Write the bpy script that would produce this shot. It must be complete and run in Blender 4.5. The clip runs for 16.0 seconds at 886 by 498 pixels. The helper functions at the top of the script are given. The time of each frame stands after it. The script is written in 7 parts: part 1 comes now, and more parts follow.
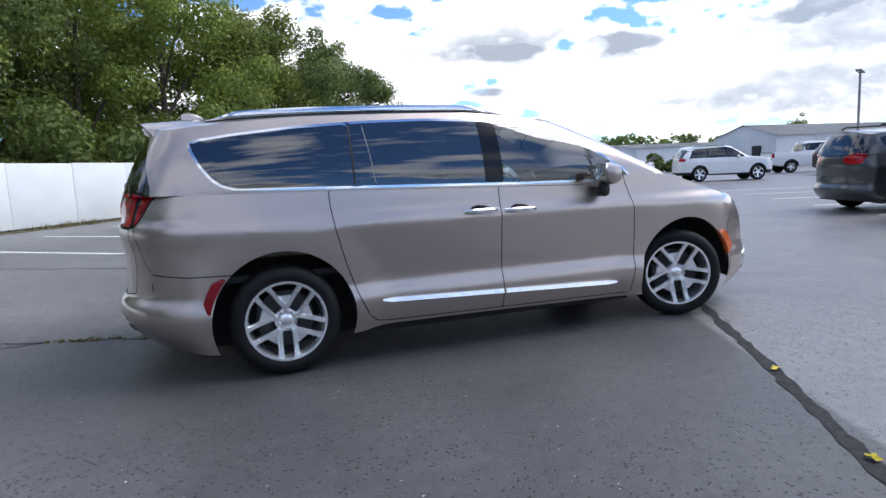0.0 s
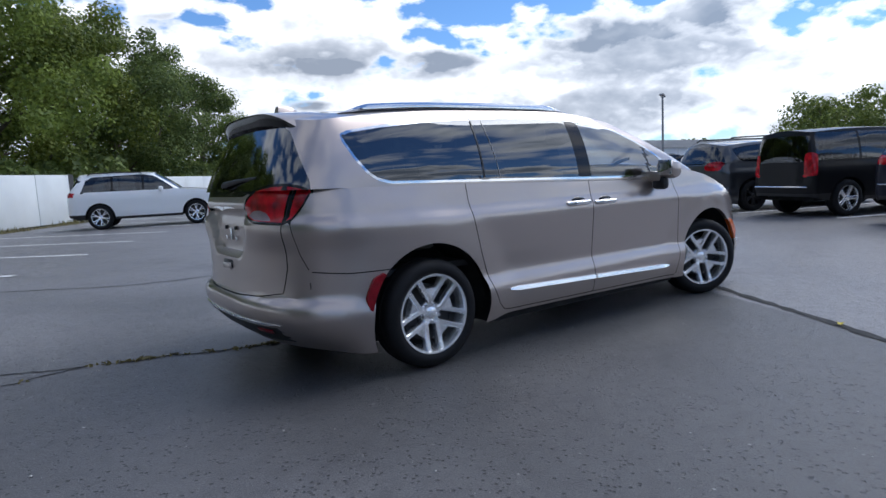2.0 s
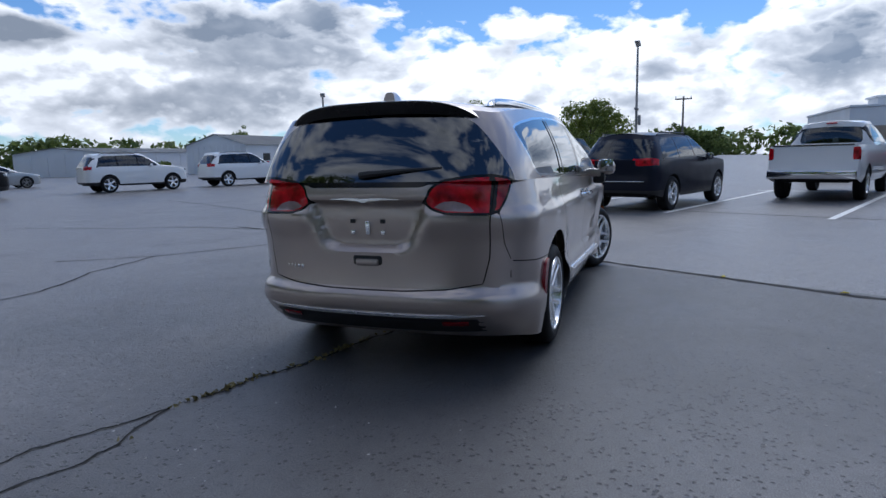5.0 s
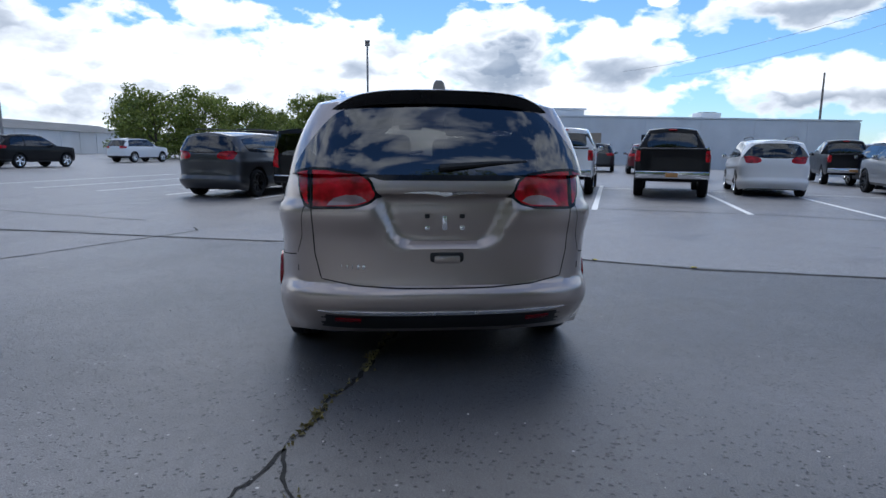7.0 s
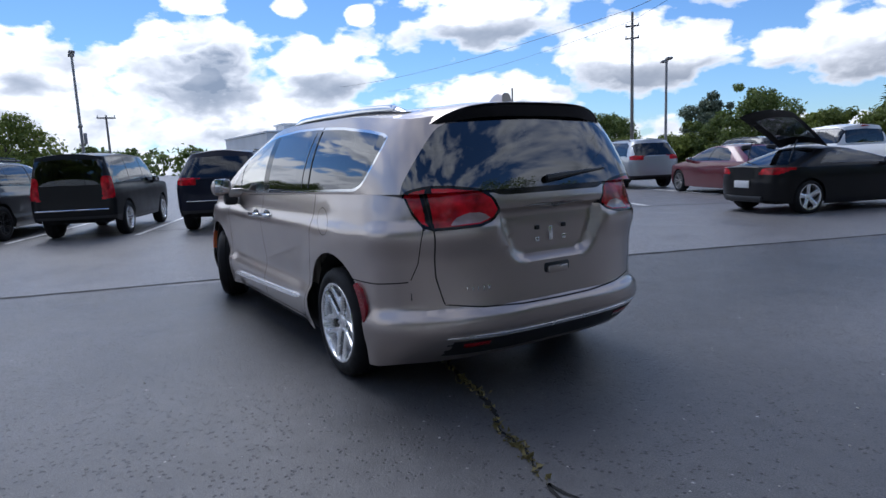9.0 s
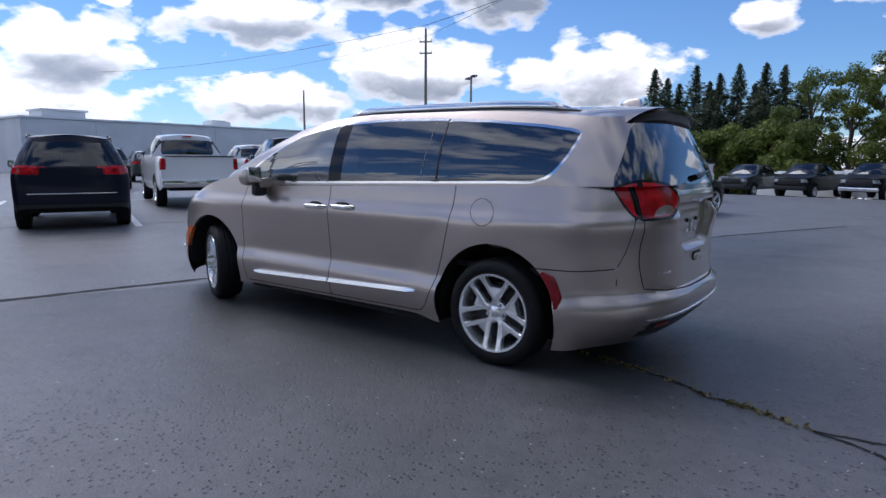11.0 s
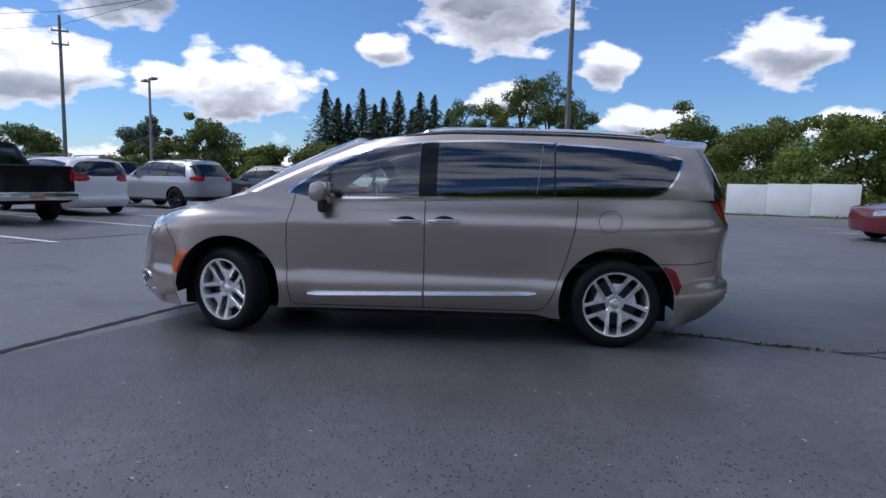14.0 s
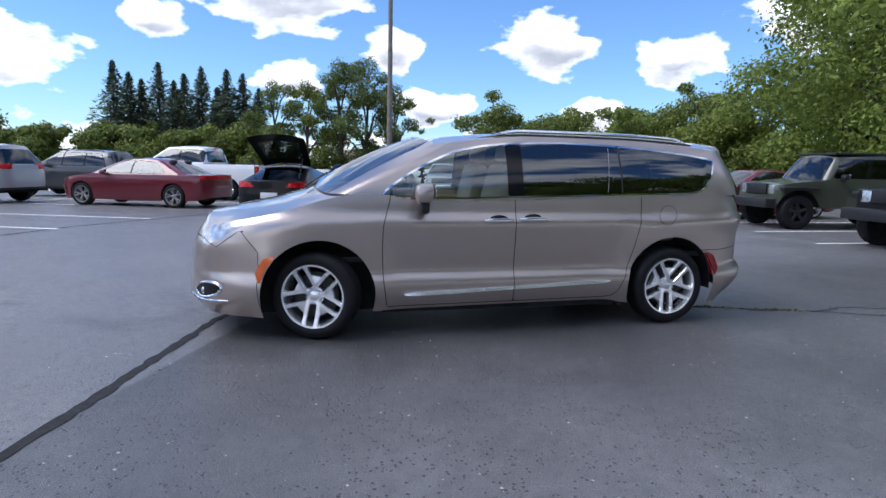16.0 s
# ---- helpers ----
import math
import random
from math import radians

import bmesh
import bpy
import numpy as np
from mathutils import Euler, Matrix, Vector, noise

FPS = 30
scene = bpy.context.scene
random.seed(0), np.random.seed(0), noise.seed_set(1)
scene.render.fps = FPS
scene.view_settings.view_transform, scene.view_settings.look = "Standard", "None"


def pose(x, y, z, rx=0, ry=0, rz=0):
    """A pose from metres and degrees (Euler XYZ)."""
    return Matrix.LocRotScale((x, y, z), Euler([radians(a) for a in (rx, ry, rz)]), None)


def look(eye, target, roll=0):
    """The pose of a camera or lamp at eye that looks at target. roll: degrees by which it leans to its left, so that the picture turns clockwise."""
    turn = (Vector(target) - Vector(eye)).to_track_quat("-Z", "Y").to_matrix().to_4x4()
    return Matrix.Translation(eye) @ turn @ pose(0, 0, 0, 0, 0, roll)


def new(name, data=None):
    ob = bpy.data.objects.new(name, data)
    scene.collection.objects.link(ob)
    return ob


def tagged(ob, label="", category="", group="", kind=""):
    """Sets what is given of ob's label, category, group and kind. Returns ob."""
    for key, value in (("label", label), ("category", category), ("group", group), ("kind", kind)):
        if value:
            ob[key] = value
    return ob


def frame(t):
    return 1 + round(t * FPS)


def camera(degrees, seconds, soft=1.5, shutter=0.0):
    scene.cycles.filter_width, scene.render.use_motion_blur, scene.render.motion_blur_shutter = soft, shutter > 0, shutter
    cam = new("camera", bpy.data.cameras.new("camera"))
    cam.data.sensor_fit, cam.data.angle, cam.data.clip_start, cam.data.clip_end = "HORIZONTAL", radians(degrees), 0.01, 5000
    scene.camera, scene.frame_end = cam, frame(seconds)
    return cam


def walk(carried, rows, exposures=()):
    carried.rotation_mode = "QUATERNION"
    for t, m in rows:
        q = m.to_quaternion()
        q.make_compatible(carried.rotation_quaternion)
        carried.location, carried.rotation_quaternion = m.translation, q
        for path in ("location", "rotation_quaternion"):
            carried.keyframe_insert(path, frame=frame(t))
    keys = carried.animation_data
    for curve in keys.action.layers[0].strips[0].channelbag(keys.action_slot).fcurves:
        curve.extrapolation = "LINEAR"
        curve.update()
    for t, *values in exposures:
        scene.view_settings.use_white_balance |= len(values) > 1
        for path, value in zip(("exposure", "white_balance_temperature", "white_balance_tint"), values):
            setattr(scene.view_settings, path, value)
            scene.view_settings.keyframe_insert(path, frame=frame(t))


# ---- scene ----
cam = camera(71.9, 16.0)
PATH = [
    (0, (-1.86, -4.828, 1.246), (-1.196, -2.959, 0.988), -2.6),
    (0.5, (-2.345, -4.701, 1.237), (-1.542, -2.883, 1.017), -2.9),
    (1, (-2.786, -4.483, 1.216), (-1.848, -2.729, 1.01), -2.7),
    (1.5, (-3.267, -4.327, 1.211), (-2.208, -2.644, 0.997), -3.1),
    (2, (-3.671, -4.057, 1.204), (-2.514, -2.443, 0.965), -2.9),
    (2.5, (-4.076, -3.763, 1.2), (-2.817, -2.231, 0.941), -2.8),
    (3, (-4.406, -3.421, 1.202), (-2.998, -2.023, 0.946), -3.1),
    (3.2, (-4.518, -3.265, 1.218), (-3.053, -1.928, 0.959), -3.0),
    (5.5, (-5.914, -1.18, 1.308), (-3.994, -0.708, 1.008), -0.6),
    (6, (-5.957, -0.647, 1.301), (-3.994, -0.404, 1.001), 0.1),
    (6.5, (-5.922, -0.126, 1.311), (-3.948, -0.122, 0.988), 0.1),
    (7, (-5.878, 0.413, 1.313), (-3.918, 0.181, 0.988), 0.6),
    (7.5, (-5.809, 0.946, 1.311), (-3.887, 0.487, 1.003), -0.0),
    (8, (-5.595, 1.42, 1.331), (-3.747, 0.726, 1.009), -1.2),
    (8.5, (-5.393, 1.928, 1.344), (-3.629, 1.034, 1.044), -2.0),
    (9, (-5.087, 2.371, 1.34), (-3.409, 1.323, 1.048), -2.4),
    (9.2, (-4.983, 2.57, 1.321), (-3.343, 1.464, 1.022), -2.4),
    (11.5, (-3.109, 4.525, 1.3), (-2.064, 2.839, 1.043), 0.8),
    (12, (-2.642, 4.856, 1.287), (-1.761, 3.076, 1.054), 0.7),
    (12.5, (-2.167, 5.158, 1.268), (-1.46, 3.303, 1.025), 0.8),
    (13, (-1.675, 5.385, 1.266), (-1.164, 3.464, 1.048), 1.1),
    (13.5, (-1.133, 5.532, 1.273), (-0.797, 3.573, 1.048), 1.4),
    (14, (-0.591, 5.697, 1.284), (-0.427, 3.717, 1.055), 1.3),
    (14.5, (-0.028, 5.731, 1.293), (-0.043, 3.745, 1.055), 1.2),
    (15, (0.57, 5.815, 1.329), (0.388, 3.838, 1.089), 0.7),
    (15.5, (1.166, 5.747, 1.344), (0.832, 3.792, 1.083), 1.0),
    (16, (1.783, 5.703, 1.383), (1.29, 3.783, 1.111), 1.2),
]
EXPOSURE = [(0.0, 1.13, 6300, 11), (0.5, 0.76, 6100, 10), (1.5, 0.64, 5950, 10), (3.0, 0.52, 5850, 11), (5.5, 0.2, 5800, 10), (7.0, 0.5, 5900, 9), (8.5, 0.42, 5850, 11), (12.3, 0.34, 5900, 15), (13.2, 0.28, 5900, 15), (14.7, 0.46, 5900, 14), (16.0, 0.96, 6000, 13)]
walk(cam, [(t, look(eye, target, roll)) for t, eye, target, roll in PATH], EXPOSURE)
STEER = -22.0  # the front wheels are turned to the right
CLOUD_SHIFT = (1.7, 0.4, 0.0)
CRACK_A = [(-3.31, 0.80), (-3.52, 0.89), (-3.68, 0.97), (-3.90, 1.10), (-4.15, 1.08), (-4.5, 1.2), (-5.2, 1.5)]
CRACK_B = [(-3.31, 0.80), (-3.45, 0.79), (-3.70, 0.71), (-3.98, 0.72), (-4.26, 0.86), (-4.9, 0.8)]

# ---------------------------------------------------------------- light
SUN_AZ, SUN_EL = -4.0, 53.0
world = bpy.data.worlds.new("world")
scene.world = world
world.use_nodes = True
wn, wl = world.node_tree.nodes, world.node_tree.links
wn.clear()


def wnode(kind, **kw):
    n = wn.new(kind)
    for k, v in kw.items():
        n.inputs[k].default_value = v
    return n


def wmath(op, a, b=None, c=None, clamp=False):
    n = wn.new("ShaderNodeMath")
    n.operation, n.use_clamp = op, clamp
    for i, v in enumerate((a, b, c)):
        if v is None:
            continue
        if isinstance(v, (int, float)):
            n.inputs[i].default_value = v
        else:
            wl.new(v, n.inputs[i])
    return n.outputs[0]


def wramp(fac, stops):
    n = wn.new("ShaderNodeValToRGB")
    el = n.color_ramp.elements
    el[0].position, el[0].color = stops[0][0], (*stops[0][1], 1)
    el[1].position, el[1].color = stops[-1][0], (*stops[-1][1], 1)
    for p, c in stops[1:-1]:
        el.new(p).color = (*c, 1)
    wl.new(fac, n.inputs[0])
    return n.outputs[0]


def wmix(fac, a, b):
    n = wn.new("ShaderNodeMix")
    n.data_type = "RGBA"
    wl.new(fac, n.inputs[0]) if not isinstance(fac, (int, float)) else None
    if isinstance(fac, (int, float)):
        n.inputs[0].default_value = fac
    for i, v in ((6, a), (7, b)):
        if isinstance(v, tuple):
            n.inputs[i].default_value = (*v, 1)
        else:
            wl.new(v, n.inputs[i])
    return n.outputs[2]


# sky with broken cumulus: cloud sheets lie on a flat layer, so they crowd towards the horizon
wco = wn.new("ShaderNodeTexCoord")
wsep = wn.new("ShaderNodeSeparateXYZ")
wl.new(wco.outputs["Generated"], wsep.inputs[0])
dx_, dy_, dz_ = wsep.outputs
up_ = wmath("MAXIMUM", dz_, 0.0)
flat_ = wmath("ADD", wmath("MULTIPLY", up_, 0.55), 0.55)
wcomb = wn.new("ShaderNodeCombineXYZ")
wl.new(wmath("DIVIDE", dx_, flat_), wcomb.inputs[0])
wl.new(wmath("DIVIDE", dy_, flat_), wcomb.inputs[1])
wl.new(wmath("MULTIPLY", dz_, 2.6), wcomb.inputs[2])


def wnoise(scale, detail, rough, shift, dist=0.0):
    m = wn.new("ShaderNodeMapping")
    m.inputs["Location"].default_value = shift
    wl.new(wcomb.outputs[0], m.inputs[0])
    n = wnode("ShaderNodeTexNoise", Scale=scale, Detail=detail, Roughness=rough, Distortion=dist)
    wl.new(m.outputs[0], n.inputs["Vector"])
    return n.outputs["Fac"]


sunv = (math.cos(radians(SUN_AZ)) * math.cos(radians(SUN_EL)), math.sin(radians(SUN_AZ)) * math.cos(radians(SUN_EL)), math.sin(radians(SUN_EL)))
dot_ = wmath("ADD", wmath("ADD", wmath("MULTIPLY", dx_, sunv[0]), wmath("MULTIPLY", dy_, sunv[1])), wmath("MULTIPLY", dz_, sunv[2]))
near_ = wmath("MAXIMUM", dot_, 0.0)
glow_ = wmath("POWER", near_, 2.5)
az_ = wmath("MULTIPLY", wmath("ARCTAN2", dy_, dx_), 180 / math.pi)
el_ = wmath("MULTIPLY", wmath("ARCSINE", dz_), 180 / math.pi)
wdir = wn.new("ShaderNodeCombineXYZ")
wl.new(az_, wdir.inputs[0])
wl.new(el_, wdir.inputs[1])


def cloud_field(masses, rise=0.0):
    """How deep a direction lies inside the nearest of some cloud masses: (azimuth, elevation, half width, half height), in degrees."""
    best = None
    for a, e, w, h in masses:
        m = wn.new("ShaderNodeVectorMath")
        m.operation = "MULTIPLY_ADD"
        wl.new(wdir.outputs[0], m.inputs[0])
        m.inputs[1].default_value = (1 / w, 1 / h, 0)
        m.inputs[2].default_value = (-a / w, (rise - e) / h, 0)
        d = wn.new("ShaderNodeVectorMath")
        d.operation = "LENGTH"
        wl.new(m.outputs[0], d.inputs[0])
        best = d.outputs["Value"] if best is None else wmath("MINIMUM", best, d.outputs["Value"])
    return wmath("SUBTRACT", 1.0, best)


CUMULUS_S = [(-49, 15.2, 12, 2.6), (-62, 19.5, 15, 3.6), (-53.1, 7.9, 5.8, 3.0), (-67.2, 7.7, 7.0, 3.6), (-79.4, 11.4, 3.2, 1.5), (-89.8, 14.4, 7.6, 4.1), (-90.5, 7.3, 2.9, 1.7), (-99.4, 10.4, 2.8, 2.4), (-103.0, 5.3, 5.1, 1.8), (-113.5, 10.8, 4.6, 3.1), (-118.5, 4.6, 3.5, 1.5), (-57.2, 14.2, 6.1, 2.8), (-124.5, 9.3, 4.0, 2.2), (-60.7, 7.7, 2.6, 1.8), (-135, 12, 6, 3), (-150, 7, 8, 3)]
CUMULUS_E = [(-36.3, 12.1, 8.7, 3.1), (-49.3, 7.9, 8.7, 3.7), (-37.7, 5.2, 8.3, 2.5), (-11.3, 8.3, 8.2, 4.6), (-21.6, 7.9, 6.5, 3.4), (-16.0, 4.5, 14.0, 3.6), (2.8, 5.6, 15.4, 6.0), (-11.6, 13.4, 2.8, 1.0), (-19.3, 13.3, 1.7, 0.9), (-25.6, 12.8, 1.3, 0.9)]
CUMULUS_N = [(82, 8.5, 22, 7.5), (35.8, 10.1, 14.6, 4.7), (39.5, 5.4, 13.0, 4.0), (12.6, 10.9, 5.1, 1.7), (18.3, 5.4, 22.1, 5.8), (64.0, 12.8, 10.2, 4.7), (77.7, 15.0, 3.3, 1.8), (46.0, 7.0, 26.0, 5.7), (100, 10, 14, 4), (130, 14, 10, 4), (160, 9, 12, 4), (25, 20, 16, 4.5)]
GREY_BASES = [(-53, 17.4, 14, 3.0), (-62, 19.5, 15, 4.0), (35.8, 10.1, 12.2, 3.1), (39.5, 5.2, 8.8, 1.7), (-12.7, 7.7, 4.8, 3.1), (-2.3, 8.8, 1.9, 1.6), (0.7, 6.9, 2.0, 0.9), (65.2, 10.5, 9.0, 1.4), (54.0, 9.6, 5.1, 1.1), (-49.3, 5.9, 8.1, 1.6), (-36.2, 11.0, 7.9, 1.2), (-52.6, 6.0, 5.1, 1.4), (-90.8, 15.1, 7.0, 2.9), (-57.6, 13.5, 5.2, 2.9), (-66.1, 5.1, 7.5, 1.5), (-38.2, 3.9, 7.7, 1.1), (-22.6, 6.6, 4.2, 1.4), (-79.4, 10.7, 2.6, 0.8), (-99.4, 9.2, 2.2, 1.0), (-124.5, 8.2, 3.2, 1.0), (-90.5, 6.5, 2.4, 0.8), (-118.5, 4.0, 3.0, 0.7), (-103.0, 4.1, 5.5, 0.9), (-115.4, 9.8, 4.0, 1.2)]
STORM_BASES = [(37.5, 11.2, 10.5, 2.5), (31, 12.2, 4.5, 2.0), (65, 10.3, 9.0, 1.2), (53, 10.0, 6.0, 1.3), (-50, 15.0, 13, 2.3), (-59, 14.0, 6.0, 2.3), (-62, 19.5, 15, 3.6), (-89, 15.4, 7.5, 2.4), (-12.7, 7.7, 4.2, 2.7), (66, 6.8, 3.2, 0.6)]
puff_ = wmath("SUBTRACT", wnoise(11.0, 8.0, 0.50, CLOUD_SHIFT, 0.12), 0.5)
soft_ = wmath("SUBTRACT", wnoise(8.0, 4.0, 0.45, (4.1, 1.3, 0.7)), 0.5)
puff2_ = wmath("SUBTRACT", wnoise(11.0, 6.0, 0.48, (CLOUD_SHIFT[0] + 0.012 * sunv[0], CLOUD_SHIFT[1] + 0.012 * sunv[1], CLOUD_SHIFT[2] + 0.05), 0.12), 0.5)
form_ = wnoise(3.3, 8.0, 0.52, CLOUD_SHIFT, 0.2)
high_ = wmath("MULTIPLY", wmath("MULTIPLY", wmath("SUBTRACT", form_, 0.46), 6.0, clamp=True), wmath("MULTIPLY", wmath("SUBTRACT", el_, 17.0), 0.2, clamp=True))
field_ = wmath("MAXIMUM", wmath("MAXIMUM", cloud_field(CUMULUS_S), cloud_field(CUMULUS_E)), cloud_field(CUMULUS_N))
bank_ = wmath("MULTIPLY", wmath("SUBTRACT", 4.5, el_), 0.22, clamp=True)
thick_ = wmath("ADD", wmath("MAXIMUM", field_, wmath("SUBTRACT", bank_, 0.45)), wmath("MULTIPLY", puff_, 1.9))
cover_ = wmath("MAXIMUM", wmath("MULTIPLY", wmath("SUBTRACT", thick_, 0.05), 4.6, clamp=True), high_)
over_ = wmath("MAXIMUM", wmath("MAXIMUM", cloud_field(CUMULUS_S, 1.6), cloud_field(CUMULUS_E, 1.6)), cloud_field(CUMULUS_N, 1.6))
slope_ = wmath("MULTIPLY", wmath("SUBTRACT", wmath("MAXIMUM", over_, -0.4), wmath("MAXIMUM", field_, -0.4)), 1.25)
lit_ = wmath("MULTIPLY", wmath("SUBTRACT", puff2_, puff_), 2.6)
grey_ = wmath("MAXIMUM", wmath("ADD", wmath("ADD", cloud_field(GREY_BASES), wmath("MULTIPLY", soft_, 0.9)), 0.35), 0.0)
veil_ = wmath("MULTIPLY", high_, wmath("MULTIPLY", wmath("ADD", wmath("SUBTRACT", form_, 0.45), wmath("MULTIPLY", soft_, 0.5)), 2.6, clamp=True))
tone_ = wmath("ADD", wmath("ADD", wmath("ADD", wmath("ADD", slope_, 0.20), lit_), wmath("MULTIPLY", soft_, 0.5)), grey_)
deep_ = wmath("SUBTRACT", 1.0, wmath("POWER", 0.27, wmath("MAXIMUM", tone_, 0.0)))
shade_ = wmath("MAXIMUM", wmath("MULTIPLY", deep_, wmath("MULTIPLY", thick_, 2.0, clamp=True), clamp=True), veil_)
storm_ = wmath("MULTIPLY", wmath("ADD", cloud_field(STORM_BASES), wmath("MULTIPLY", puff_, 2.0)), 1.5, clamp=True)
shade_ = wmath("MAXIMUM", shade_, wmath("MULTIPLY", storm_, wmath("ADD", 0.95, soft_)))
cloud_dark = wmix(glow_, (0.23, 0.25, 0.285), (0.22, 0.30, 0.42))
cloud_lit = wmix(glow_, (0.82, 0.82, 0.83), (1.25, 1.24, 1.22))
cloud_col = wmix(shade_, cloud_lit, cloud_dark)
sky = wn.new("ShaderNodeTexSky")
sky.sky_type = "NISHITA"
sky.sun_disc = False
sky.sun_elevation, sky.sun_rotation = radians(SUN_EL), radians(90 - SUN_AZ)
sky.air_density, sky.dust_density, sky.ozone_density = 1.0, 0.15, 3.0
bg_sky = wnode("ShaderNodeBackground", Strength=0.08)
deep = wmix(1.0, sky.outputs[0], (0.74, 0.93, 1.14))
deep.node.blend_type = "MULTIPLY"
wl.new(deep, bg_sky.inputs[0])
bg_cl = wnode("ShaderNodeBackground", Strength=1.0)
wl.new(cloud_col, bg_cl.inputs[0])
wmixs = wn.new("ShaderNodeMixShader")
wl.new(cover_, wmixs.inputs[0])
wl.new(bg_sky.outputs[0], wmixs.inputs[1])
wl.new(bg_cl.outputs[0], wmixs.inputs[2])
wout = wn.new("ShaderNodeOutputWorld")
wl.new(wmixs.outputs[0], wout.inputs[0])

sun = new("sun", bpy.data.lights.new("sun", "SUN"))
sun.data.energy, sun.data.angle, sun.data.color = 1.3, radians(40), (1.0, 0.96, 0.90)
sun.matrix_world = look((60 * sunv[0], 60 * sunv[1], 60 * sunv[2]), (0, 0, 0))

# ---------------------------------------------------------------- materials


class Mat:
    """A small builder of node materials."""

    def __init__(self, name):
        self.m = bpy.data.materials.new(name)
        self.m.use_nodes = True
        self.n, self.l = self.m.node_tree.nodes, self.m.node_tree.links
        self.b = self.n["Principled BSDF"]
        self.co = self.n.new("ShaderNodeTexCoord").outputs["Object"]

    def put(self, key, v):
        if hasattr(v, "is_output"):
            self.l.new(v, self.b.inputs[key])
        else:
            self.b.inputs[key].default_value = (*v, 1) if isinstance(v, tuple) and len(v) == 3 else v
        return self

    def noise(self, scale, detail=4.0, rough=0.55, co=None, dist=0.0):
        n = self.n.new("ShaderNodeTexNoise")
        n.inputs["Scale"].default_value, n.inputs["Detail"].default_value = scale, detail
        n.inputs["Roughness"].default_value, n.inputs["Distortion"].default_value = rough, dist
        self.l.new(co or self.co, n.inputs["Vector"])
        return n.outputs["Fac"]

    def vor(self, scale, co=None, feature="F1"):
        n = self.n.new("ShaderNodeTexVoronoi")
        n.feature = feature
        n.inputs["Scale"].default_value = scale
        self.l.new(co or self.co, n.inputs["Vector"])
        return n

    def ramp(self, fac, stops):
        n = self.n.new("ShaderNodeValToRGB")
        el = n.color_ramp.elements
        el[0].position, el[0].color = stops[0][0], (*stops[0][1], 1)
        el[1].position, el[1].color = stops[-1][0], (*stops[-1][1], 1)
        for p, c in stops[1:-1]:
            el.new(p).color = (*c, 1)
        self.l.new(fac, n.inputs[0])
        return n.outputs[0]

    def rng(self, fac, a, b, c, d):
        n = self.n.new("ShaderNodeMapRange")
        self.l.new(fac, n.inputs[0])
        for i, v in enumerate((a, b, c, d)):
            n.inputs[i + 1].default_value = v
        return n.outputs[0]

    def mix(self, fac, a, b):
        n = self.n.new("ShaderNodeMix")
        n.data_type = "RGBA"
        if hasattr(fac, "is_output"):
            self.l.new(fac, n.inputs[0])
        else:
            n.inputs[0].default_value = fac
        for i, v in ((6, a), (7, b)):
            if hasattr(v, "is_output"):
                self.l.new(v, n.inputs[i])
            else:
                n.inputs[i].default_value = (*v, 1)
        return n.outputs[2]

    def math(self, op, a, b):
        n = self.n.new("ShaderNodeMath")
        n.operation = op
        for i, v in enumerate((a, b)):
            if hasattr(v, "is_output"):
                self.l.new(v, n.inputs[i])
            else:
                n.inputs[i].default_value = v
        return n.outputs[0]

    def bump(self, height, strength, dist=0.01):
        n = self.n.new("ShaderNodeBump")
        n.inputs["Strength"].default_value, n.inputs["Distance"].default_value = strength, dist
        self.l.new(height, n.inputs["Height"])
        self.l.new(n.outputs[0], self.b.inputs["Normal"])
        return self

    def rand(self):
        return self.n.new("ShaderNodeObjectInfo").outputs["Random"]

    def island(self):
        return self.n.new("ShaderNodeNewGeometry").outputs["Random Per Island"]


def simple(name, col, rough=0.5, metal=0.0, coat=0.0, var=0.12, scale=3.0, bump=0.0, bscale=80.0, spec=0.5):
    m = Mat(name)
    f = m.noise(scale, 5)
    lo, hi = tuple(c * (1 - var) for c in col), tuple(min(1, c * (1 + var)) for c in col)
    m.put("Base Color", m.ramp(f, [(0.3, lo), (0.7, hi)]))
    m.put("Roughness", m.rng(m.noise(scale * 4, 3), 0.3, 0.7, max(0.02, rough * 0.85), min(1, rough * 1.15)))
    m.put("Metallic", metal).put("Coat Weight", coat).put("Coat Roughness", 0.03).put("Specular IOR Level", spec)
    if bump:
        m.bump(m.noise(bscale, 3), bump, 0.004)
    return m.m


def paint(name, col, metal=0.0, rough=0.35, dust=0.06):
    """Car paint: flake base under a clear coat, a little road dust low down and in patches."""
    m = Mat(name)
    flake = m.vor(900.0).outputs["Distance"]
    k = 0.22 if metal > 0.4 else 0.05
    base = m.ramp(flake, [(0.1, tuple(a * (1 - k) for a in col)), (0.7, tuple(min(1.0, a * (1 + k)) for a in col))])
    film = m.rng(m.noise(1.3, 6, 0.6), 0.45, 0.75, 0.0, dust)
    m.put("Base Color", m.mix(film, base, (0.22, 0.21, 0.20)))
    m.put("Roughness", m.rng(m.noise(2.2, 5), 0.3, 0.7, rough, rough + 0.08)).put("Metallic", metal)
    m.put("Coat Weight", 1.0).put("Coat Roughness", m.rng(m.noise(3.0, 5), 0.35, 0.75, 0.02, 0.07))
    m.put("Coat IOR", 1.5)
    if max(col) < 0.03:
        m.put("Specular IOR Level", 0.15).put("Coat Weight", 0.22)
    return m.m


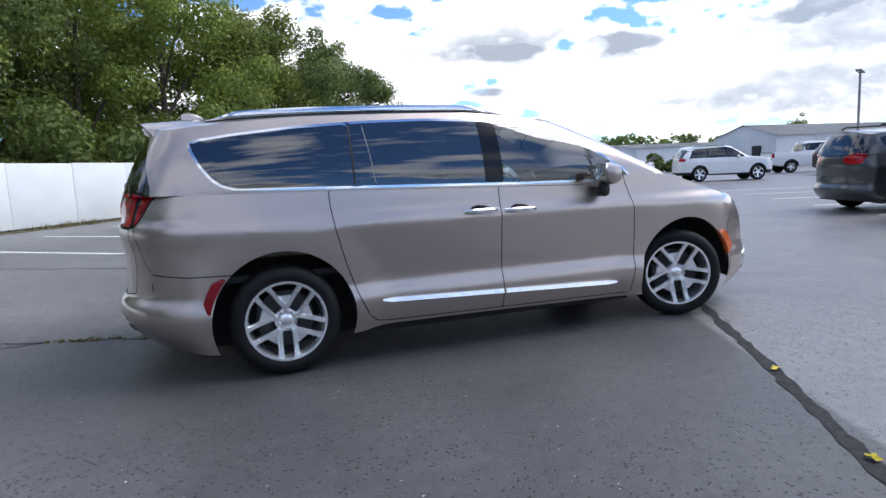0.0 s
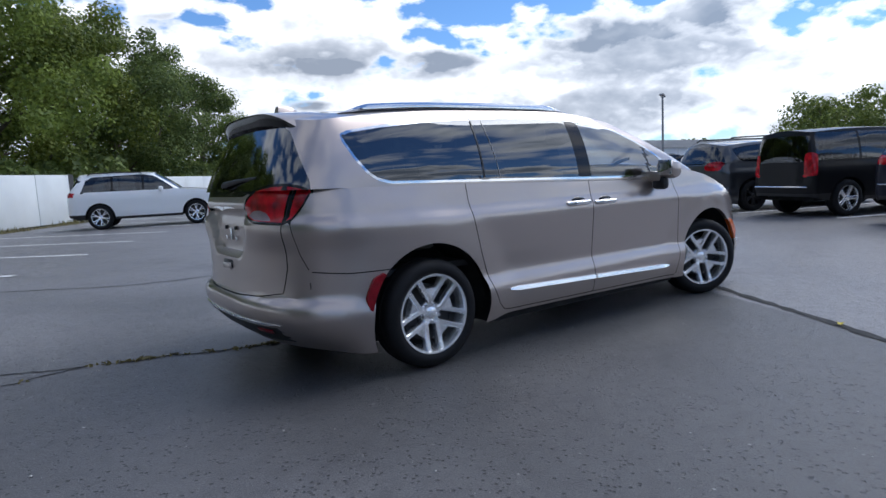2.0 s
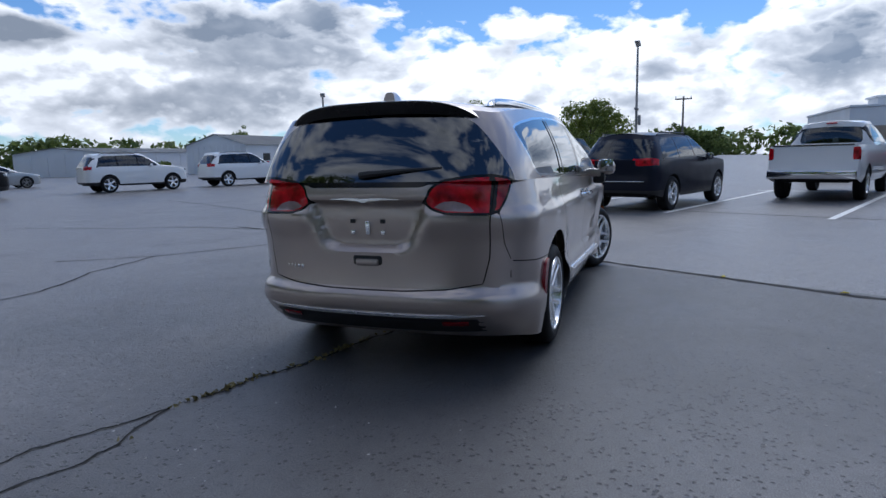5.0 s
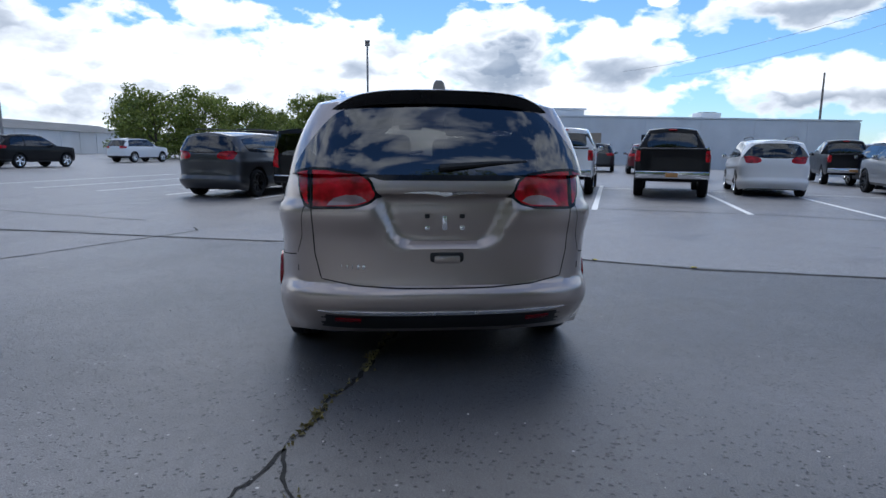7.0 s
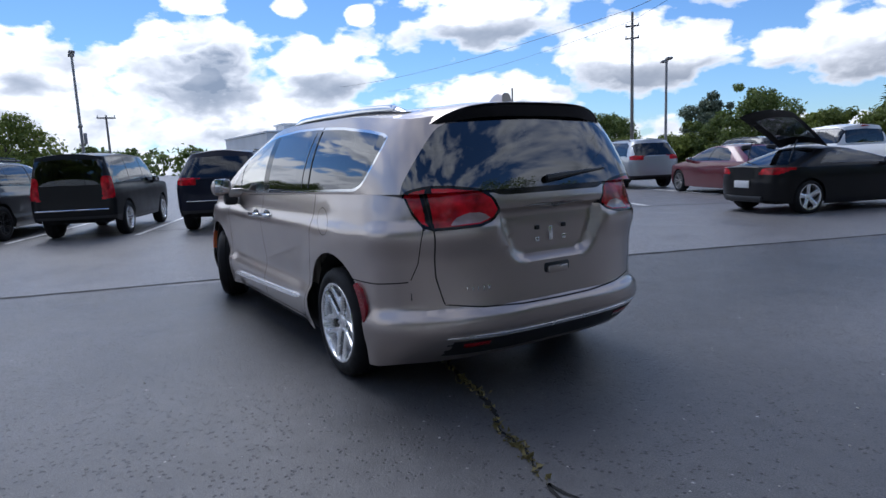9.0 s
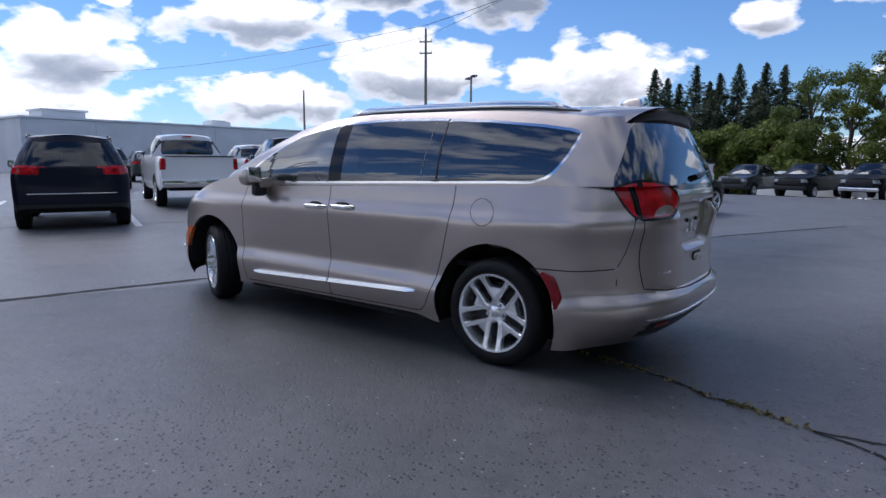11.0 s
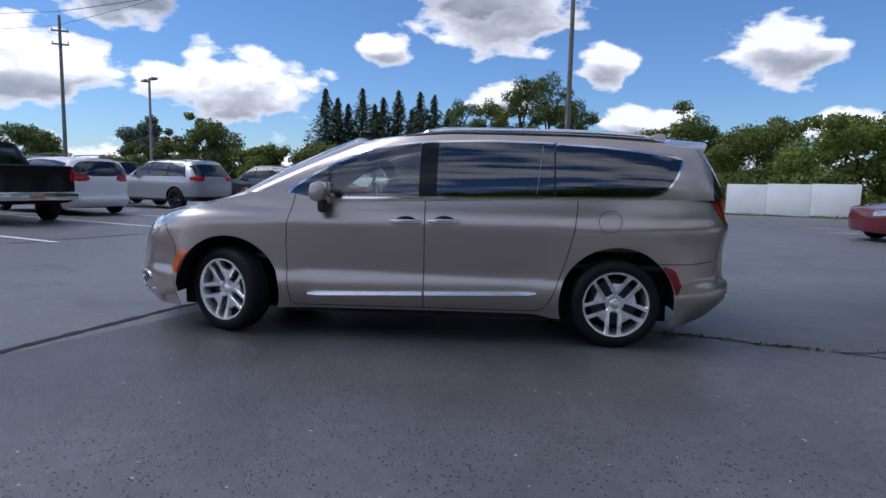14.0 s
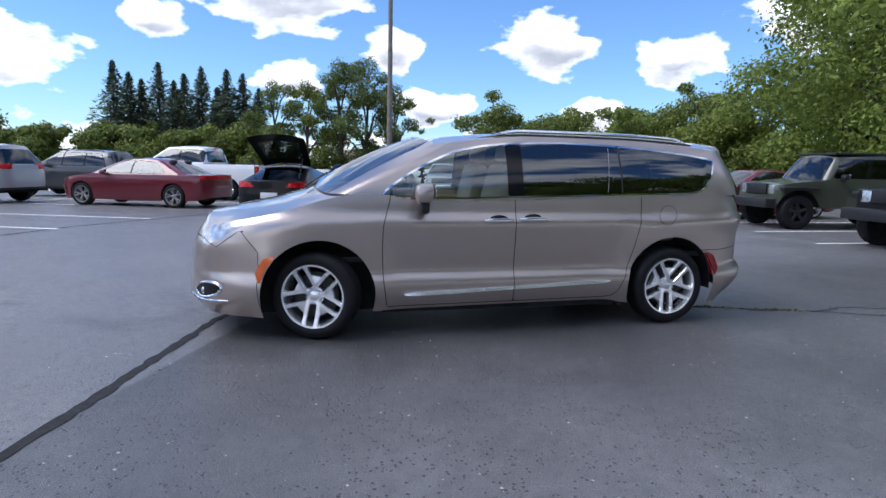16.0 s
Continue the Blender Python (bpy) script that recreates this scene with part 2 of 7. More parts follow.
def glassmat(name, tint, gloss=0.04, rough=0.01):
    """Thin glazing: tinted see-through with a mirror reflection that grows at a glancing angle."""
    m = Mat(name)
    tr = m.n.new("ShaderNodeBsdfTransparent")
    tr.inputs[0].default_value = (*tint, 1)
    gl = m.n.new("ShaderNodeBsdfGlossy")
    gl.inputs["Color"].default_value = (0.95, 0.97, 1.0, 1)
    gl.inputs["Roughness"].default_value = rough
    fr = m.n.new("ShaderNodeFresnel")
    fr.inputs[0].default_value = 1.55
    mx = m.n.new("ShaderNodeMixShader")
    m.l.new(m.math("ADD", fr.outputs[0], gloss), mx.inputs[0])
    m.l.new(tr.outputs[0], mx.inputs[1])
    m.l.new(gl.outputs[0], mx.inputs[2])
    m.l.new(mx.outputs[0], m.n["Material Output"].inputs[0])
    return m.m


def asphalt_mat():
    m = Mat("asphalt")
    geo = m.n.new("ShaderNodeNewGeometry").outputs["Position"]
    big = m.noise(0.16, 5, 0.6, geo)
    mid = m.noise(1.1, 6, 0.65, geo, 0.6)
    fine = m.noise(150.0, 4, 0.7, geo)
    patch = m.noise(9.0, 6, 0.7, geo)
    grit = m.vor(70.0, geo)
    base = m.ramp(m.math("ADD", m.math("MULTIPLY", big, 0.6), m.math("MULTIPLY", mid, 0.4)), [(0.36, (0.024, 0.024, 0.025)), (0.50, (0.042, 0.042, 0.044)), (0.64, (0.068, 0.068, 0.070))])
    base = m.mix(m.rng(fine, 0.42, 0.66, 0.0, 0.80), base, (0.155, 0.155, 0.158))
    base = m.mix(m.rng(patch, 0.42, 0.70, 0.0, 0.5), base, (0.036, 0.036, 0.038))
    spots = m.rng(m.vor(7.0, geo).outputs["Distance"], 0.0, 0.075, 1.0, 0.0)
    base = m.mix(m.math("MULTIPLY", spots, m.rng(m.noise(2.0, 2, 0.5, geo), 0.40, 0.55, 0.0, 0.9)), base, (0.50, 0.49, 0.47))
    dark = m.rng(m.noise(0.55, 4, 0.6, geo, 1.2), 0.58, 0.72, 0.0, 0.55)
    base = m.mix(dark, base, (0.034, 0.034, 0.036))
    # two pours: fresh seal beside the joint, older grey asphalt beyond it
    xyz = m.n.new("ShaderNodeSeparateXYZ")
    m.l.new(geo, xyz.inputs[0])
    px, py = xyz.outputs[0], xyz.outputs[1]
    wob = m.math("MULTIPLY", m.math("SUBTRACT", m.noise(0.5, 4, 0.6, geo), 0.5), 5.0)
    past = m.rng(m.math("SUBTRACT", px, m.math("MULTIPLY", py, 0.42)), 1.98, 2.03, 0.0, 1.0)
    # beyond the joint, glossy sheen is put into the lighter pour's colour too
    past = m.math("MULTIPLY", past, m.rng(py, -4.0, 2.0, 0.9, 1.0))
    # colour also turns paler towards north, south and west, with wandering edges
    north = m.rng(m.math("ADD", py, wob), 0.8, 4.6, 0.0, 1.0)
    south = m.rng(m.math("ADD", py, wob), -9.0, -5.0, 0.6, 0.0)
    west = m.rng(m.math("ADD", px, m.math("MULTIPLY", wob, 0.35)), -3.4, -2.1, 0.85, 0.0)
    # darker band behind the van: its soft cast shadow put into the colour
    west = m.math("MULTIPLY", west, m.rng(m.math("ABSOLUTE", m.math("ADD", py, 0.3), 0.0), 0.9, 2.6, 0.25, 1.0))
    pale_mix = m.math("MAXIMUM", m.math("MAXIMUM", past, west), m.math("MAXIMUM", north, south))
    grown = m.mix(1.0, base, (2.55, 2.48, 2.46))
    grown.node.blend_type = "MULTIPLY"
    base = m.mix(pale_mix, base, grown)
    def pit(scale, reach, low, high, gate):
        d = m.rng(m.vor(scale, geo).outputs["Distance"], reach * 0.55, reach, 1.0, 0.0)
        return m.math("MULTIPLY", d, m.rng(m.noise(gate, 3, 0.6, geo), low, high, 0.0, 1.0))

    pits = m.math("MAXIMUM", pit(14.0, 0.15, 0.38, 0.48, 2.2), pit(26.0, 0.26, 0.36, 0.45, 1.3))
    base = m.mix(m.math("MULTIPLY", pits, 0.7), base, (0.008, 0.008, 0.009))
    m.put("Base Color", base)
    m.put("Roughness", m.rng(m.math("ADD", m.math("MULTIPLY", mid, 0.6), m.math("MULTIPLY", big, 0.4)), 0.35, 0.68, 0.36, 0.54))
    m.put("Specular IOR Level", 0.45)
    h = m.math("ADD", m.math("MULTIPLY", fine, 0.6), m.math("MULTIPLY", m.rng(grit.outputs["Distance"], 0.0, 0.6, 1.0, 0.0), 0.15))
    m.bump(m.math("SUBTRACT", m.math("ADD", h, m.math("MULTIPLY", patch, 0.12)), m.math("MULTIPLY", pits, 1.0)), 0.7, 0.005)
    return m.m


M_ASPHALT = asphalt_mat()
M_SEAL = simple("crack_sealer", (0.012, 0.012, 0.013), 0.85, var=0.3, scale=6, bump=0.3, bscale=40)
M_CRACK = simple("open_crack", (0.010, 0.010, 0.010), 0.95, var=0.3)
M_MOSS = simple("moss", (0.34, 0.29, 0.11), 0.95, var=0.5, scale=12, bump=0.6)
M_DRYGRASS = simple("dry_grass", (0.36, 0.31, 0.16), 0.9, var=0.4, scale=9)
M_LINE = simple("line_paint", (0.80, 0.80, 0.78), 0.7, var=0.15, scale=14, bump=0.3, bscale=150)
M_TAUPE = paint("taupe_metallic_paint", (0.440, 0.376, 0.338), 0.86, 0.29, 0.01)
M_WHITEP = paint("white_paint", (0.87, 0.87, 0.86), 0.0, 0.35, 0.03)
M_SILVERP = paint("silver_paint", (0.40, 0.415, 0.43), 0.7, 0.32)
M_GREYP = paint("grey_paint", (0.055, 0.058, 0.063), 0.6, 0.32)
M_BLACKP = paint("black_paint", (0.008, 0.008, 0.009), 0.0, 0.3, 0.01)
M_NAVYP = paint("dark_blue_paint", (0.010, 0.012, 0.024), 0.2, 0.3, 0.01)
M_REDP = paint("dark_red_paint", (0.13, 0.003, 0.012), 0.1, 0.3, 0.01)
M_GREENP = paint("olive_paint", (0.045, 0.052, 0.030), 0.1, 0.4)
M_CHROME = simple("chrome", (0.75, 0.76, 0.78), 0.10, 1.0, var=0.03)
M_SILVER = simple("machined_alloy", (0.97, 0.975, 0.98), 0.24, 0.85, var=0.04, scale=6)
M_DALLOY = simple("dark_alloy", (0.03, 0.03, 0.032), 0.4, 0.6)
M_RUBBER = simple("tyre_rubber", (0.010, 0.010, 0.011), 0.62, var=0.25, scale=5, bump=0.2, bscale=120, spec=0.22)
M_TRIM = simple("black_trim", (0.013, 0.013, 0.014), 0.42, var=0.2)
M_GLOSSBLACK = simple("gloss_black_trim", (0.008, 0.008, 0.009), 0.12, coat=0.0, var=0.2, spec=0.3)
M_UNDER = simple("underbody", (0.010, 0.010, 0.010), 0.9, var=0.3)
M_GAP = simple("panel_gap", (0.010, 0.009, 0.009), 0.9)
M_TRED = simple("red_lens", (0.46, 0.004, 0.012), 0.22, coat=0.35, var=0.75, scale=9, spec=0.3)
M_TWHITE = simple("clear_lens", (0.34, 0.25, 0.25), 0.12, coat=1.0, var=0.2, scale=20)
M_REFL = simple("red_reflector", (0.22, 0.003, 0.010), 0.25, coat=0.3, var=0.3, scale=20, spec=0.3)
M_AMBER = simple("amber_lens", (0.75, 0.14, 0.02), 0.2, coat=1.0, var=0.12)
M_HEAD = simple("headlight_lens", (0.42, 0.45, 0.48), 0.12, 0.5, coat=1.0, var=0.45, scale=14)
M_PLATE = simple("orange_plate_card", (0.55, 0.28, 0.10), 0.5)
M_WPLATE = simple("white_plate_card", (0.70, 0.70, 0.70), 0.5)
M_SEAT = simple("beige_leather", (0.50, 0.47, 0.41), 0.5, var=0.08, bump=0.1)
M_DARKIN = simple("dark_interior", (0.03, 0.03, 0.032), 0.7)
M_GLASS = glassmat("clear_glass", (0.86, 0.94, 0.90), 0.07)
M_WIND = glassmat("windscreen_glass", (0.78, 0.87, 0.83), 0.12)
M_TINT = glassmat("privacy_glass", (0.05, 0.055, 0.055), 0.085)
M_DGLASS = glassmat("vehicle_glass", (0.12, 0.14, 0.15), 0.03)
M_WALLW = simple("white_fence_panel", (0.74, 0.76, 0.74), 0.55, var=0.07, scale=0.8, bump=0.15, bscale=12)
M_POSTD = simple("dark_post", (0.10, 0.095, 0.09), 0.8)
M_BLDGW = simple("pale_metal_siding", (0.72, 0.73, 0.74), 0.5, var=0.06, scale=0.3)
M_BLDGG = simple("grey_block_wall", (0.70, 0.71, 0.72), 0.75, var=0.08, scale=0.4, bump=0.2)
M_ROOF = simple("flat_roof", (0.30, 0.31, 0.32), 0.8, var=0.1, scale=0.5)
M_TAN = simple("tan_wall_band", (0.36, 0.29, 0.22), 0.8)
M_POLE = simple("galvanised_pole", (0.30, 0.29, 0.28), 0.55, 0.3, var=0.15)
M_WOODPOLE = simple("weathered_pole", (0.20, 0.18, 0.16), 0.9, var=0.2)
M_BARK = simple("bark", (0.09, 0.07, 0.055), 0.95, var=0.35, scale=5, bump=0.8, bscale=14)
M_SOIL = simple("verge_soil", (0.12, 0.10, 0.06), 1.0, var=0.4, scale=4, bump=0.5)
M_KERB = simple("concrete_kerb", (0.34, 0.33, 0.31), 0.85, var=0.15, scale=3, bump=0.3)
M_GRIT = simple("pale_grit", (0.42, 0.41, 0.39), 0.8, var=0.4, scale=3)
M_YLEAF = simple("yellow_leaf", (0.55, 0.45, 0.03), 0.7)


def leafmat(name, dark, light, trans=0.25):
    m = Mat(name)
    r = m.island()
    col = m.ramp(r, [(0.0, dark), (0.55, tuple((a + b) / 2 for a, b in zip(dark, light))), (1.0, light)])
    patch = m.noise(0.35, 3)
    col = m.mix(m.rng(patch, 0.4, 0.7, 0.0, 0.5), col, tuple(0.6 * a for a in dark))
    m.put("Base Color", col).put("Roughness", 0.6).put("Specular IOR Level", 0.35)
    m.put("Transmission Weight", 0.0).put("Subsurface Weight", 0.0)
    tl = m.n.new("ShaderNodeBsdfTranslucent")
    m.l.new(col, tl.inputs[0])
    mx = m.n.new("ShaderNodeMixShader")
    mx.inputs[0].default_value = trans
    m.l.new(m.b.outputs[0], mx.inputs[1])
    m.l.new(tl.outputs[0], mx.inputs[2])
    m.l.new(mx.outputs[0], m.n["Material Output"].inputs[0])
    return m.m


M_LEAF_A = leafmat("leaf_maple", (0.12, 0.17, 0.034), (0.36, 0.44, 0.09), 0.45)
M_LEAF_B = leafmat("leaf_yellowish", (0.10, 0.14, 0.02), (0.28, 0.32, 0.06), 0.35)
M_LEAF_C = leafmat("leaf_dark", (0.085, 0.125, 0.036), (0.25, 0.31, 0.085), 0.42)
M_LEAF_D = leafmat("leaf_fir", (0.09, 0.12, 0.08), (0.27, 0.32, 0.215), 0.38)
M_LEAF_E = leafmat("leaf_shrub", (0.10, 0.14, 0.03), (0.30, 0.35, 0.08), 0.42)
M_GRASS = leafmat("grass_blades", (0.10, 0.10, 0.03), (0.34, 0.29, 0.13))

# ---------------------------------------------------------------- mesh helpers


def part(name, bm, material, parent=None, label="", sharp=38.0):
    """Links a bmesh as one mesh object under its thing."""
    me = bpy.data.meshes.new(name)
    bm.to_mesh(me)
    bm.free()
    me.materials.append(material)
    if sharp is not None:
        for p in me.polygons:
            p.use_smooth = True
        me.set_sharp_from_angle(angle=radians(sharp))
    ob = new(name, me)
    if parent is not None:
        ob.parent = parent
    if label:
        tagged(ob, label)
    return ob


def raw(name, verts, faces, material, parent=None, label="", smooth=False):
    me = bpy.data.meshes.new(name)
    me.from_pydata(verts, [], faces)
    me.materials.append(material)
    if smooth:
        for p in me.polygons:
            p.use_smooth = True
    ob = new(name, me)
    if parent is not None:
        ob.parent = parent
    if label:
        tagged(ob, label)
    return ob


def thing(name, m, label, category, group="", kind=""):
    ob = new(name)
    ob.empty_display_size = 0.2
    ob.matrix_world = m
    return tagged(ob, label, category, group, kind)


def box(bm, x0, x1, y0, y1, z0, z1, bevel=0.0, m=None):
    r = bmesh.ops.create_cube(bm, size=1)
    bmesh.ops.transform(bm, verts=r["verts"], matrix=Matrix.LocRotScale(((x0 + x1) / 2, (y0 + y1) / 2, (z0 + z1) / 2), None, (x1 - x0, y1 - y0, z1 - z0)))
    vs = r["verts"]
    if bevel:
        es = list({e for v in vs for e in v.link_edges})
        g = bmesh.ops.bevel(bm, geom=es, offset=bevel, segments=2, affect="EDGES", profile=0.5)
        vs = list({v for f in g["faces"] for v in f.verts} | {v for v in vs if v.is_valid})
    if m is not None:
        bmesh.ops.transform(bm, verts=vs, matrix=m)
    return bm


def newbox(*a, **k):
    return box(bmesh.new(), *a, **k)


def cyl(bm, r, p0, p1, n=16, r2=None):
    p0, p1 = Vector(p0), Vector(p1)
    d = p1 - p0
    q = d.to_track_quat("Z", "Y").to_matrix().to_4x4()
    c = bmesh.ops.create_cone(bm, cap_ends=True, segments=n, radius1=r, radius2=r if r2 is None else r2, depth=d.length)
    bmesh.ops.transform(bm, verts=c["verts"], matrix=Matrix.Translation((p0 + p1) / 2) @ q)
    return bm


def tube(bm, pts, r, n=8, radii=None):
    """A round bar along points."""
    rings = []
    for i, p in enumerate(pts):
        p = Vector(p)
        a, b = Vector(pts[max(i - 1, 0)]), Vector(pts[min(i + 1, len(pts) - 1)])
        q = (b - a).to_track_quat("Z", "Y")
        rr = radii[i] if radii else r
        rings.append([bm.verts.new(p + q @ Vector((rr * math.cos(2 * math.pi * k / n), rr * math.sin(2 * math.pi * k / n), 0))) for k in range(n)])
    for a, b in zip(rings, rings[1:]):
        for k in range(n):
            bm.faces.new((a[k], a[(k + 1) % n], b[(k + 1) % n], b[k]))
    bm.faces.new(rings[0][::-1])
    bm.faces.new(rings[-1])
    return bm


def revolve(bm, prof, n=40, axis="y"):
    """Turns a profile of (radius, along) round the y axis."""
    rings = []
    for k in range(n):
        a = 2 * math.pi * k / n
        rings.append([bm.verts.new((r * math.cos(a), t, r * math.sin(a))) for r, t in prof])
    for k in range(n):
        a, b = rings[k], rings[(k + 1) % n]
        for i in range(len(prof) - 1):
            bm.faces.new((a[i], a[i + 1], b[i + 1], b[i]))
    return bm


def interp(x, pts):
    if x <= pts[0][0]:
        return pts[0][1]
    for (a, b), (c, d) in zip(pts, pts[1:]):
        if x <= c:
            return b + (d - b) * (x - a) / (c - a)
    return pts[-1][1]


def curve(pts, n=64):
    """A smooth monotone table through (x, value) pairs, sampled finely."""
    xs, ys = [p[0] for p in pts], [p[1] for p in pts]
    m = []
    for i in range(len(xs)):
        if i == 0 or i == len(xs) - 1:
            j = min(i, len(xs) - 2)
            m.append((ys[j + 1] - ys[j]) / (xs[j + 1] - xs[j]))
        else:
            a, b = (ys[i] - ys[i - 1]) / (xs[i] - xs[i - 1]), (ys[i + 1] - ys[i]) / (xs[i + 1] - xs[i])
            m.append(0 if a * b <= 0 else 2 * a * b / (a + b))
    out = []
    for k in range(n + 1):
        x = xs[0] + (xs[-1] - xs[0]) * k / n
        i = max(j for j in range(len(xs) - 1) if x >= xs[j] - 1e-9)
        h = xs[i + 1] - xs[i]
        t = (x - xs[i]) / h
        y = ys[i] * (2 * t**3 - 3 * t**2 + 1) + h * m[i] * (t**3 - 2 * t**2 + t) + ys[i + 1] * (3 * t**2 - 2 * t**3) + h * m[i + 1] * (t**3 - t**2)
        out.append((x, y))
    ax, ay = np.array([o[0] for o in out]), np.array([o[1] for o in out])
    return lambda v: float(np.interp(v, ax, ay))


def poly_sdf(pts, radius=0.0):
    """Signed distance to a polygon, negative inside, corners rounded by radius."""
    def f(x, y):
        d, s, n = 1e9, 1.0, len(pts)
        j = n - 1
        for i in range(n):
            (ax, ay), (bx, by) = pts[i], pts[j]
            ex, ey, wx, wy = bx - ax, by - ay, x - ax, y - ay
            t = max(0.0, min(1.0, (wx * ex + wy * ey) / (ex * ex + ey * ey)))
            qx, qy = wx - ex * t, wy - ey * t
            d = min(d, qx * qx + qy * qy)
            c = (y >= ay, y < by, ex * wy > ey * wx)
            if all(c) or not any(c):
                s = -s
            j = i
        return s * math.sqrt(d) - radius
    return f


def cut(bm, sdf):
    """Cuts the faces of a bmesh along the zero line of sdf(co)."""
    bm.verts.ensure_lookup_table()
    d = {v: sdf(v.co) for v in bm.verts}
    for v in d:
        if abs(d[v]) < 4e-4:
            d[v] = 0.0
    for e in list(bm.edges):
        a, b = e.verts
        if d[a] * d[b] < 0:
            t = d[a] / (d[a] - d[b])
            _, nv = bmesh.utils.edge_split(e, a, t)
            d[nv] = 0.0
    for f in list(bm.faces):
        zero = [v for v in f.verts if d[v] == 0.0]
        if len(zero) < 2 or not (any(d[v] > 0 for v in f.verts) and any(d[v] < 0 for v in f.verts)):
            continue
        vs = list(f.verts)
        done = False
        for i in range(len(vs)):
            for j in range(i + 1, len(vs)):
                if d[vs[i]] == 0 and d[vs[j]] == 0 and 1 < j - i < len(vs) - 1 and not done:
                    mid = [d[v] for v in vs[i + 1 : j]]
                    if max(mid, key=abs) != 0:
                        try:
                            bmesh.utils.face_split(f, vs[i], vs[j])
                        except ValueError:
                            pass
                        done = True
    return bm


def split(bm, tell):
    """Sorts faces by tell(face centre) into new meshes, one for each name."""
    groups = {}
    for f in bm.faces:
        groups.setdefault(tell(f.calc_center_median()), []).append(f)
    out = {}
    for name, faces in groups.items():
        b = bmesh.new()
        at = {}
        for f in faces:
            vs = []
            for v in f.verts:
                if v not in at:
                    at[v] = b.verts.new(v.co)
                vs.append(at[v])
            try:
                b.faces.new(vs)
            except ValueError:
                pass
        out[name] = b
    return out


def mirrored(bm, join=True):
    """Adds the other half (y turned round)."""
    b = bm.copy() if not join else bm
    src = list(b.faces)
    at = {}
    new_faces = []
    for f in src:
        vs = []
        for v in f.verts:
            if v not in at:
                at[v] = v if (join and abs(v.co.y) < 1e-4) else b.verts.new((v.co.x, -v.co.y, v.co.z))
            vs.append(at[v])
        if len(set(vs)) > 2:
            try:
                new_faces.append(b.faces.new(vs[::-1]))
            except ValueError:
                pass
    if not join:
        bmesh.ops.delete(b, geom=src, context="FACES")
    return b


def merge(*bms):
    b = bmesh.new()
    for o in bms:
        at = {v: b.verts.new(v.co) for v in o.verts}
        for f in o.faces:
            try:
                b.faces.new([at[v] for v in f.verts])
            except ValueError:
                pass
        o.free()
    return b


# ---------------------------------------------------------------- vehicle bodies


def ring_phis(n, count, w, l):
    """Angles that space a rounded corner evenly."""
    dense = [i / 400 * math.pi / 2 for i in range(401)]
    p = [(w * math.sin(a) ** (2 / n), l * (1 - math.cos(a) ** (2 / n))) for a in dense]
    s = [0.0]
    for a, b in zip(p, p[1:]):
        s.append(s[-1] + math.hypot(b[0] - a[0], b[1] - a[1]))
    return [float(np.interp(s[-1] * k / count, s, dense)) for k in range(count + 1)]


def grid_faces(bm, rows, flip=False):
    for a, b in zip(rows, rows[1:]):
        for i in range(len(a) - 1):
            q = [a[i], a[i + 1], b[i + 1], b[i]]
            u = []
            for v in q:
                if v not in u:
                    u.append(v)
            if len(u) > 2:
                try:
                    bm.faces.new(u[::-1] if flip else u)
                except ValueError:
                    pass


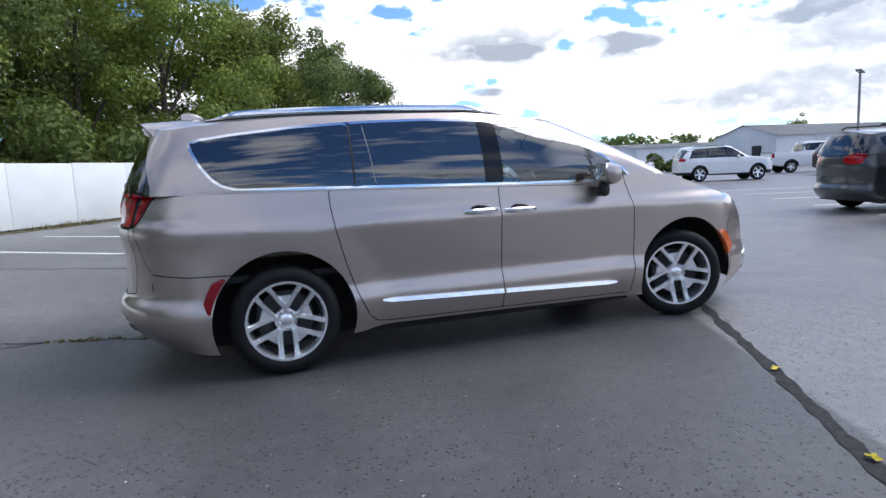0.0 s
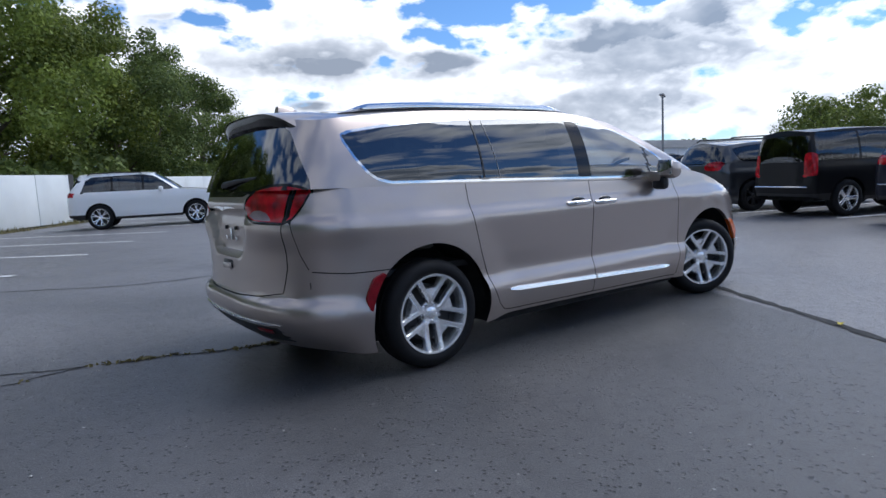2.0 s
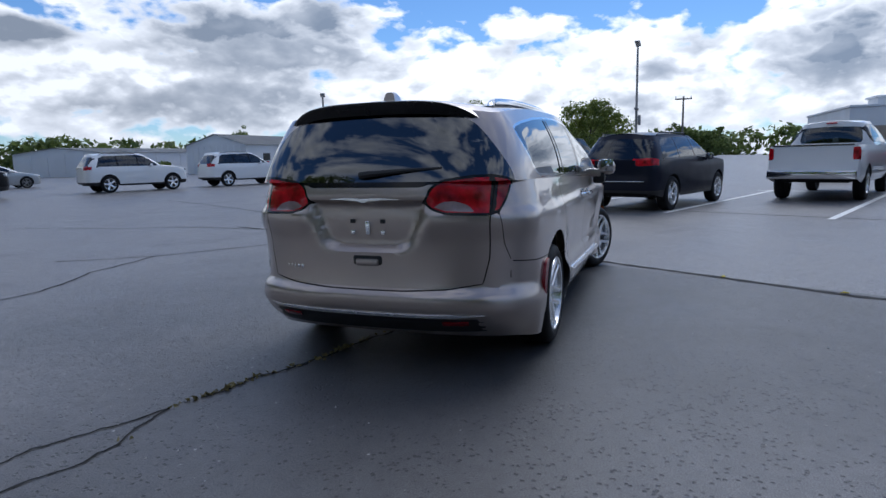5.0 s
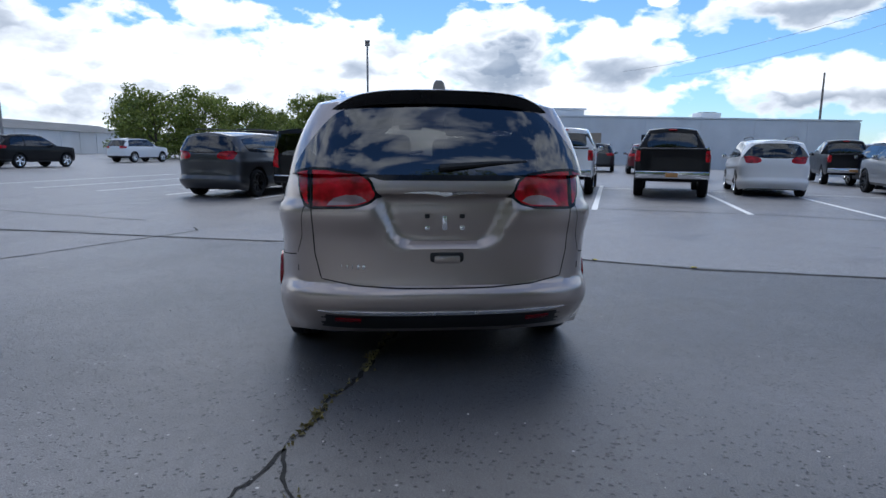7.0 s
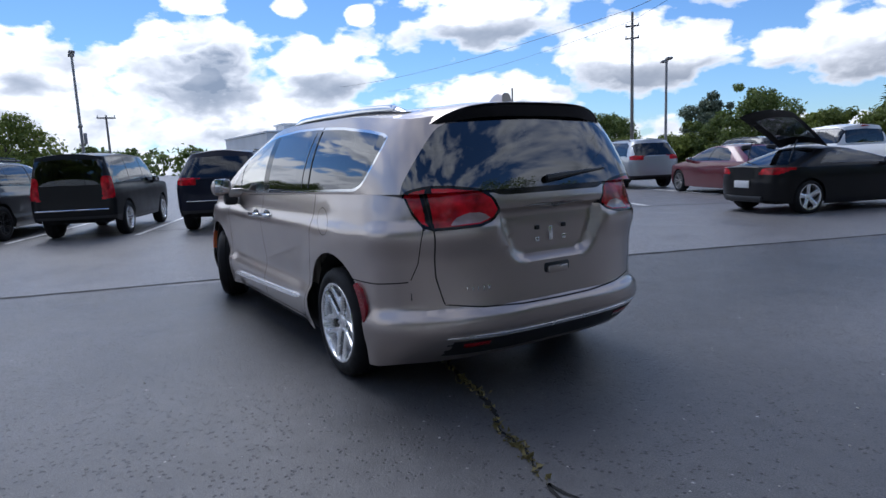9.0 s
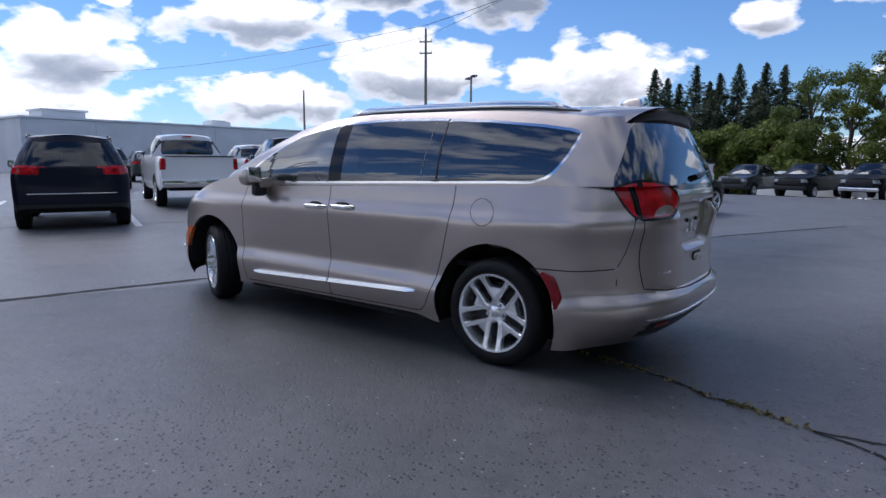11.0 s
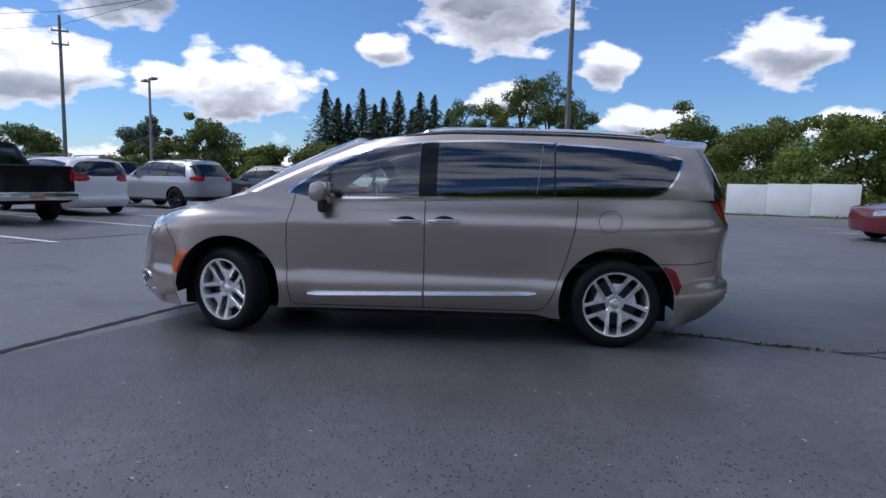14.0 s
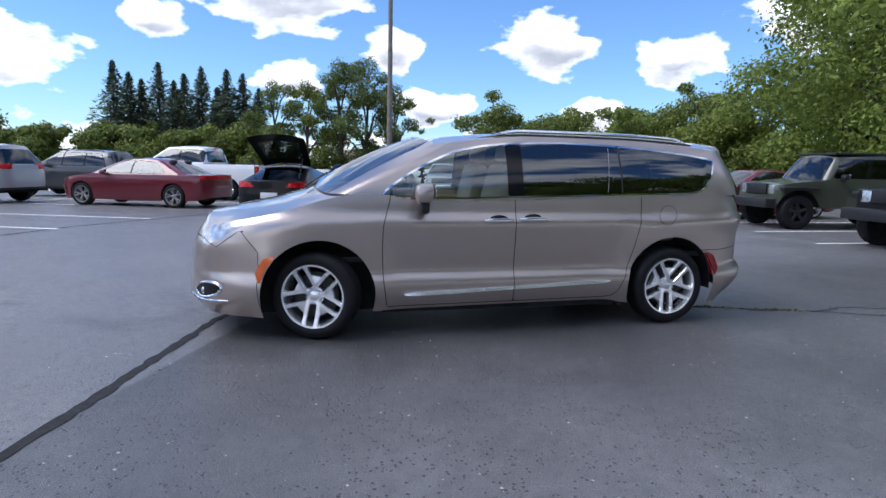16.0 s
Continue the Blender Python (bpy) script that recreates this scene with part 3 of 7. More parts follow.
def vehicle_shells(c):
    """Half of a vehicle's skin (its right side, y < 0): the lower body up to the belt and hood edge, the glasshouse, the roof and the hood.
    x runs forward, from c's profiles: xr and xf (height: end of the body), w (height: half width), ztop (x: top of the lower body), z0 (x: bottom)."""
    nr, ns, nf, nz, ng, nt = c.get("res", (12, 30, 10, 12, 7, 5))
    xr, xf, w, ztop, z0 = (curve(c[k]) for k in ("xr", "xf", "w", "ztop", "z0"))
    taper = curve(c["taper"])
    er, ef = c["er"], c["ef"]
    lr, lf = c["lr"], c["lf"]
    zref = c.get("zref", 0.6)
    ph_r, ph_f = ring_phis(er, nr, w(zref), lr), ring_phis(ef, nf, w(zref), lf)
    tune = c.get("tune")

    def spot(i, z):
        a, b = xr(z), xf(z)
        ww = w(z)
        if i <= nr:
            x, y = a + lr * (1 - math.cos(ph_r[i]) ** (2 / er)), ww * max(0.0, math.sin(ph_r[i])) ** (2 / er)
        elif i < nr + ns:
            x, y = a + lr + (b - lf - a - lr) * (i - nr) / ns, ww
        else:
            k = nf - (i - nr - ns)
            x, y = b - lf * (1 - math.cos(ph_f[k]) ** (2 / ef)), ww * max(0.0, math.sin(ph_f[k])) ** (2 / ef)
        return x, (y * taper(x) if y > 1e-4 else 0.0)

    total = nr + ns + nf
    low = bmesh.new()
    rows = []
    ref = [spot(i, zref)[0] for i in range(total + 1)]
    for k in range(nz + 1):
        row = []
        for i in range(total + 1):
            lo, hi = z0(ref[i]), ztop(ref[i])
            z = lo + (hi - lo) * k / nz
            x, y = spot(i, z)
            if tune:
                x, y, z = tune(x, y, z)
            row.append(low.verts.new((x, -y, z)))
        rows.append(row)
    grid_faces(low, rows)
    top = [v.co.copy() for v in rows[-1]]
    out = {"low": low}
    # hood: from its edge in to the middle
    hood = bmesh.new()
    x_a = c["x_a"]
    hr = []
    crown = c.get("hood_crown", 0.06)
    for p in top:
        if p.x >= x_a - 0.12:
            r = []
            for k in range(nt + 1):
                f = 1 - k / nt
                y = p.y * f
                lift = crown * (1 - f * f) * min(1.0, abs(p.y) / 0.5)
                r.append(hood.verts.new((p.x, y, p.z + lift)))
            hr.append(r)
    grid_faces(hood, hr)
    out["hood"] = hood
    if c.get("deck"):
        hr = []
        for p in top:
            if p.x <= c["deck"]:
                hr.append([hood.verts.new((p.x, p.y * (1 - k / nt), p.z + 0.03 * (1 - (1 - k / nt) ** 2) * min(1.0, abs(p.y) / 0.5))) for k in range(nt + 1)])
        grid_faces(hood, hr)
    if c.get("bed"):
        bx0, bx1, bz = c["bed"]
        bed = bmesh.new()
        hr = []
        for p in top:
            if p.x <= bx1 + 0.05 and p.y < -0.02:
                f = 0.93
                a = bed.verts.new(p)
                b = bed.verts.new((max(p.x, bx0 + 0.07), p.y * f, p.z))
                d = bed.verts.new((max(p.x, bx0 + 0.07), p.y * f, bz))
                e = bed.verts.new((max(p.x, bx0 + 0.07), 0, bz))
                hr.append([a, b, d, e])
        grid_faces(bed, hr)
        out["bed"] = bed
    # glasshouse: a ring at the belt, a ring at the roof edge
    g = c["gh"]
    erg, efg = g.get("er", er), g.get("ef", 3.2)
    gph_r = ring_phis(erg, nr, 0.8, g["lr0"])
    gph_f = ring_phis(efg, nf, 0.8, 0.5)
    zr = curve(g["zr"])

    def ring(x_back, x_side_f, x_front, l0, half, zf, z_mid):
        pts = []
        for i in range(nr + 1):
            a = gph_r[i]
            x, y = x_back + l0 * (1 - math.cos(a) ** (2 / erg)), half(x_back + l0) * max(0.0, math.sin(a)) ** (2 / erg)
            pts.append([x, y])
        for i in range(1, ns):
            x = x_back + l0 + (x_side_f - x_back - l0) * i / ns
            pts.append([x, half(x)])
        for i in range(nf + 1):
            a = gph_f[nf - i]
            x, y = x_side_f + (x_front - x_side_f) * math.cos(a) ** (2 / efg), half(x_side_f) * max(0.0, math.sin(a)) ** (2 / efg)
            pts.append([x, y])
        return [(x, y if y > 1e-4 else 0.0, zf(x, y)) for x, y in pts]

    belt_half = lambda x: w(ztop(x)) * taper(x) - g.get("inset", 0.012)
    r0 = ring(g["x0"], x_a, g["x_cowl"], g["lr0"], belt_half, lambda x, y: ztop(min(x, x_a)) + g.get("cowl_rise", 0.03) * max(0.0, 1 - abs(y) / 0.8) * (1 if x > x_a - 0.05 else 0), 0)
    half1 = curve(g["half"])
    r1 = ring(g["x1"], g["x_head_s"], g["x_head"], g["lr1"], half1, lambda x, y: zr(x) + g.get("edge_crown", 0.03) * max(0.0, 1 - (abs(y) / max(0.05, half1(x))) ** 2), 0)
    gh = bmesh.new()
    rows = []
    bs, br, bf = g.get("bulge", (0.03, 0.03, 0.05))
    for k in range(ng + 1):
        t = k / ng
        row = []
        for i, (p, q) in enumerate(zip(r0, r1)):
            x, y, z = (p[j] + (q[j] - p[j]) * t for j in range(3))
            s = 4 * t * (1 - t)
            if i <= nr:
                f = i / nr
                x -= s * br * (1 - f * f)
                y += s * bs * f * f if y > 0 else 0
            elif i < nr + ns:
                y += s * bs
            else:
                f = (i - nr - ns) / nf
                y += s * bs * (1 - f) if y > 0 else 0
                x += s * bf * f
                z += s * bf * f * 0.6
            row.append(gh.verts.new((x, -y, z)))
        rows.append(row)
    grid_faces(gh, rows)
    out["gh"] = gh
    roof = bmesh.new()
    hr = []
    mid = curve(g["zc"])
    for x, y, z in r1:
        r = []
        for k in range(nt + 1):
            f = 1 - k / nt
            zz = z + (max(mid(x), z) - z) * (1 - f**2)
            r.append(roof.verts.new((x, -y * f, zz)))
        hr.append(r)
    grid_faces(roof, hr)
    out["roof"] = roof
    return out


def arch_cut(bm, centres, flat=0.0):
    """Opens the wheel arches in a half skin: (x, z, radius) each."""
    for x, z, r in centres:
        f = lambda p, x=x, z=z, r=r: math.hypot(p.x - x, max(0.0, p.z - z) if flat else p.z - z) - r if p.y < -0.45 else max(0.05, math.hypot(p.x - x, p.z - z) - r)
        cut(bm, f)
        bmesh.ops.delete(bm, geom=[q for q in bm.faces if f(q.calc_center_median()) < 0], context="FACES")
    return bm


WHEELS = {}


def smooth01(v):
    v = max(0.0, min(1.0, v))
    return v * v * (3 - 2 * v)


def wheel_meshes(r, rim, width, style, face):
    """Meshes of one wheel, shared by all wheels of a kind; its outer face looks along -y."""
    key = (r, rim, width, style, face.name)
    if key in WHEELS:
        return WHEELS[key]
    h = width / 2
    b = revolve(bmesh.new(), [(rim - 0.005, -h + 0.02), (rim + 0.012, -h + 0.004), (rim + 0.04, -h - 0.003), (r - 0.035, -h + 0.004), (r - 0.012, -h + 0.018), (r - 0.002, -h + 0.045), (r, -h * 0.3), (r - 0.006, -h * 0.3 + 0.006), (r - 0.006, -h * 0.3 + 0.014), (r, -h * 0.3 + 0.02), (r, h * 0.3 - 0.02), (r - 0.006, h * 0.3 - 0.014), (r - 0.006, h * 0.3 - 0.006), (r, h * 0.3), (r - 0.002, h - 0.045), (r - 0.02, h - 0.01), (rim, h)], 48)
    tyre = bpy.data.meshes.new("tyre")
    b.to_mesh(tyre)
    b.free()
    tyre.materials.append(M_RUBBER)
    # rim: barrel, lip, spokes and hub
    b = revolve(bmesh.new(), [(rim + 0.008, -h + 0.012), (rim + 0.004, -h + 0.002), (rim - 0.010, -h + 0.004), (rim - 0.016, -h + 0.02), (rim - 0.03, h * 0.4), (rim - 0.02, h)], 48)
    n, spread, wid = {"y5": (5, 0.34, 0.029), "v10": (5, 0.20, 0.024), "five": (5, 0.0, 0.055), "seven": (7, 0.0, 0.04), "twin": (6, 0.16, 0.024)}[style]
    sp = bmesh.new()

    def bar(bm, stations):
        """A tapered spoke through (centre, half width, face depth)."""
        st = []
        for i, (c, half, y) in enumerate(stations):
            d = (stations[min(i + 1, len(stations) - 1)][0] - stations[max(i - 1, 0)][0]).normalized()
            side = Vector((-d.z, 0, d.x))
            st.append([bm.verts.new(c + side * half * f + Vector((0, -h + y + q, 0))) for f, q in ((1, 0.010), (0.62, 0), (-0.62, 0), (-1, 0.010), (-0.92, 0.05), (0.92, 0.05))])
        for p, q in zip(st, st[1:]):
            for i in range(6):
                bm.faces.new((p[i], q[i], q[(i + 1) % 6], p[(i + 1) % 6]))
        bm.faces.new(st[-1])

    def polar(t, a):
        return Vector((rim * t * math.cos(a), 0, rim * t * math.sin(a)))

    if style == "y5":
        # a broad stem that forks into two slim arms
        up = math.pi / 2
        bar(sp, [(polar(0.14, up), 0.036, 0.046), (polar(0.26, up), 0.024, 0.041), (polar(0.38, up), 0.024, 0.035), (polar(0.52, up), 0.034, 0.037), (polar(0.64, up), 0.045, 0.040)])
        for sgn in (-1, 1):
            tip, root = polar(0.985, up + sgn * 0.43), polar(0.34, up + sgn * 0.06)
            bar(sp, [(root.lerp(tip, t), half, fr) for t, half, fr in ((0.0, 0.018, 0.036), (0.25, 0.018, 0.030), (0.55, 0.0165, 0.023), (0.8, 0.0165, 0.014), (1.0, 0.023, 0.007))])
    else:
        for k in range(n):
            a0 = 2 * math.pi * k / n + math.pi / 2
            for sgn in ((-1, 1) if spread else (0,)):
                bar(b, [(polar(t, a0 + sgn * spread * (0.30 + max(0.0, t - 0.14))), wid * q, fr) for t, q, fr in ((0.14, 0.85, 0.050), (0.5, 0.66, 0.028), (0.985, 0.80, 0.012))])
    revolve(b, [(0.001, -h + 0.040), (0.03, -h + 0.040), (0.036, -h + 0.044), (0.062, -h + 0.052), (0.072, -h + 0.062), (0.074, -h + 0.10)], 24)
    bmesh.ops.recalc_face_normals(b, faces=b.faces)
    spoke = None
    if style != "y5":
        sp.free()
    else:
        bmesh.ops.recalc_face_normals(sp, faces=sp.faces)
        spoke = bpy.data.meshes.new("spoke")
        sp.to_mesh(spoke)
        sp.free()
        spoke.materials.append(face)
    rimm = bpy.data.meshes.new("rim")
    b.to_mesh(rimm)
    b.free()
    rimm.materials.append(face)
    # brake and hub behind
    b = revolve(bmesh.new(), [(0.001, -h + 0.085), (0.08, -h + 0.085), (0.09, -h + 0.10), (rim * 0.72, -h + 0.105), (rim * 0.72, -h + 0.13), (0.001, -h + 0.13)], 32)
    box(b, -0.17, -0.08, -h + 0.09, -h + 0.15, -0.07, 0.09, 0.01)
    brake = bpy.data.meshes.new("brake_disc")
    b.to_mesh(brake)
    b.free()
    brake.materials.append(simple("brake_iron", (0.05, 0.05, 0.05), 0.5, 0.6) if "brake" not in WHEELS else WHEELS["brake"])
    WHEELS["brake"] = brake.materials[0]
    b = revolve(bmesh.new(), [(0.001, h - 0.03), (rim - 0.02, h - 0.03)], 32)
    back = bpy.data.meshes.new("backing")
    b.to_mesh(back)
    b.free()
    back.materials.append(M_UNDER)
    nuts = []
    for k in range(5):
        a = 2 * math.pi * k / 5 - math.pi / 2
        b = bmesh.new()
        cyl(b, 0.011, (0.057 * math.cos(a), -h + 0.038, 0.057 * math.sin(a)), (0.057 * math.cos(a), -h + 0.06, 0.057 * math.sin(a)), 8)
        nuts.append(bpy.data.meshes.new("wheel_nut"))
        b.to_mesh(nuts[-1])
        b.free()
        nuts[-1].materials.append(M_CHROME)
    for me in (tyre, rimm, brake, back):
        for p in me.polygons:
            p.use_smooth = True
        me.set_sharp_from_angle(angle=radians(40))
    WHEELS[key] = (rimm, (("tyre", tyre), ("brake_disc", brake), ("backing", back)) + tuple(("wheel_nut", q) for q in nuts if style == "y5"), spoke)
    return WHEELS[key]


def put_wheel(car, x, y, r, rim, width, style, face, steer=0.0, spin=0.0, camber=0.0):
    """One wheel; y is its outer face. On the left side it is turned round."""
    rimm, kids, spoke = wheel_meshes(r, rim, width, style, face)
    ob = new("wheel", rimm)
    ob.parent = car
    side = -1 if y < 0 else 1
    yc = y - side * width / 2
    king = yc - side * 0.04
    ob.matrix_basis = Matrix.Translation((x, king, r)) @ Matrix.Rotation(radians(steer), 4, "Z") @ Matrix.Translation((0, yc - king, 0)) @ Matrix.Rotation(math.pi if side > 0 else 0, 4, "Z") @ Matrix.Rotation(radians(spin), 4, "Y")
    for name, me in kids:
        k = new(name, me)
        k.parent = ob
    for k in range(5 if spoke else 0):
        o = new("spoke", spoke)
        o.parent = ob
        o.matrix_basis = Matrix.Rotation(-2 * math.pi * k / 5, 4, "Y")
    return ob


def side_poly(pts, radius=0.0):
    f = poly_sdf(pts, radius)
    return lambda p: f(p.x, p.z)


def rear_poly(pts, x_end, x_lim, radius=0.0, fold=True):
    """A shape on the tail, in (way round the corner from the middle, height)."""
    f = poly_sdf(pts, radius)
    return lambda p: max(f(abs(p.y) + (max(0.0, p.x - x_end) if fold else 0.0), p.z), (p.x - x_lim) * 0.8)


def front_poly(pts, x_end, x_lim, radius=0.0):
    f = poly_sdf(pts, radius)
    return lambda p: max(f(abs(p.y) + max(0.0, x_end - p.x), p.z), (x_lim - p.x) * 0.8)


def skin(c):
    """The skin of a vehicle, cut into its pieces: {name: bmesh}."""
    sh = vehicle_shells(c)
    arch_cut(sh["low"], c["arches"])
    res = {}
    for key, regions, gaps in (("low", c["low"], c.get("gaps", [])), ("gh", c["ghr"], c.get("gh_gaps", []))):
        bm = sh[key]
        for _, f in regions:
            cut(bm, f)
        for f in gaps:
            cut(bm, lambda p: f(p) - 0.0035)
            cut(bm, lambda p: f(p) + 0.0035)

        def tell(p):
            for f in gaps:
                if abs(f(p)) < 0.0034:
                    return "gap"
            for n, f in regions:
                if f(p) < 0:
                    return n
            return "body"

        for n, b in split(bm, tell).items():
            res[n] = merge(res[n], b) if n in res else b
        bm.free()
    res["body"] = merge(res["body"], sh["roof"])
    if c.get("hood_part"):
        res["hood"] = sh["hood"]
    else:
        res["body"] = merge(res["body"], sh["hood"])
    if "bed" in sh:
        res["bed"] = sh["bed"]
    for n, b in res.items():
        bmesh.ops.remove_doubles(b, verts=b.verts, dist=0.0006)
    return res


def seat(bm, x, y, z, w=0.5, back=0.72):
    box(bm, x - 0.25, x + 0.28, y - w / 2, y + w / 2, z, z + 0.16, 0.05)
    box(bm, -0.07, 0.07, y - w / 2, y + w / 2, 0, back, 0.05, Matrix.Translation((x - 0.26, 0, z + 0.1)) @ Matrix.Rotation(radians(-14), 4, "Y"))
    box(bm, -0.05, 0.06, y - 0.14, y + 0.14, back + 0.03, back + 0.24, 0.045, Matrix.Translation((x - 0.27, 0, z + 0.1)) @ Matrix.Rotation(radians(-12), 4, "Y"))


def mirror_part(c, car, material, side, big=1.0):
    x, y, z = c["mirror"]
    b = bmesh.new()
    box(b, x - 0.05 * big, x + 0.10 * big, y + 0.02, y + 0.195 * big, z, z + 0.150 * big, 0.055 * big)
    for v in b.verts:
        if v.co.x > x:
            v.co.z -= 0.02 * (v.co.y - y) / 0.23
    box(b, x - 0.04, x + 0.05, y - 0.12, y + 0.06, z - 0.03, z + 0.05, 0.012)
    if side < 0:
        for v in b.verts:
            v.co.y = -v.co.y
        bmesh.ops.reverse_faces(b, faces=b.faces)
    ob = part("wing_mirror", b, material, car)
    b = newbox(x - 0.053 * big, x - 0.048 * big, y + 0.06, y + 0.18 * big, z + 0.02, z + 0.14 * big, 0.001)
    if side < 0:
        for v in b.verts:
            v.co.y = -v.co.y
        bmesh.ops.reverse_faces(b, faces=b.faces)
    part("mirror_glass", b, M_CHROME, ob)
    return ob


def vehicle(c, m, paint_mat, label, category="car", group="parked vehicles"):
    """A whole parked vehicle from its numbers."""
    car = thing(c["name"], m, label, category, group)
    res = skin(c)
    mats = {"body": paint_mat, "gap": M_GAP, "bed": M_TRIM, "tail_light": M_TRED, "headlight": M_HEAD, "cladding": c.get("clad_mat", M_TRIM), "rear_window": M_DGLASS, "windscreen": M_DGLASS, "grille": M_TRIM, "bumper": c.get("bumper_mat", M_TRIM), "black_panel": M_GLOSSBLACK, "window_surround": M_GLOSSBLACK}
    for n, b in res.items():
        base = n.split(":")[0]
        mat_ = mats.get(base, M_DGLASS if base == "side_window" else paint_mat)
        if base in ("side_window", "window_surround", "tail_light", "headlight"):
            o = mirrored(b, join=False)
            part(base, b, mat_, car)
            part(base, o, mat_, car)
        else:
            part(base, mirrored(b), mat_, car)
    hw = c["half"]
    part("underbody", newbox(c["x_back"] + 0.25, c["x_nose"] - 0.35, -hw + 0.28, hw - 0.28, c.get("under", 0.26), c.get("under_top", 0.80)), M_UNDER, car)
    if "cab" in c:
        x0, x1, y, z0, z1 = c["cab"]
        for xs in c.get("rows", (x0 + 0.5, x1 - 0.5)):
            for s in (-1, 1):
                b = bmesh.new()
                seat(b, xs, s * 0.38, z0, 0.46, z1 - z0 - 0.28)
                part("car_seat", b, M_DARKIN, car)
    r = c["wheel"]
    for x in c["axles"]:
        for s in (-1, 1):
            put_wheel(car, x, s * (hw - 0.02), r[0], r[1], r[2], r[3], r[4], spin=random.uniform(0, 70))
    for s in (-1, 1):
        if "mirror" in c:
            mirror_part(c, car, c.get("mirror_mat", paint_mat), s)
    for x0, x1, y, z in c.get("rails", []):
        for s in (-1, 1):
            b = tube(bmesh.new(), [(x0, s * y, z - 0.05), (x0 + 0.08, s * y, z), ((x0 + x1) / 2, s * y, z + 0.015), (x1 - 0.08, s * y, z), (x1, s * y, z - 0.05)], 0.018, 6)
            part("roof_rail", b, M_TRIM if c.get("dark_rails", True) else M_CHROME, car)
    for nm, x, y0, y1, z0, z1, mm, lab in c.get("plates", []):
        part(nm, newbox(x - 0.012, x + 0.012, y0, y1, z0, z1, 0.004), mm, car, lab)
    for nm, args, mm in c.get("boxes", []):
        part(nm, newbox(*args, bevel=0.02), mm, car)
    return car


def at_axle(x, y, heading, c, z=0.0):
    """The pose of a vehicle whose rear axle's middle stands at (x, y)."""
    a = c["axles"][0]
    h = radians(heading)
    return pose(x - a * math.cos(h), y - a * math.sin(h), ground_z(x, y), 0, 0, heading)


def ground_z(x, y):
    """The lot falls away gently past the far rows."""
    return -0.0008 * max(0.0, -y - 8.0) ** 2


# the subject: a minivan, its front to +x
VAN = dict(
    name="minivan", half=0.985, x_back=-2.565, x_nose=2.56, zref=0.6,
    xr=[(0.15, -2.31), (0.25, -2.42), (0.35, -2.515), (0.43, -2.557), (0.495, -2.560), (0.525, -2.54), (0.545, -2.512), (0.75, -2.500), (0.95, -2.507), (1.10, -2.49), (1.2, -2.46)],
    xf=[(0.12, 2.45), (0.2, 2.52), (0.30, 2.585), (0.37, 2.59), (0.55, 2.58), (0.7, 2.555), (0.82, 2.505), (0.90, 2.44), (1.0, 2.32)],
    w=[(0.15, 0.90), (0.24, 0.945), (0.30, 0.968), (0.37, 0.982), (0.43, 0.986), (0.47, 0.978), (0.54, 0.953), (0.68, 0.964), (0.82, 0.977), (0.905, 0.984), (0.935, 0.981), (0.965, 0.970), (1.00, 0.956), (1.08, 0.942), (1.18, 0.922)],
    ztop=[(-2.66, 1.17), (-1.77, 1.155), (-0.7, 1.13), (0.2, 1.105), (0.85, 1.09), (1.06, 1.115), (1.26, 1.145), (1.45, 1.148), (1.7, 1.115), (1.95, 1.045), (2.15, 0.98), (2.5, 0.88)],
    z0=[(-2.7, 0.29), (-2.4, 0.235), (-2.1, 0.18), (-1.9, 0.19), (-1.2, 0.215), (-0.95, 0.245), (1.1, 0.22), (1.95, 0.19), (2.5, 0.17)],
    taper=[(-2.7, 0.955), (-2.0, 0.985), (-1.0, 1.0), (0.0, 1.0), (1.0, 0.995), (1.6, 0.985), (2.2, 0.955), (2.6, 0.94)],
    lr=0.62, er=3.1, lf=0.84, ef=2.6, x_a=1.26, hood_crown=0.085,
    gh=dict(x0=-2.47, lr0=0.60, x_cowl=1.55, cowl_rise=0.06, x1=-2.25, lr1=0.30, x_head_s=0.43, x_head=0.64, er=4.0, ef=3.0,
            half=[(-2.4, 0.715), (-1.6, 0.735), (0.0, 0.73), (0.7, 0.67)], zr=[(-2.4, 1.505), (-2.0, 1.575), (-1.2, 1.63), (-0.3, 1.64), (0.2, 1.605), (0.7, 1.53)],
            zc=[(-2.4, 1.64), (-2.0, 1.67), (-1.0, 1.695), (-0.2, 1.69), (0.3, 1.655), (0.7, 1.585)], edge_crown=0.10, bulge=(0.035, 0.02, 0.032)),
    arches=[(-1.545, 0.352, 0.440), (1.555, 0.352, 0.440)], axles=(-1.545, 1.545), mirror=(0.73, 0.98, 1.10))
DLO = [(1.085, 1.122), (1.015, 1.20), (0.86, 1.305), (0.68, 1.405), (0.45, 1.505), (0.21, 1.555), (-0.02, 1.583), (-0.51, 1.60), (-0.96, 1.59), (-1.39, 1.565), (-1.78, 1.525), (-1.97, 1.497), (-2.03, 1.475), (-2.03, 1.43), (-1.985, 1.33), (-1.92, 1.24), (-1.86, 1.195), (-1.77, 1.17), (-0.7, 1.142), (0.18, 1.118), (0.92, 1.104), (1.06, 1.108)]
LAMP = [(0.425, 1.060), (0.46, 1.115), (0.55, 1.158), (0.75, 1.180), (0.90, 1.182), (1.02, 1.167), (1.075, 1.150), (1.01, 1.070), (0.94, 1.012), (0.86, 0.992), (0.54, 1.000), (0.46, 1.022)]
REVERSING = [(0.475, 1.024), (0.53, 1.048), (0.62, 1.050), (0.70, 1.030), (0.735, 1.002), (0.735, 0.998), (0.54, 1.005)]
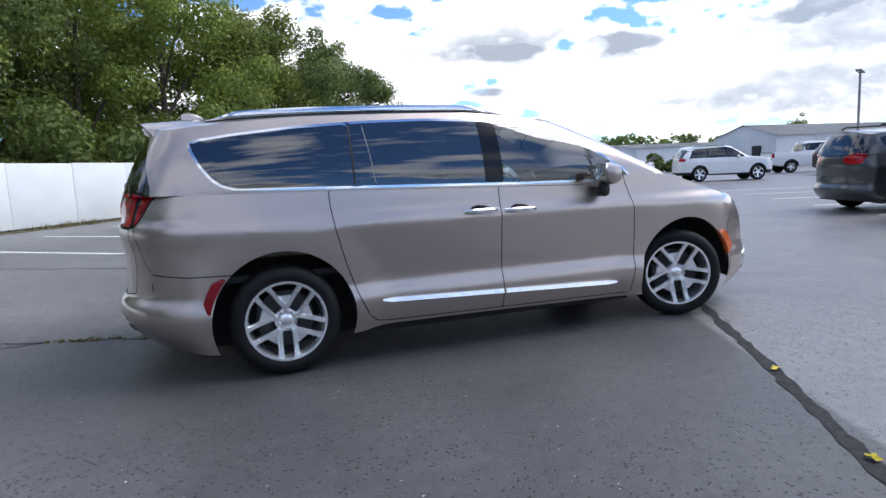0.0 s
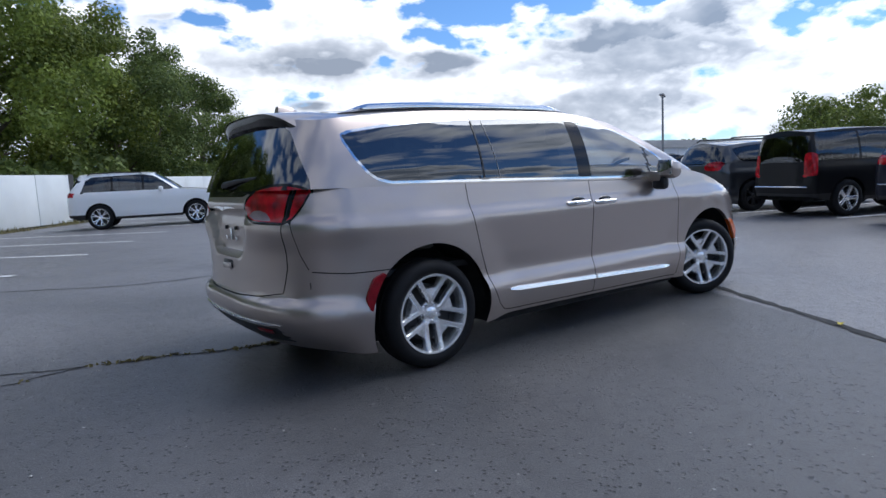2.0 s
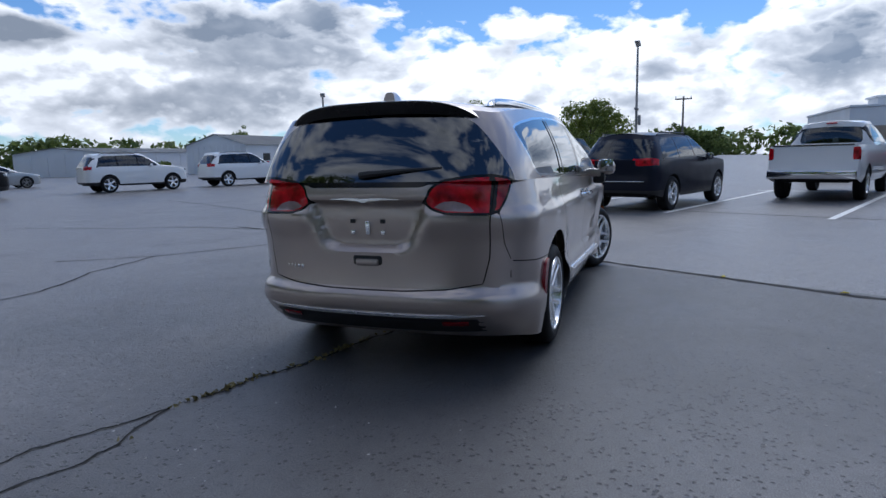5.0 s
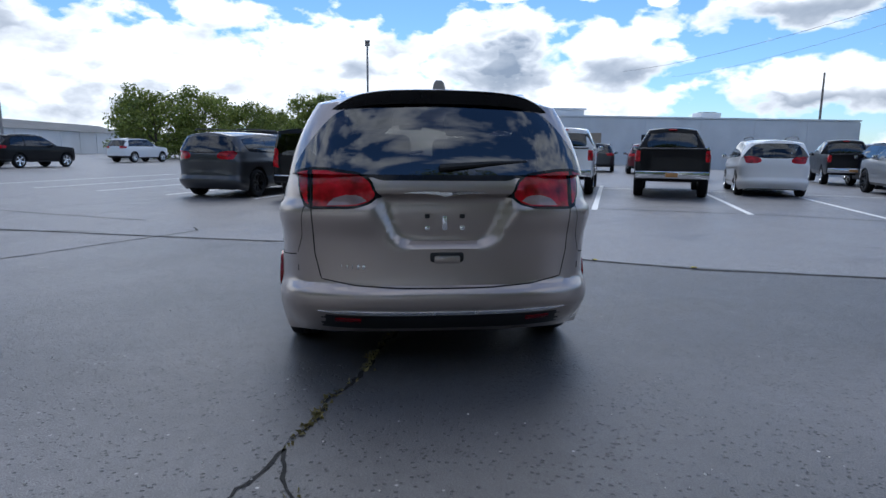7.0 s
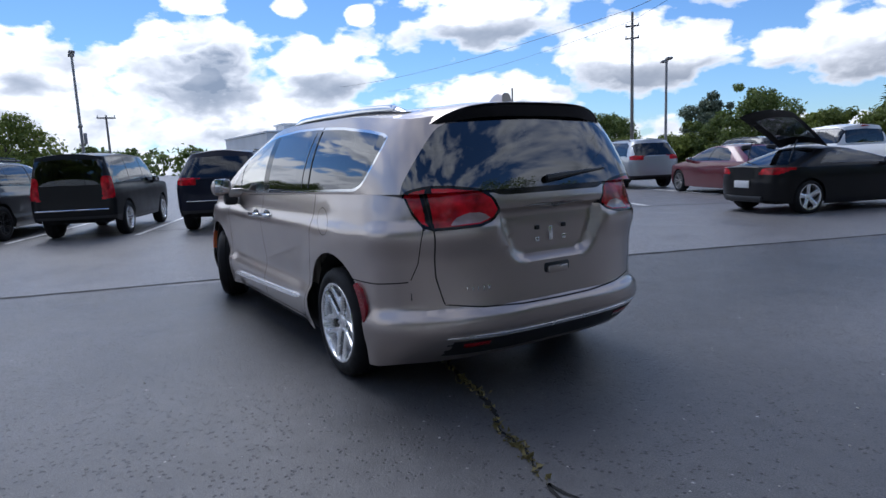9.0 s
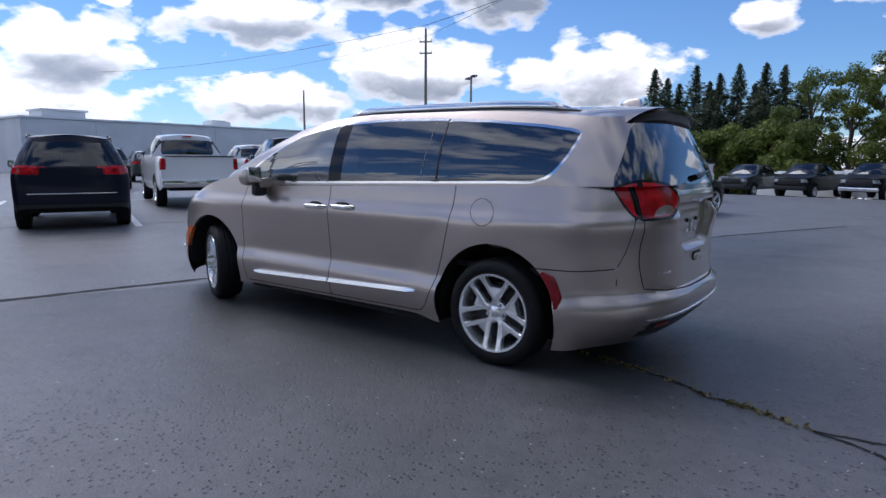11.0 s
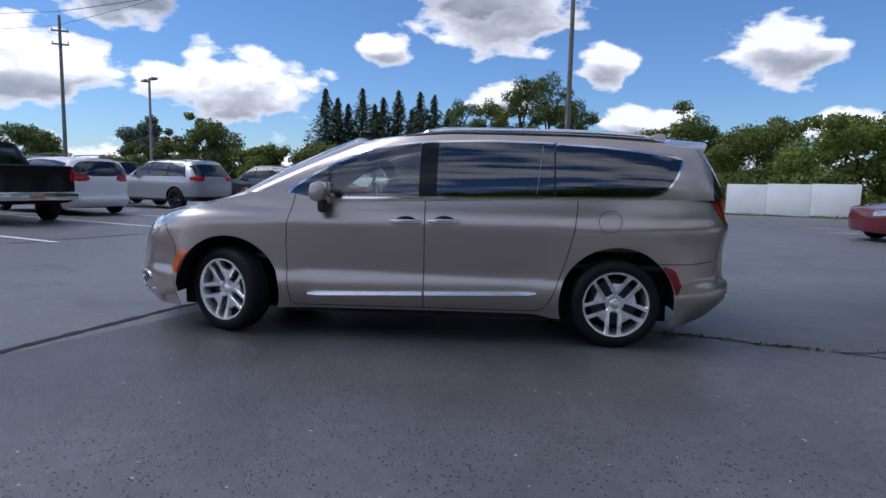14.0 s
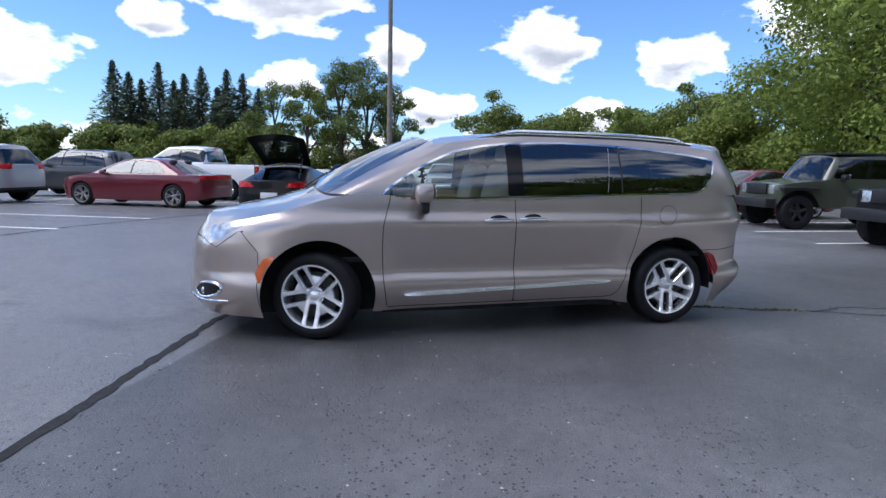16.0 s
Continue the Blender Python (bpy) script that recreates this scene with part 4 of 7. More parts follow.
REAR_BLACK = [(-0.2, 1.575), (0.55, 1.562), (0.78, 1.545), (0.88, 1.50), (0.93, 1.44), (1.10, 1.215), (1.115, 1.14), (0.95, 1.15), (0.43, 1.15), (0.40, 1.135), (-0.2, 1.135)]
GATE = [(-0.2, 1.30), (0.76, 1.30), (0.75, 1.0), (0.735, 0.72), (0.70, 0.575), (0.5, 0.545), (0.25, 0.533), (-0.2, 0.53)]
BUMPER_R = [(-0.2, 0.53), (0.25, 0.533), (0.5, 0.545), (0.70, 0.575), (0.735, 0.72), (0.75, 0.99), (0.93, 0.985), (0.99, 0.80), (1.06, 0.70), (1.35, 0.675), (1.9, 0.665), (1.9, 0.0), (-0.2, 0.0)]
DOOR_F = [(-0.05, 1.3), (-0.05, 0.262), (1.02, 0.25), (1.05, 0.45), (1.06, 0.70), (1.055, 0.90), (1.00, 1.09), (0.97, 1.3)]
DOOR_S = [(-0.05, 1.3), (-0.05, 0.262), (-0.90, 0.272), (-0.97, 0.285), (-1.02, 0.33), (-1.08, 0.46), (-1.15, 0.68), (-1.205, 0.90), (-1.225, 1.05), (-1.23, 1.3)]
BUMPER_F = [(-0.3, 0.80), (0.55, 0.78), (0.85, 0.72), (1.02, 0.80), (1.14, 0.86), (1.35, 0.70), (1.40, 0.0), (-0.3, 0.0)]
HEADL = [(0.54, 0.77), (0.66, 0.735), (0.84, 0.775), (1.02, 0.85), (1.34, 0.962), (1.20, 0.965), (0.95, 0.935), (0.72, 0.885), (0.58, 0.84)]


def clip01(v):
    return max(0.0, min(1.0, v))


def smooth(v):
    v = clip01(v)
    return v * v * (3 - 2 * v)


RECESS = poly_sdf([(-0.37, 1.05), (0.37, 1.05), (0.35, 0.955), (0.285, 0.812), (0.235, 0.778), (-0.235, 0.778), (-0.285, 0.812), (-0.35, 0.955)], 0.0)


def van_tune(x, y, z):
    """Flares, the ledge above the bright strip, and the number plate's hollow."""
    if x < -2.25:
        x += 0.05 * smooth(0.5 - RECESS(y, z) / 0.05) if y < 0.5 else 0
        if z > 1.05:
            x -= 0.012 * smooth((z - 1.05) / 0.02) * smooth((0.45 - y) / 0.05)
    if x < -1.95 and y > 0.36 and z < 1.02:
        k = smooth((1.004 - z) / 0.018) * smooth((-1.95 - x) / 0.25) * smooth((y - 0.36) / 0.06) * smooth((z - 0.80) / 0.15)
        f = clip01((x + 2.44) / 0.35)
        x -= 0.018 * k * (1 - f)
        y += 0.014 * k * f
    for ax in (-1.545, 1.555):
        d = math.hypot(x - ax, z - 0.350)
        if d < 0.75 and y > 0.5:
            y += 0.020 * smooth((0.72 - d) / 0.30)
            if abs(x - ax) < 0.7 and y < 0.972:
                y += (0.972 - y) * 0.6 * smooth(((0.52 if x > 1.6 else 0.62) - abs(x - ax)) / 0.16) * smooth((0.80 - z) / 0.25)
    if x < -1.3 and y > 0.6:
        y += 0.012 * math.exp(-((z - 1.0) / 0.10) ** 2) * smooth((-1.3 - x) / 0.4)
    return x, y, z


def roof_z(x, y):
    """The height of the roof's skin."""
    g = VAN["gh"]
    lo, hi, half = (curve(g[k])(x) for k in ("zr", "zc", "half"))
    return lo + (max(hi, lo) - lo) * (1 - min(1.0, abs(y) / half) ** 2)


def rear_x(y, z):
    """Where the tail's skin lies, going round its corner."""
    f = min(0.999, abs(y) / (curve(VAN["w"])(z) * 0.957))
    return curve(VAN["xr"])(z) + 0.62 * (1 - (1 - f**3.1) ** (1 / 3.1))


def front_x(y, z):
    """Where the nose's skin lies, going round its corner."""
    f = min(0.999, abs(y) / (curve(VAN["w"])(z) * 0.95))
    return curve(VAN["xf"])(z) - 0.84 * (1 - (1 - f**2.6) ** (1 / 2.6))


def subject():
    c = dict(VAN)
    c["res"] = (44, 104, 34, 44, 20, 14)
    c["tune"] = van_tune
    c["hood_part"] = True
    gate, bump_r = rear_poly(GATE, -2.515, -1.95, fold=False), rear_poly(BUMPER_R, -2.515, -1.6)
    lamp, door_f, door_s = rear_poly(LAMP, -2.515, -1.95, 0.006), side_poly(DOOR_F), side_poly(DOOR_S)
    bump_f, head = front_poly(BUMPER_F, 2.43, 1.6), front_poly(HEADL, 2.43, 1.8, 0.008)
    fuel = lambda p: max(math.hypot(p.x + 1.47, p.z - 0.985) - 0.083, 0.02 - abs(p.x - p.x))
    rev = rear_poly(REVERSING, -2.515, -1.95, 0.004)
    split_lamp = lambda p: max(lamp(p), abs(abs(p.y) - 0.755) - 0.017, p.x + 2.2)
    c["low"] = [("lamp_surround", split_lamp), ("reversing_light", rev), ("tail_light", lamp), ("lamp_surround", lambda p: lamp(p) - 0.016), ("black_panel", rear_poly(REAR_BLACK, -2.515, -1.95)), ("tailgate", gate), ("rear_bumper", bump_r), ("headlight", head), ("front_bumper", bump_f), ("front_door", door_f), ("sliding_door", door_s)]
    edge_r = lambda p: bump_r(p) if gate(p) > 0.03 else 0.05
    c["gaps"] = [door_f, door_s, gate, edge_r, bump_f]
    dlo = side_poly(DLO)
    black = rear_poly(REAR_BLACK, -2.515, -1.95)
    pil = lambda a, b: (lambda p: max(a - p.x, p.x - b, dlo(p) + 0.016))
    ws = poly_sdf([(-0.2, 1.0), (0.80, 1.0), (0.78, 1.20), (0.60, 1.53), (0.50, 1.60), (-0.2, 1.645)])
    c["ghr"] = [("lamp_surround", split_lamp), ("tail_light", lamp), ("lamp_surround", lambda p: lamp(p) - 0.016), ("door_pillar", pil(-0.135, 0.005)), ("quarter_bar", pil(0.715, 0.745)),
                ("front_window", lambda p: max(dlo(p) + 0.016, -p.x)), ("sliding_window", lambda p: max(dlo(p) + 0.016, -1.05 - p.x, p.x)), ("quarter_window", lambda p: max(dlo(p) + 0.016, p.x + 1.05)),
                ("chrome_surround", dlo), ("rear_window", black), ("windscreen", lambda p: max(ws(abs(p.y), p.z), 0.35 - p.x, 0.06 - dlo(p)))]
    c["gh_gaps"] = []
    res = skin(c)
    bar_line = sorted({(round(v.co.z, 4), round(v.co.y, 4)) for v in res["quarter_window"].verts if abs(v.co.x + 1.05) < 0.002})
    car = thing("minivan", pose(0, 0, 0), "taupe metallic minivan with chrome trim parked on asphalt", "minivan")
    mats = {"tail_light": M_TRED, "reversing_light": M_TWHITE, "lamp_surround": M_GLOSSBLACK, "black_panel": M_GLOSSBLACK, "headlight": M_HEAD, "gap": M_GAP, "door_pillar": M_GLOSSBLACK, "quarter_bar": M_TRIM, "window_bar": M_CHROME, "front_window": M_GLASS, "sliding_window": M_TINT, "quarter_window": M_TINT, "chrome_surround": M_CHROME, "rear_window": M_TINT, "windscreen": M_WIND}
    labels = {"tail_light": "red and clear tail light", "front_window": "clear greenish side glass", "sliding_window": "dark privacy glass", "quarter_window": "dark privacy glass", "chrome_surround": "chrome window surround", "rear_window": "dark rear glass", "headlight": "clear headlight lens"}
    pairs = ("tail_light", "reversing_light", "lamp_surround", "headlight", "door_pillar", "quarter_bar", "window_bar", "front_window", "sliding_window", "quarter_window", "chrome_surround", "front_door", "sliding_door")
    obs = {}
    for n, b in res.items():
        mm = mats.get(n, M_TAUPE)
        if n in pairs:
            o = mirrored(b, join=False)
            obs[n, -1] = part(n, b, mm, car, labels.get(n, ""))
            obs[n, 1] = part(n, o, mm, car, labels.get(n, ""))
        else:
            obs[n, 0] = part(n, mirrored(b), mm, car, labels.get(n, ""))
    for n in (("front_window", 1), ("front_window", -1), ("windscreen", 0)):
        obs[n].visible_shadow = False
    # lower works
    part("underbody", box(newbox(-2.0, 2.05, -0.68, 0.68, 0.17, 0.62), -1.04, 1.04, -0.90, 0.90, 0.19, 0.5), M_UNDER, car)
    for ax in (-1.545, 1.555):
        for s in (-1, 1):
            b = bmesh.new()
            pts = [(ax + 0.455 * math.cos(a), 0.352 + 0.455 * math.sin(a)) for a in [radians(-6 + 192 * k / 20) for k in range(21)]]
            rows = [[b.verts.new((x, s * y, z)) for x, z in pts] for y in (0.915, 0.62)]
            grid_faces(b, rows)
            b.faces.new([v for v in rows[1]])
            part("wheel_liner", b, M_UNDER, car)
    # wheels; the front pair is turned to the left
    put_wheel(car, -1.545, -0.975, 0.347, 0.249, 0.235, "y5", M_SILVER, 0, 0)
    put_wheel(car, -1.545, 0.975, 0.347, 0.249, 0.235, "y5", M_SILVER, 0, 2)
    put_wheel(car, 1.545, -0.965, 0.347, 0.249, 0.235, "y5", M_SILVER, STEER, -8)
    put_wheel(car, 1.545, 0.965, 0.347, 0.249, 0.235, "y5", M_SILVER, STEER, 8)
    for s in (-1, 1):
        # bright strip low on each door
        for x0, x1 in ((-0.93, -0.058), (-0.042, 0.88)):
            b = bmesh.new()
            rows = []
            for k in range(13):
                x = x0 + (x1 - x0) * k / 12
                z = 0.417 - 0.066 * (x + 0.93) / 1.81
                hgt = 0.017 * (0.35 + 0.65 * smooth(min(x + 0.93, 0.88 - x) / 0.06))
                rows.append([b.verts.new((x, s * y, z + dz)) for y, dz in ((0.970, -hgt), (1.006, -hgt * 0.9), (0.999, 0.75 * hgt), (0.970, hgt))])
            grid_faces(b, rows, s > 0)
            b.faces.new(rows[0]), b.faces.new(rows[-1])
            bmesh.ops.recalc_face_normals(b, faces=b.faces)
            part("chrome_strip", b, M_SILVER, obs[("sliding_door" if x1 < 0 else "front_door", s)])
        # door handles: a bowed bar over a cup
        for x0, x1, owner in ((-0.33, -0.075, "sliding_door"), (-0.025, 0.22, "front_door")):
            zc = 0.953 if owner == "sliding_door" else 0.944
            b = bmesh.new()
            rows = []
            for k in range(11):
                t = k / 10
                x = x0 + (x1 - x0) * t
                out = 0.985 + 0.032 * smooth(min(t, 1 - t) / 0.22)
                hh = 0.015 + 0.004 * smooth(min(t, 1 - t) / 0.3)
                rows.append([b.verts.new((x, s * y, zc + dz)) for y, dz in ((out - 0.018, -hh), (out, -hh * 0.7), (out + 0.003, 0), (out, hh * 0.7), (out - 0.018, hh))])
            grid_faces(b, rows, s > 0)
            b.faces.new(rows[0]), b.faces.new(rows[-1])
            bmesh.ops.recalc_face_normals(b, faces=b.faces)
            h = part("door_handle", b, M_CHROME, obs[(owner, s)], "chrome pull handle")
            b = bmesh.new()
            rows = [[b.verts.new((x0 + (x1 - x0) * (k + 0.001) / 10, s * (yy - 0.0005), zc + dz)) for yy, dz in ((1.0003, 0.010), (1.0213, 0.013), (1.0175, 0.017))] for k in range(2, 9)]
            grid_faces(b, rows, s > 0)
            part("chrome_insert", b, M_CHROME, h, "chrome handle strip")
            b = bmesh.new()
            r = bmesh.ops.create_uvsphere(b, u_segments=16, v_segments=10, radius=1)
            bmesh.ops.transform(b, verts=r["verts"], matrix=Matrix.LocRotScale(((x0 + x1) / 2, s * 0.968, zc + 0.002), None, (0.085, 0.016, 0.042)))
            part("handle_cup", b, M_GLOSSBLACK, h)
        # side markers
        b = bmesh.new()
        rows = []
        for k in range(9):
            a = radians(168 - 29 * k / 8)
            ends = 0.35 + 0.65 * smooth(min(k, 8 - k) / 2)
            rows.append([b.verts.new((-1.545 + r * math.cos(a), s * y, 0.348 + r * math.sin(a))) for r, y in ((0.445, 0.945), (0.450, 0.990), (0.450 + 0.055 * ends, 0.986), (0.450 + 0.058 * ends, 0.950))])
        grid_faces(b, rows)
        bmesh.ops.recalc_face_normals(b, faces=b.faces)
        part("side_reflector", b, M_REFL, car, "red side reflector").location = (0, 0, 0)
        b = bmesh.new()
        rows = []
        for k in range(9):
            a = radians(15 + 29 * k / 8)
            ends = 0.35 + 0.65 * smooth(min(k, 8 - k) / 2)
            rows.append([b.verts.new((1.555 + r * math.cos(a), s * y, 0.348 + r * math.sin(a))) for r, y in ((0.445, 0.925), (0.450, 0.962), (0.450 + 0.058 * ends, 0.954), (0.450 + 0.061 * ends, 0.92))])
        grid_faces(b, rows)
        bmesh.ops.recalc_face_normals(b, faces=b.faces)
        part("side_marker", b, M_AMBER, car, "amber side marker")
        # roof rails: a dark foot along the roof under a bright rail
        foot, rail = bmesh.new(), bmesh.new()
        rf, rr = [], []
        for k in range(33):
            t = k / 32
            x = -1.93 + 2.10 * t
            lift = 0.046 * smooth(t / 0.10) * smooth((1 - t) / 0.16) + 0.004
            yy = 0.585 + 0.03 * math.sin(math.pi * t)
            zb = roof_z(x, yy)
            rf.append([foot.verts.new((x, s * (yy + dy), z)) for dy, z in ((0.016, zb - 0.012), (0.012, zb + lift * 0.25), (-0.012, zb + lift * 0.25), (-0.016, zb - 0.004))])
            rr.append([rail.verts.new((x, s * (yy + dy), z)) for dy, z in ((0.020, zb + lift * 0.16), (0.023, zb + lift * 0.55), (0.012, zb + lift), (-0.012, zb + lift), (-0.023, zb + lift * 0.55), (-0.020, zb + lift * 0.16))])
        for bm_, rows in ((foot, rf), (rail, rr)):
            grid_faces(bm_, rows)
            bm_.faces.new(rows[0]), bm_.faces.new(rows[-1])
            bmesh.ops.recalc_face_normals(bm_, faces=bm_.faces)
        rail_ob = part("roof_rail", rail, M_CHROME, car, "bright roof rail")
        part("rail_foot", foot, M_TRIM, rail_ob)
        mir = mirror_part(c, car, M_TAUPE, s)
        b = newbox(0.70, 0.78, 0.955, 1.08, 1.00, 1.11, 0.03)
        for v in b.verts:
            v.co.y *= s
        if s < 0:
            bmesh.ops.reverse_faces(b, faces=b.faces)
        part("mirror_base", b, M_TRIM, mir)
        # slim divider between the sliding and the quarter glass
        b = bmesh.new()
        rows = [[b.verts.new((x, -s * (y + dy), z)) for x, dy in ((-1.058, 0.002), (-1.056, -0.004), (-1.044, -0.004), (-1.042, 0.002))] for z, y in bar_line]
        grid_faces(b, rows)
        bmesh.ops.recalc_face_normals(b, faces=b.faces)
        part("window_bar", b, M_TRIM, car)
        b = bmesh.new()
        rows = [[b.verts.new((x - 0.05 * (z - 1.14) / 0.42, -s * (y + dy), z)) for x, dy in ((-0.910, 0.002), (-0.909, -0.003), (-0.905, -0.003), (-0.904, 0.002))] for z, y in bar_line]
        grid_faces(b, rows)
        bmesh.ops.recalc_face_normals(b, faces=b.faces)
        part("glass_edge", b, M_POLE, car)
        # fog light with a chrome ring, in the front corner
        ring = [2 * math.pi * k / 28 for k in range(29)]
        oval = [(0.70 + 0.115 * math.cos(a), 0.385 + 0.058 * math.sin(a) + 0.022 * math.cos(a)) for a in ring]
        b = tube(bmesh.new(), [(front_x(y, z) + 0.004, s * y, z) for y, z in oval], 0.010, 8)
        bezel = part("fog_light_bezel", b, M_CHROME, car)
        b = bmesh.new()
        rows = [[b.verts.new((front_x(0.70 + (y - 0.70) * f, 0.385 + (z - 0.385) * f) + 0.003, s * (0.70 + (y - 0.70) * f), 0.385 + (z - 0.385) * f)) for y, z in oval] for f in (1.0, 0.66, 0.33, 0.02)]
        grid_faces(b, rows, s > 0)
        bmesh.ops.recalc_face_normals(b, faces=b.faces)
        part("fog_light_pocket", b, M_GLOSSBLACK, bezel)
        b = bmesh.new()
        r = bmesh.ops.create_uvsphere(b, u_segments=20, v_segments=12, radius=0.030)
        bmesh.ops.transform(b, verts=r["verts"], matrix=Matrix.LocRotScale((front_x(0.66, 0.372) - 0.008, s * 0.66, 0.372), None, (0.6, 1, 1)))
        part("fog_lamp", b, M_HEAD, bezel)
        # chrome lip under the corner
        b = tube(bmesh.new(), [(front_x(y, 0.30) + 0.004, s * y, 0.30 + 0.10 * max(0.0, (y - 0.72)) ) for y in [0.40 + 0.43 * k / 16 for k in range(17)]], 0.009, 8)
        part("chrome_lip", b, M_CHROME, car)
    # fuel flap, left side only
    b = bmesh.new()
    for k in range(40):
        a0, a1 = 2 * math.pi * k / 40, 2 * math.pi * (k + 1) / 40
        q = [b.verts.new((-1.47 + r * math.cos(a), 0.9905 - 0.11 * max(0.0, r * math.sin(a)) + 0.05 * max(0.0, -r * math.sin(a)), 0.985 + r * math.sin(a))) for a, r in ((a0, 0.0835), (a1, 0.0835), (a1, 0.087), (a0, 0.087))]
        b.faces.new(q)
    bmesh.ops.recalc_face_normals(b, faces=b.faces)
    part("fuel_flap", b, M_GAP, car)
    # spoiler over the rear glass: painted top, black underside
    top, low = bmesh.new(), bmesh.new()
    rt, rl = [], []
    for k in range(41):
        y = -0.70 + 1.40 * k / 40
        f = abs(y) / 0.70
        z0 = roof_z(-1.98, y)
        ze = 1.640 - 0.020 * f**2 - 0.125 * f**5
        xe = -2.335 + 0.135 * f**4
        rt.append([top.verts.new((x, y * q, z)) for x, z, q in ((-1.98, z0 + 0.001, 1.0), (-2.06, z0 * 0.8 + ze * 0.2 + 0.006, 0.992), (-2.14, z0 * 0.5 + ze * 0.5 + 0.006, 0.98), (xe + 0.02, ze + 0.004, 0.965), (xe, ze, 0.96))])
        rl.append([low.verts.new((x, y * 0.958, z)) for x, z in ((xe + 0.002, ze - 0.001), (xe + 0.004, ze - 0.030), (xe + 0.022, ze - 0.075 + 0.04 * f**4), (-2.12 + 0.05 * f, ze - 0.090 + 0.045 * f**4))])
    for row in (0, 40):
        ends = [top.verts.new(v.co) for v in rl[row]]
        top.faces.new(list(rt[row]) + ends)
    grid_faces(top, rt, True), grid_faces(low, rl, True)
    bmesh.ops.recalc_face_normals(top, faces=top.faces), bmesh.ops.recalc_face_normals(low, faces=low.faces)
    sp = part("spoiler", top, M_TAUPE, car)
    part("spoiler_underside", low, M_GLOSSBLACK, sp)
    # aerial fin
    b = bmesh.new()
    rows = []
    for k in range(9):
        t = k / 8
        x, hh, ww = -2.10 + 0.17 * t, 0.066 * (0.86 + 0.5 * t - 1.32 * t * t) ** 0.8 if t < 0.99 else 0.004, 0.046 * (1 - 0.45 * t)
        z = roof_z(x, 0) - 0.004
        rows.append([b.verts.new((x + q * hh * 0.25, y, zz)) for y, zz, q in ((-ww, z - 0.02, 0), (-ww * 0.66, z + hh * 0.78, 1), (-ww * 0.34, z + hh, 1), (ww * 0.34, z + hh, 1), (ww * 0.66, z + hh * 0.78, 1), (ww, z - 0.02, 0))])
    grid_faces(b, rows)
    b.faces.new(rows[0]), b.faces.new(rows[-1])
    bmesh.ops.recalc_face_normals(b, faces=b.faces)
    part("aerial_fin", b, M_TAUPE, car)
    # tailgate furniture
    gate_ob = obs[("tailgate", 0)]
    b = bmesh.new()
    tube(b, [(-2.642, 0.03, 1.205), (-2.652, -0.02, 1.212), (-2.63, -0.25, 1.232), (-2.60, -0.47, 1.243)], 0.012, 8, [0.022, 0.02, 0.012, 0.007])
    part("rear_wiper", b, M_TRIM, car)
    b = bmesh.new()
    for s in (-1, 1):
        rows = []
        for k in range(9):
            y = s * (0.035 + 0.195 * k / 8)
            hgt = 0.010 * (1 - k / 9)
            rows.append([b.verts.new((-2.641 + 0.006 * (k / 8), y, 1.066 + 0.004 * math.sin(k / 8 * 3.1) + d)) for d in (-hgt, hgt)])
        grid_faces(b, rows, s < 0)
    rows = [[b.verts.new((-2.643, -0.035 + 0.07 * k / 6, 1.063 + d)) for d in (-0.014 * math.sin(0.4 + k / 6 * 2.3), 0.010)] for k in range(7)]
    grid_faces(b, rows)
    part("winged_badge", b, M_CHROME, gate_ob, "chrome winged badge")
    for k, wd in enumerate((0.026, 0.028, 0.024, 0.010, 0.024, 0.010, 0.024, 0.028)):
        y = 0.675 - 0.0292 * k
        part("name_bar", newbox(rear_x(y, 0.648) - 0.004, rear_x(y, 0.648) + 0.004, y - wd, y - 0.004, 0.635, 0.661, 0.002), M_CHROME, gate_ob)
    b = newbox(-2.635, -2.59, -0.11, 0.09, 0.672, 0.738, 0.018)
    g = part("gate_handle", b, M_TRIM, gate_ob)
    part("handle_cover", newbox(-2.648, -2.62, -0.085, 0.065, 0.672, 0.715, 0.012), M_TAUPE, g)
    for y, z in ((-0.10, 0.935), (0.10, 0.935)):
        part("plate_stud", newbox(-2.582, -2.566, y - 0.014, y + 0.014, z - 0.012, z + 0.012, 0.003), M_TRIM, gate_ob)
    for y in (-0.10, 0.0, 0.10):
        part("plate_mark", newbox(-2.578, -2.570, y - 0.014, y + 0.014, 0.855, 0.88 if y else 0.935, 0.002), M_SILVER, gate_ob)
    # bumper trim: chrome blade, black valance, reflectors
    bump = obs[("rear_bumper", 0)]

    def band(y0, y1, levels, n=41):
        b = bmesh.new()
        rows = []
        for k in range(n):
            y = y0 + (y1 - y0) * k / (n - 1)
            rows.append([b.verts.new((rear_x(y, z) - out, y, z)) for z, out in levels(y)])
        grid_faces(b, rows, True)
        bmesh.ops.recalc_face_normals(b, faces=b.faces)
        return b

    def blade(y):
        z, h = 0.388 + 0.008 * (abs(y) / 0.7) ** 2, 0.013 * (0.15 + 0.85 * smooth((0.72 - abs(y)) / 0.2))
        return ((z - h, 0.0), (z - h * 0.7, 0.010), (z + h * 0.7, 0.008), (z + h, 0.0))

    part("chrome_blade", band(-0.72, 0.72, blade), M_SILVER, bump)
    part("valance", band(-0.74, 0.74, lambda y: ((0.374, 0.003), (0.35, 0.004), (0.315, 0.005), (0.28, 0.006))), M_TRIM, bump)
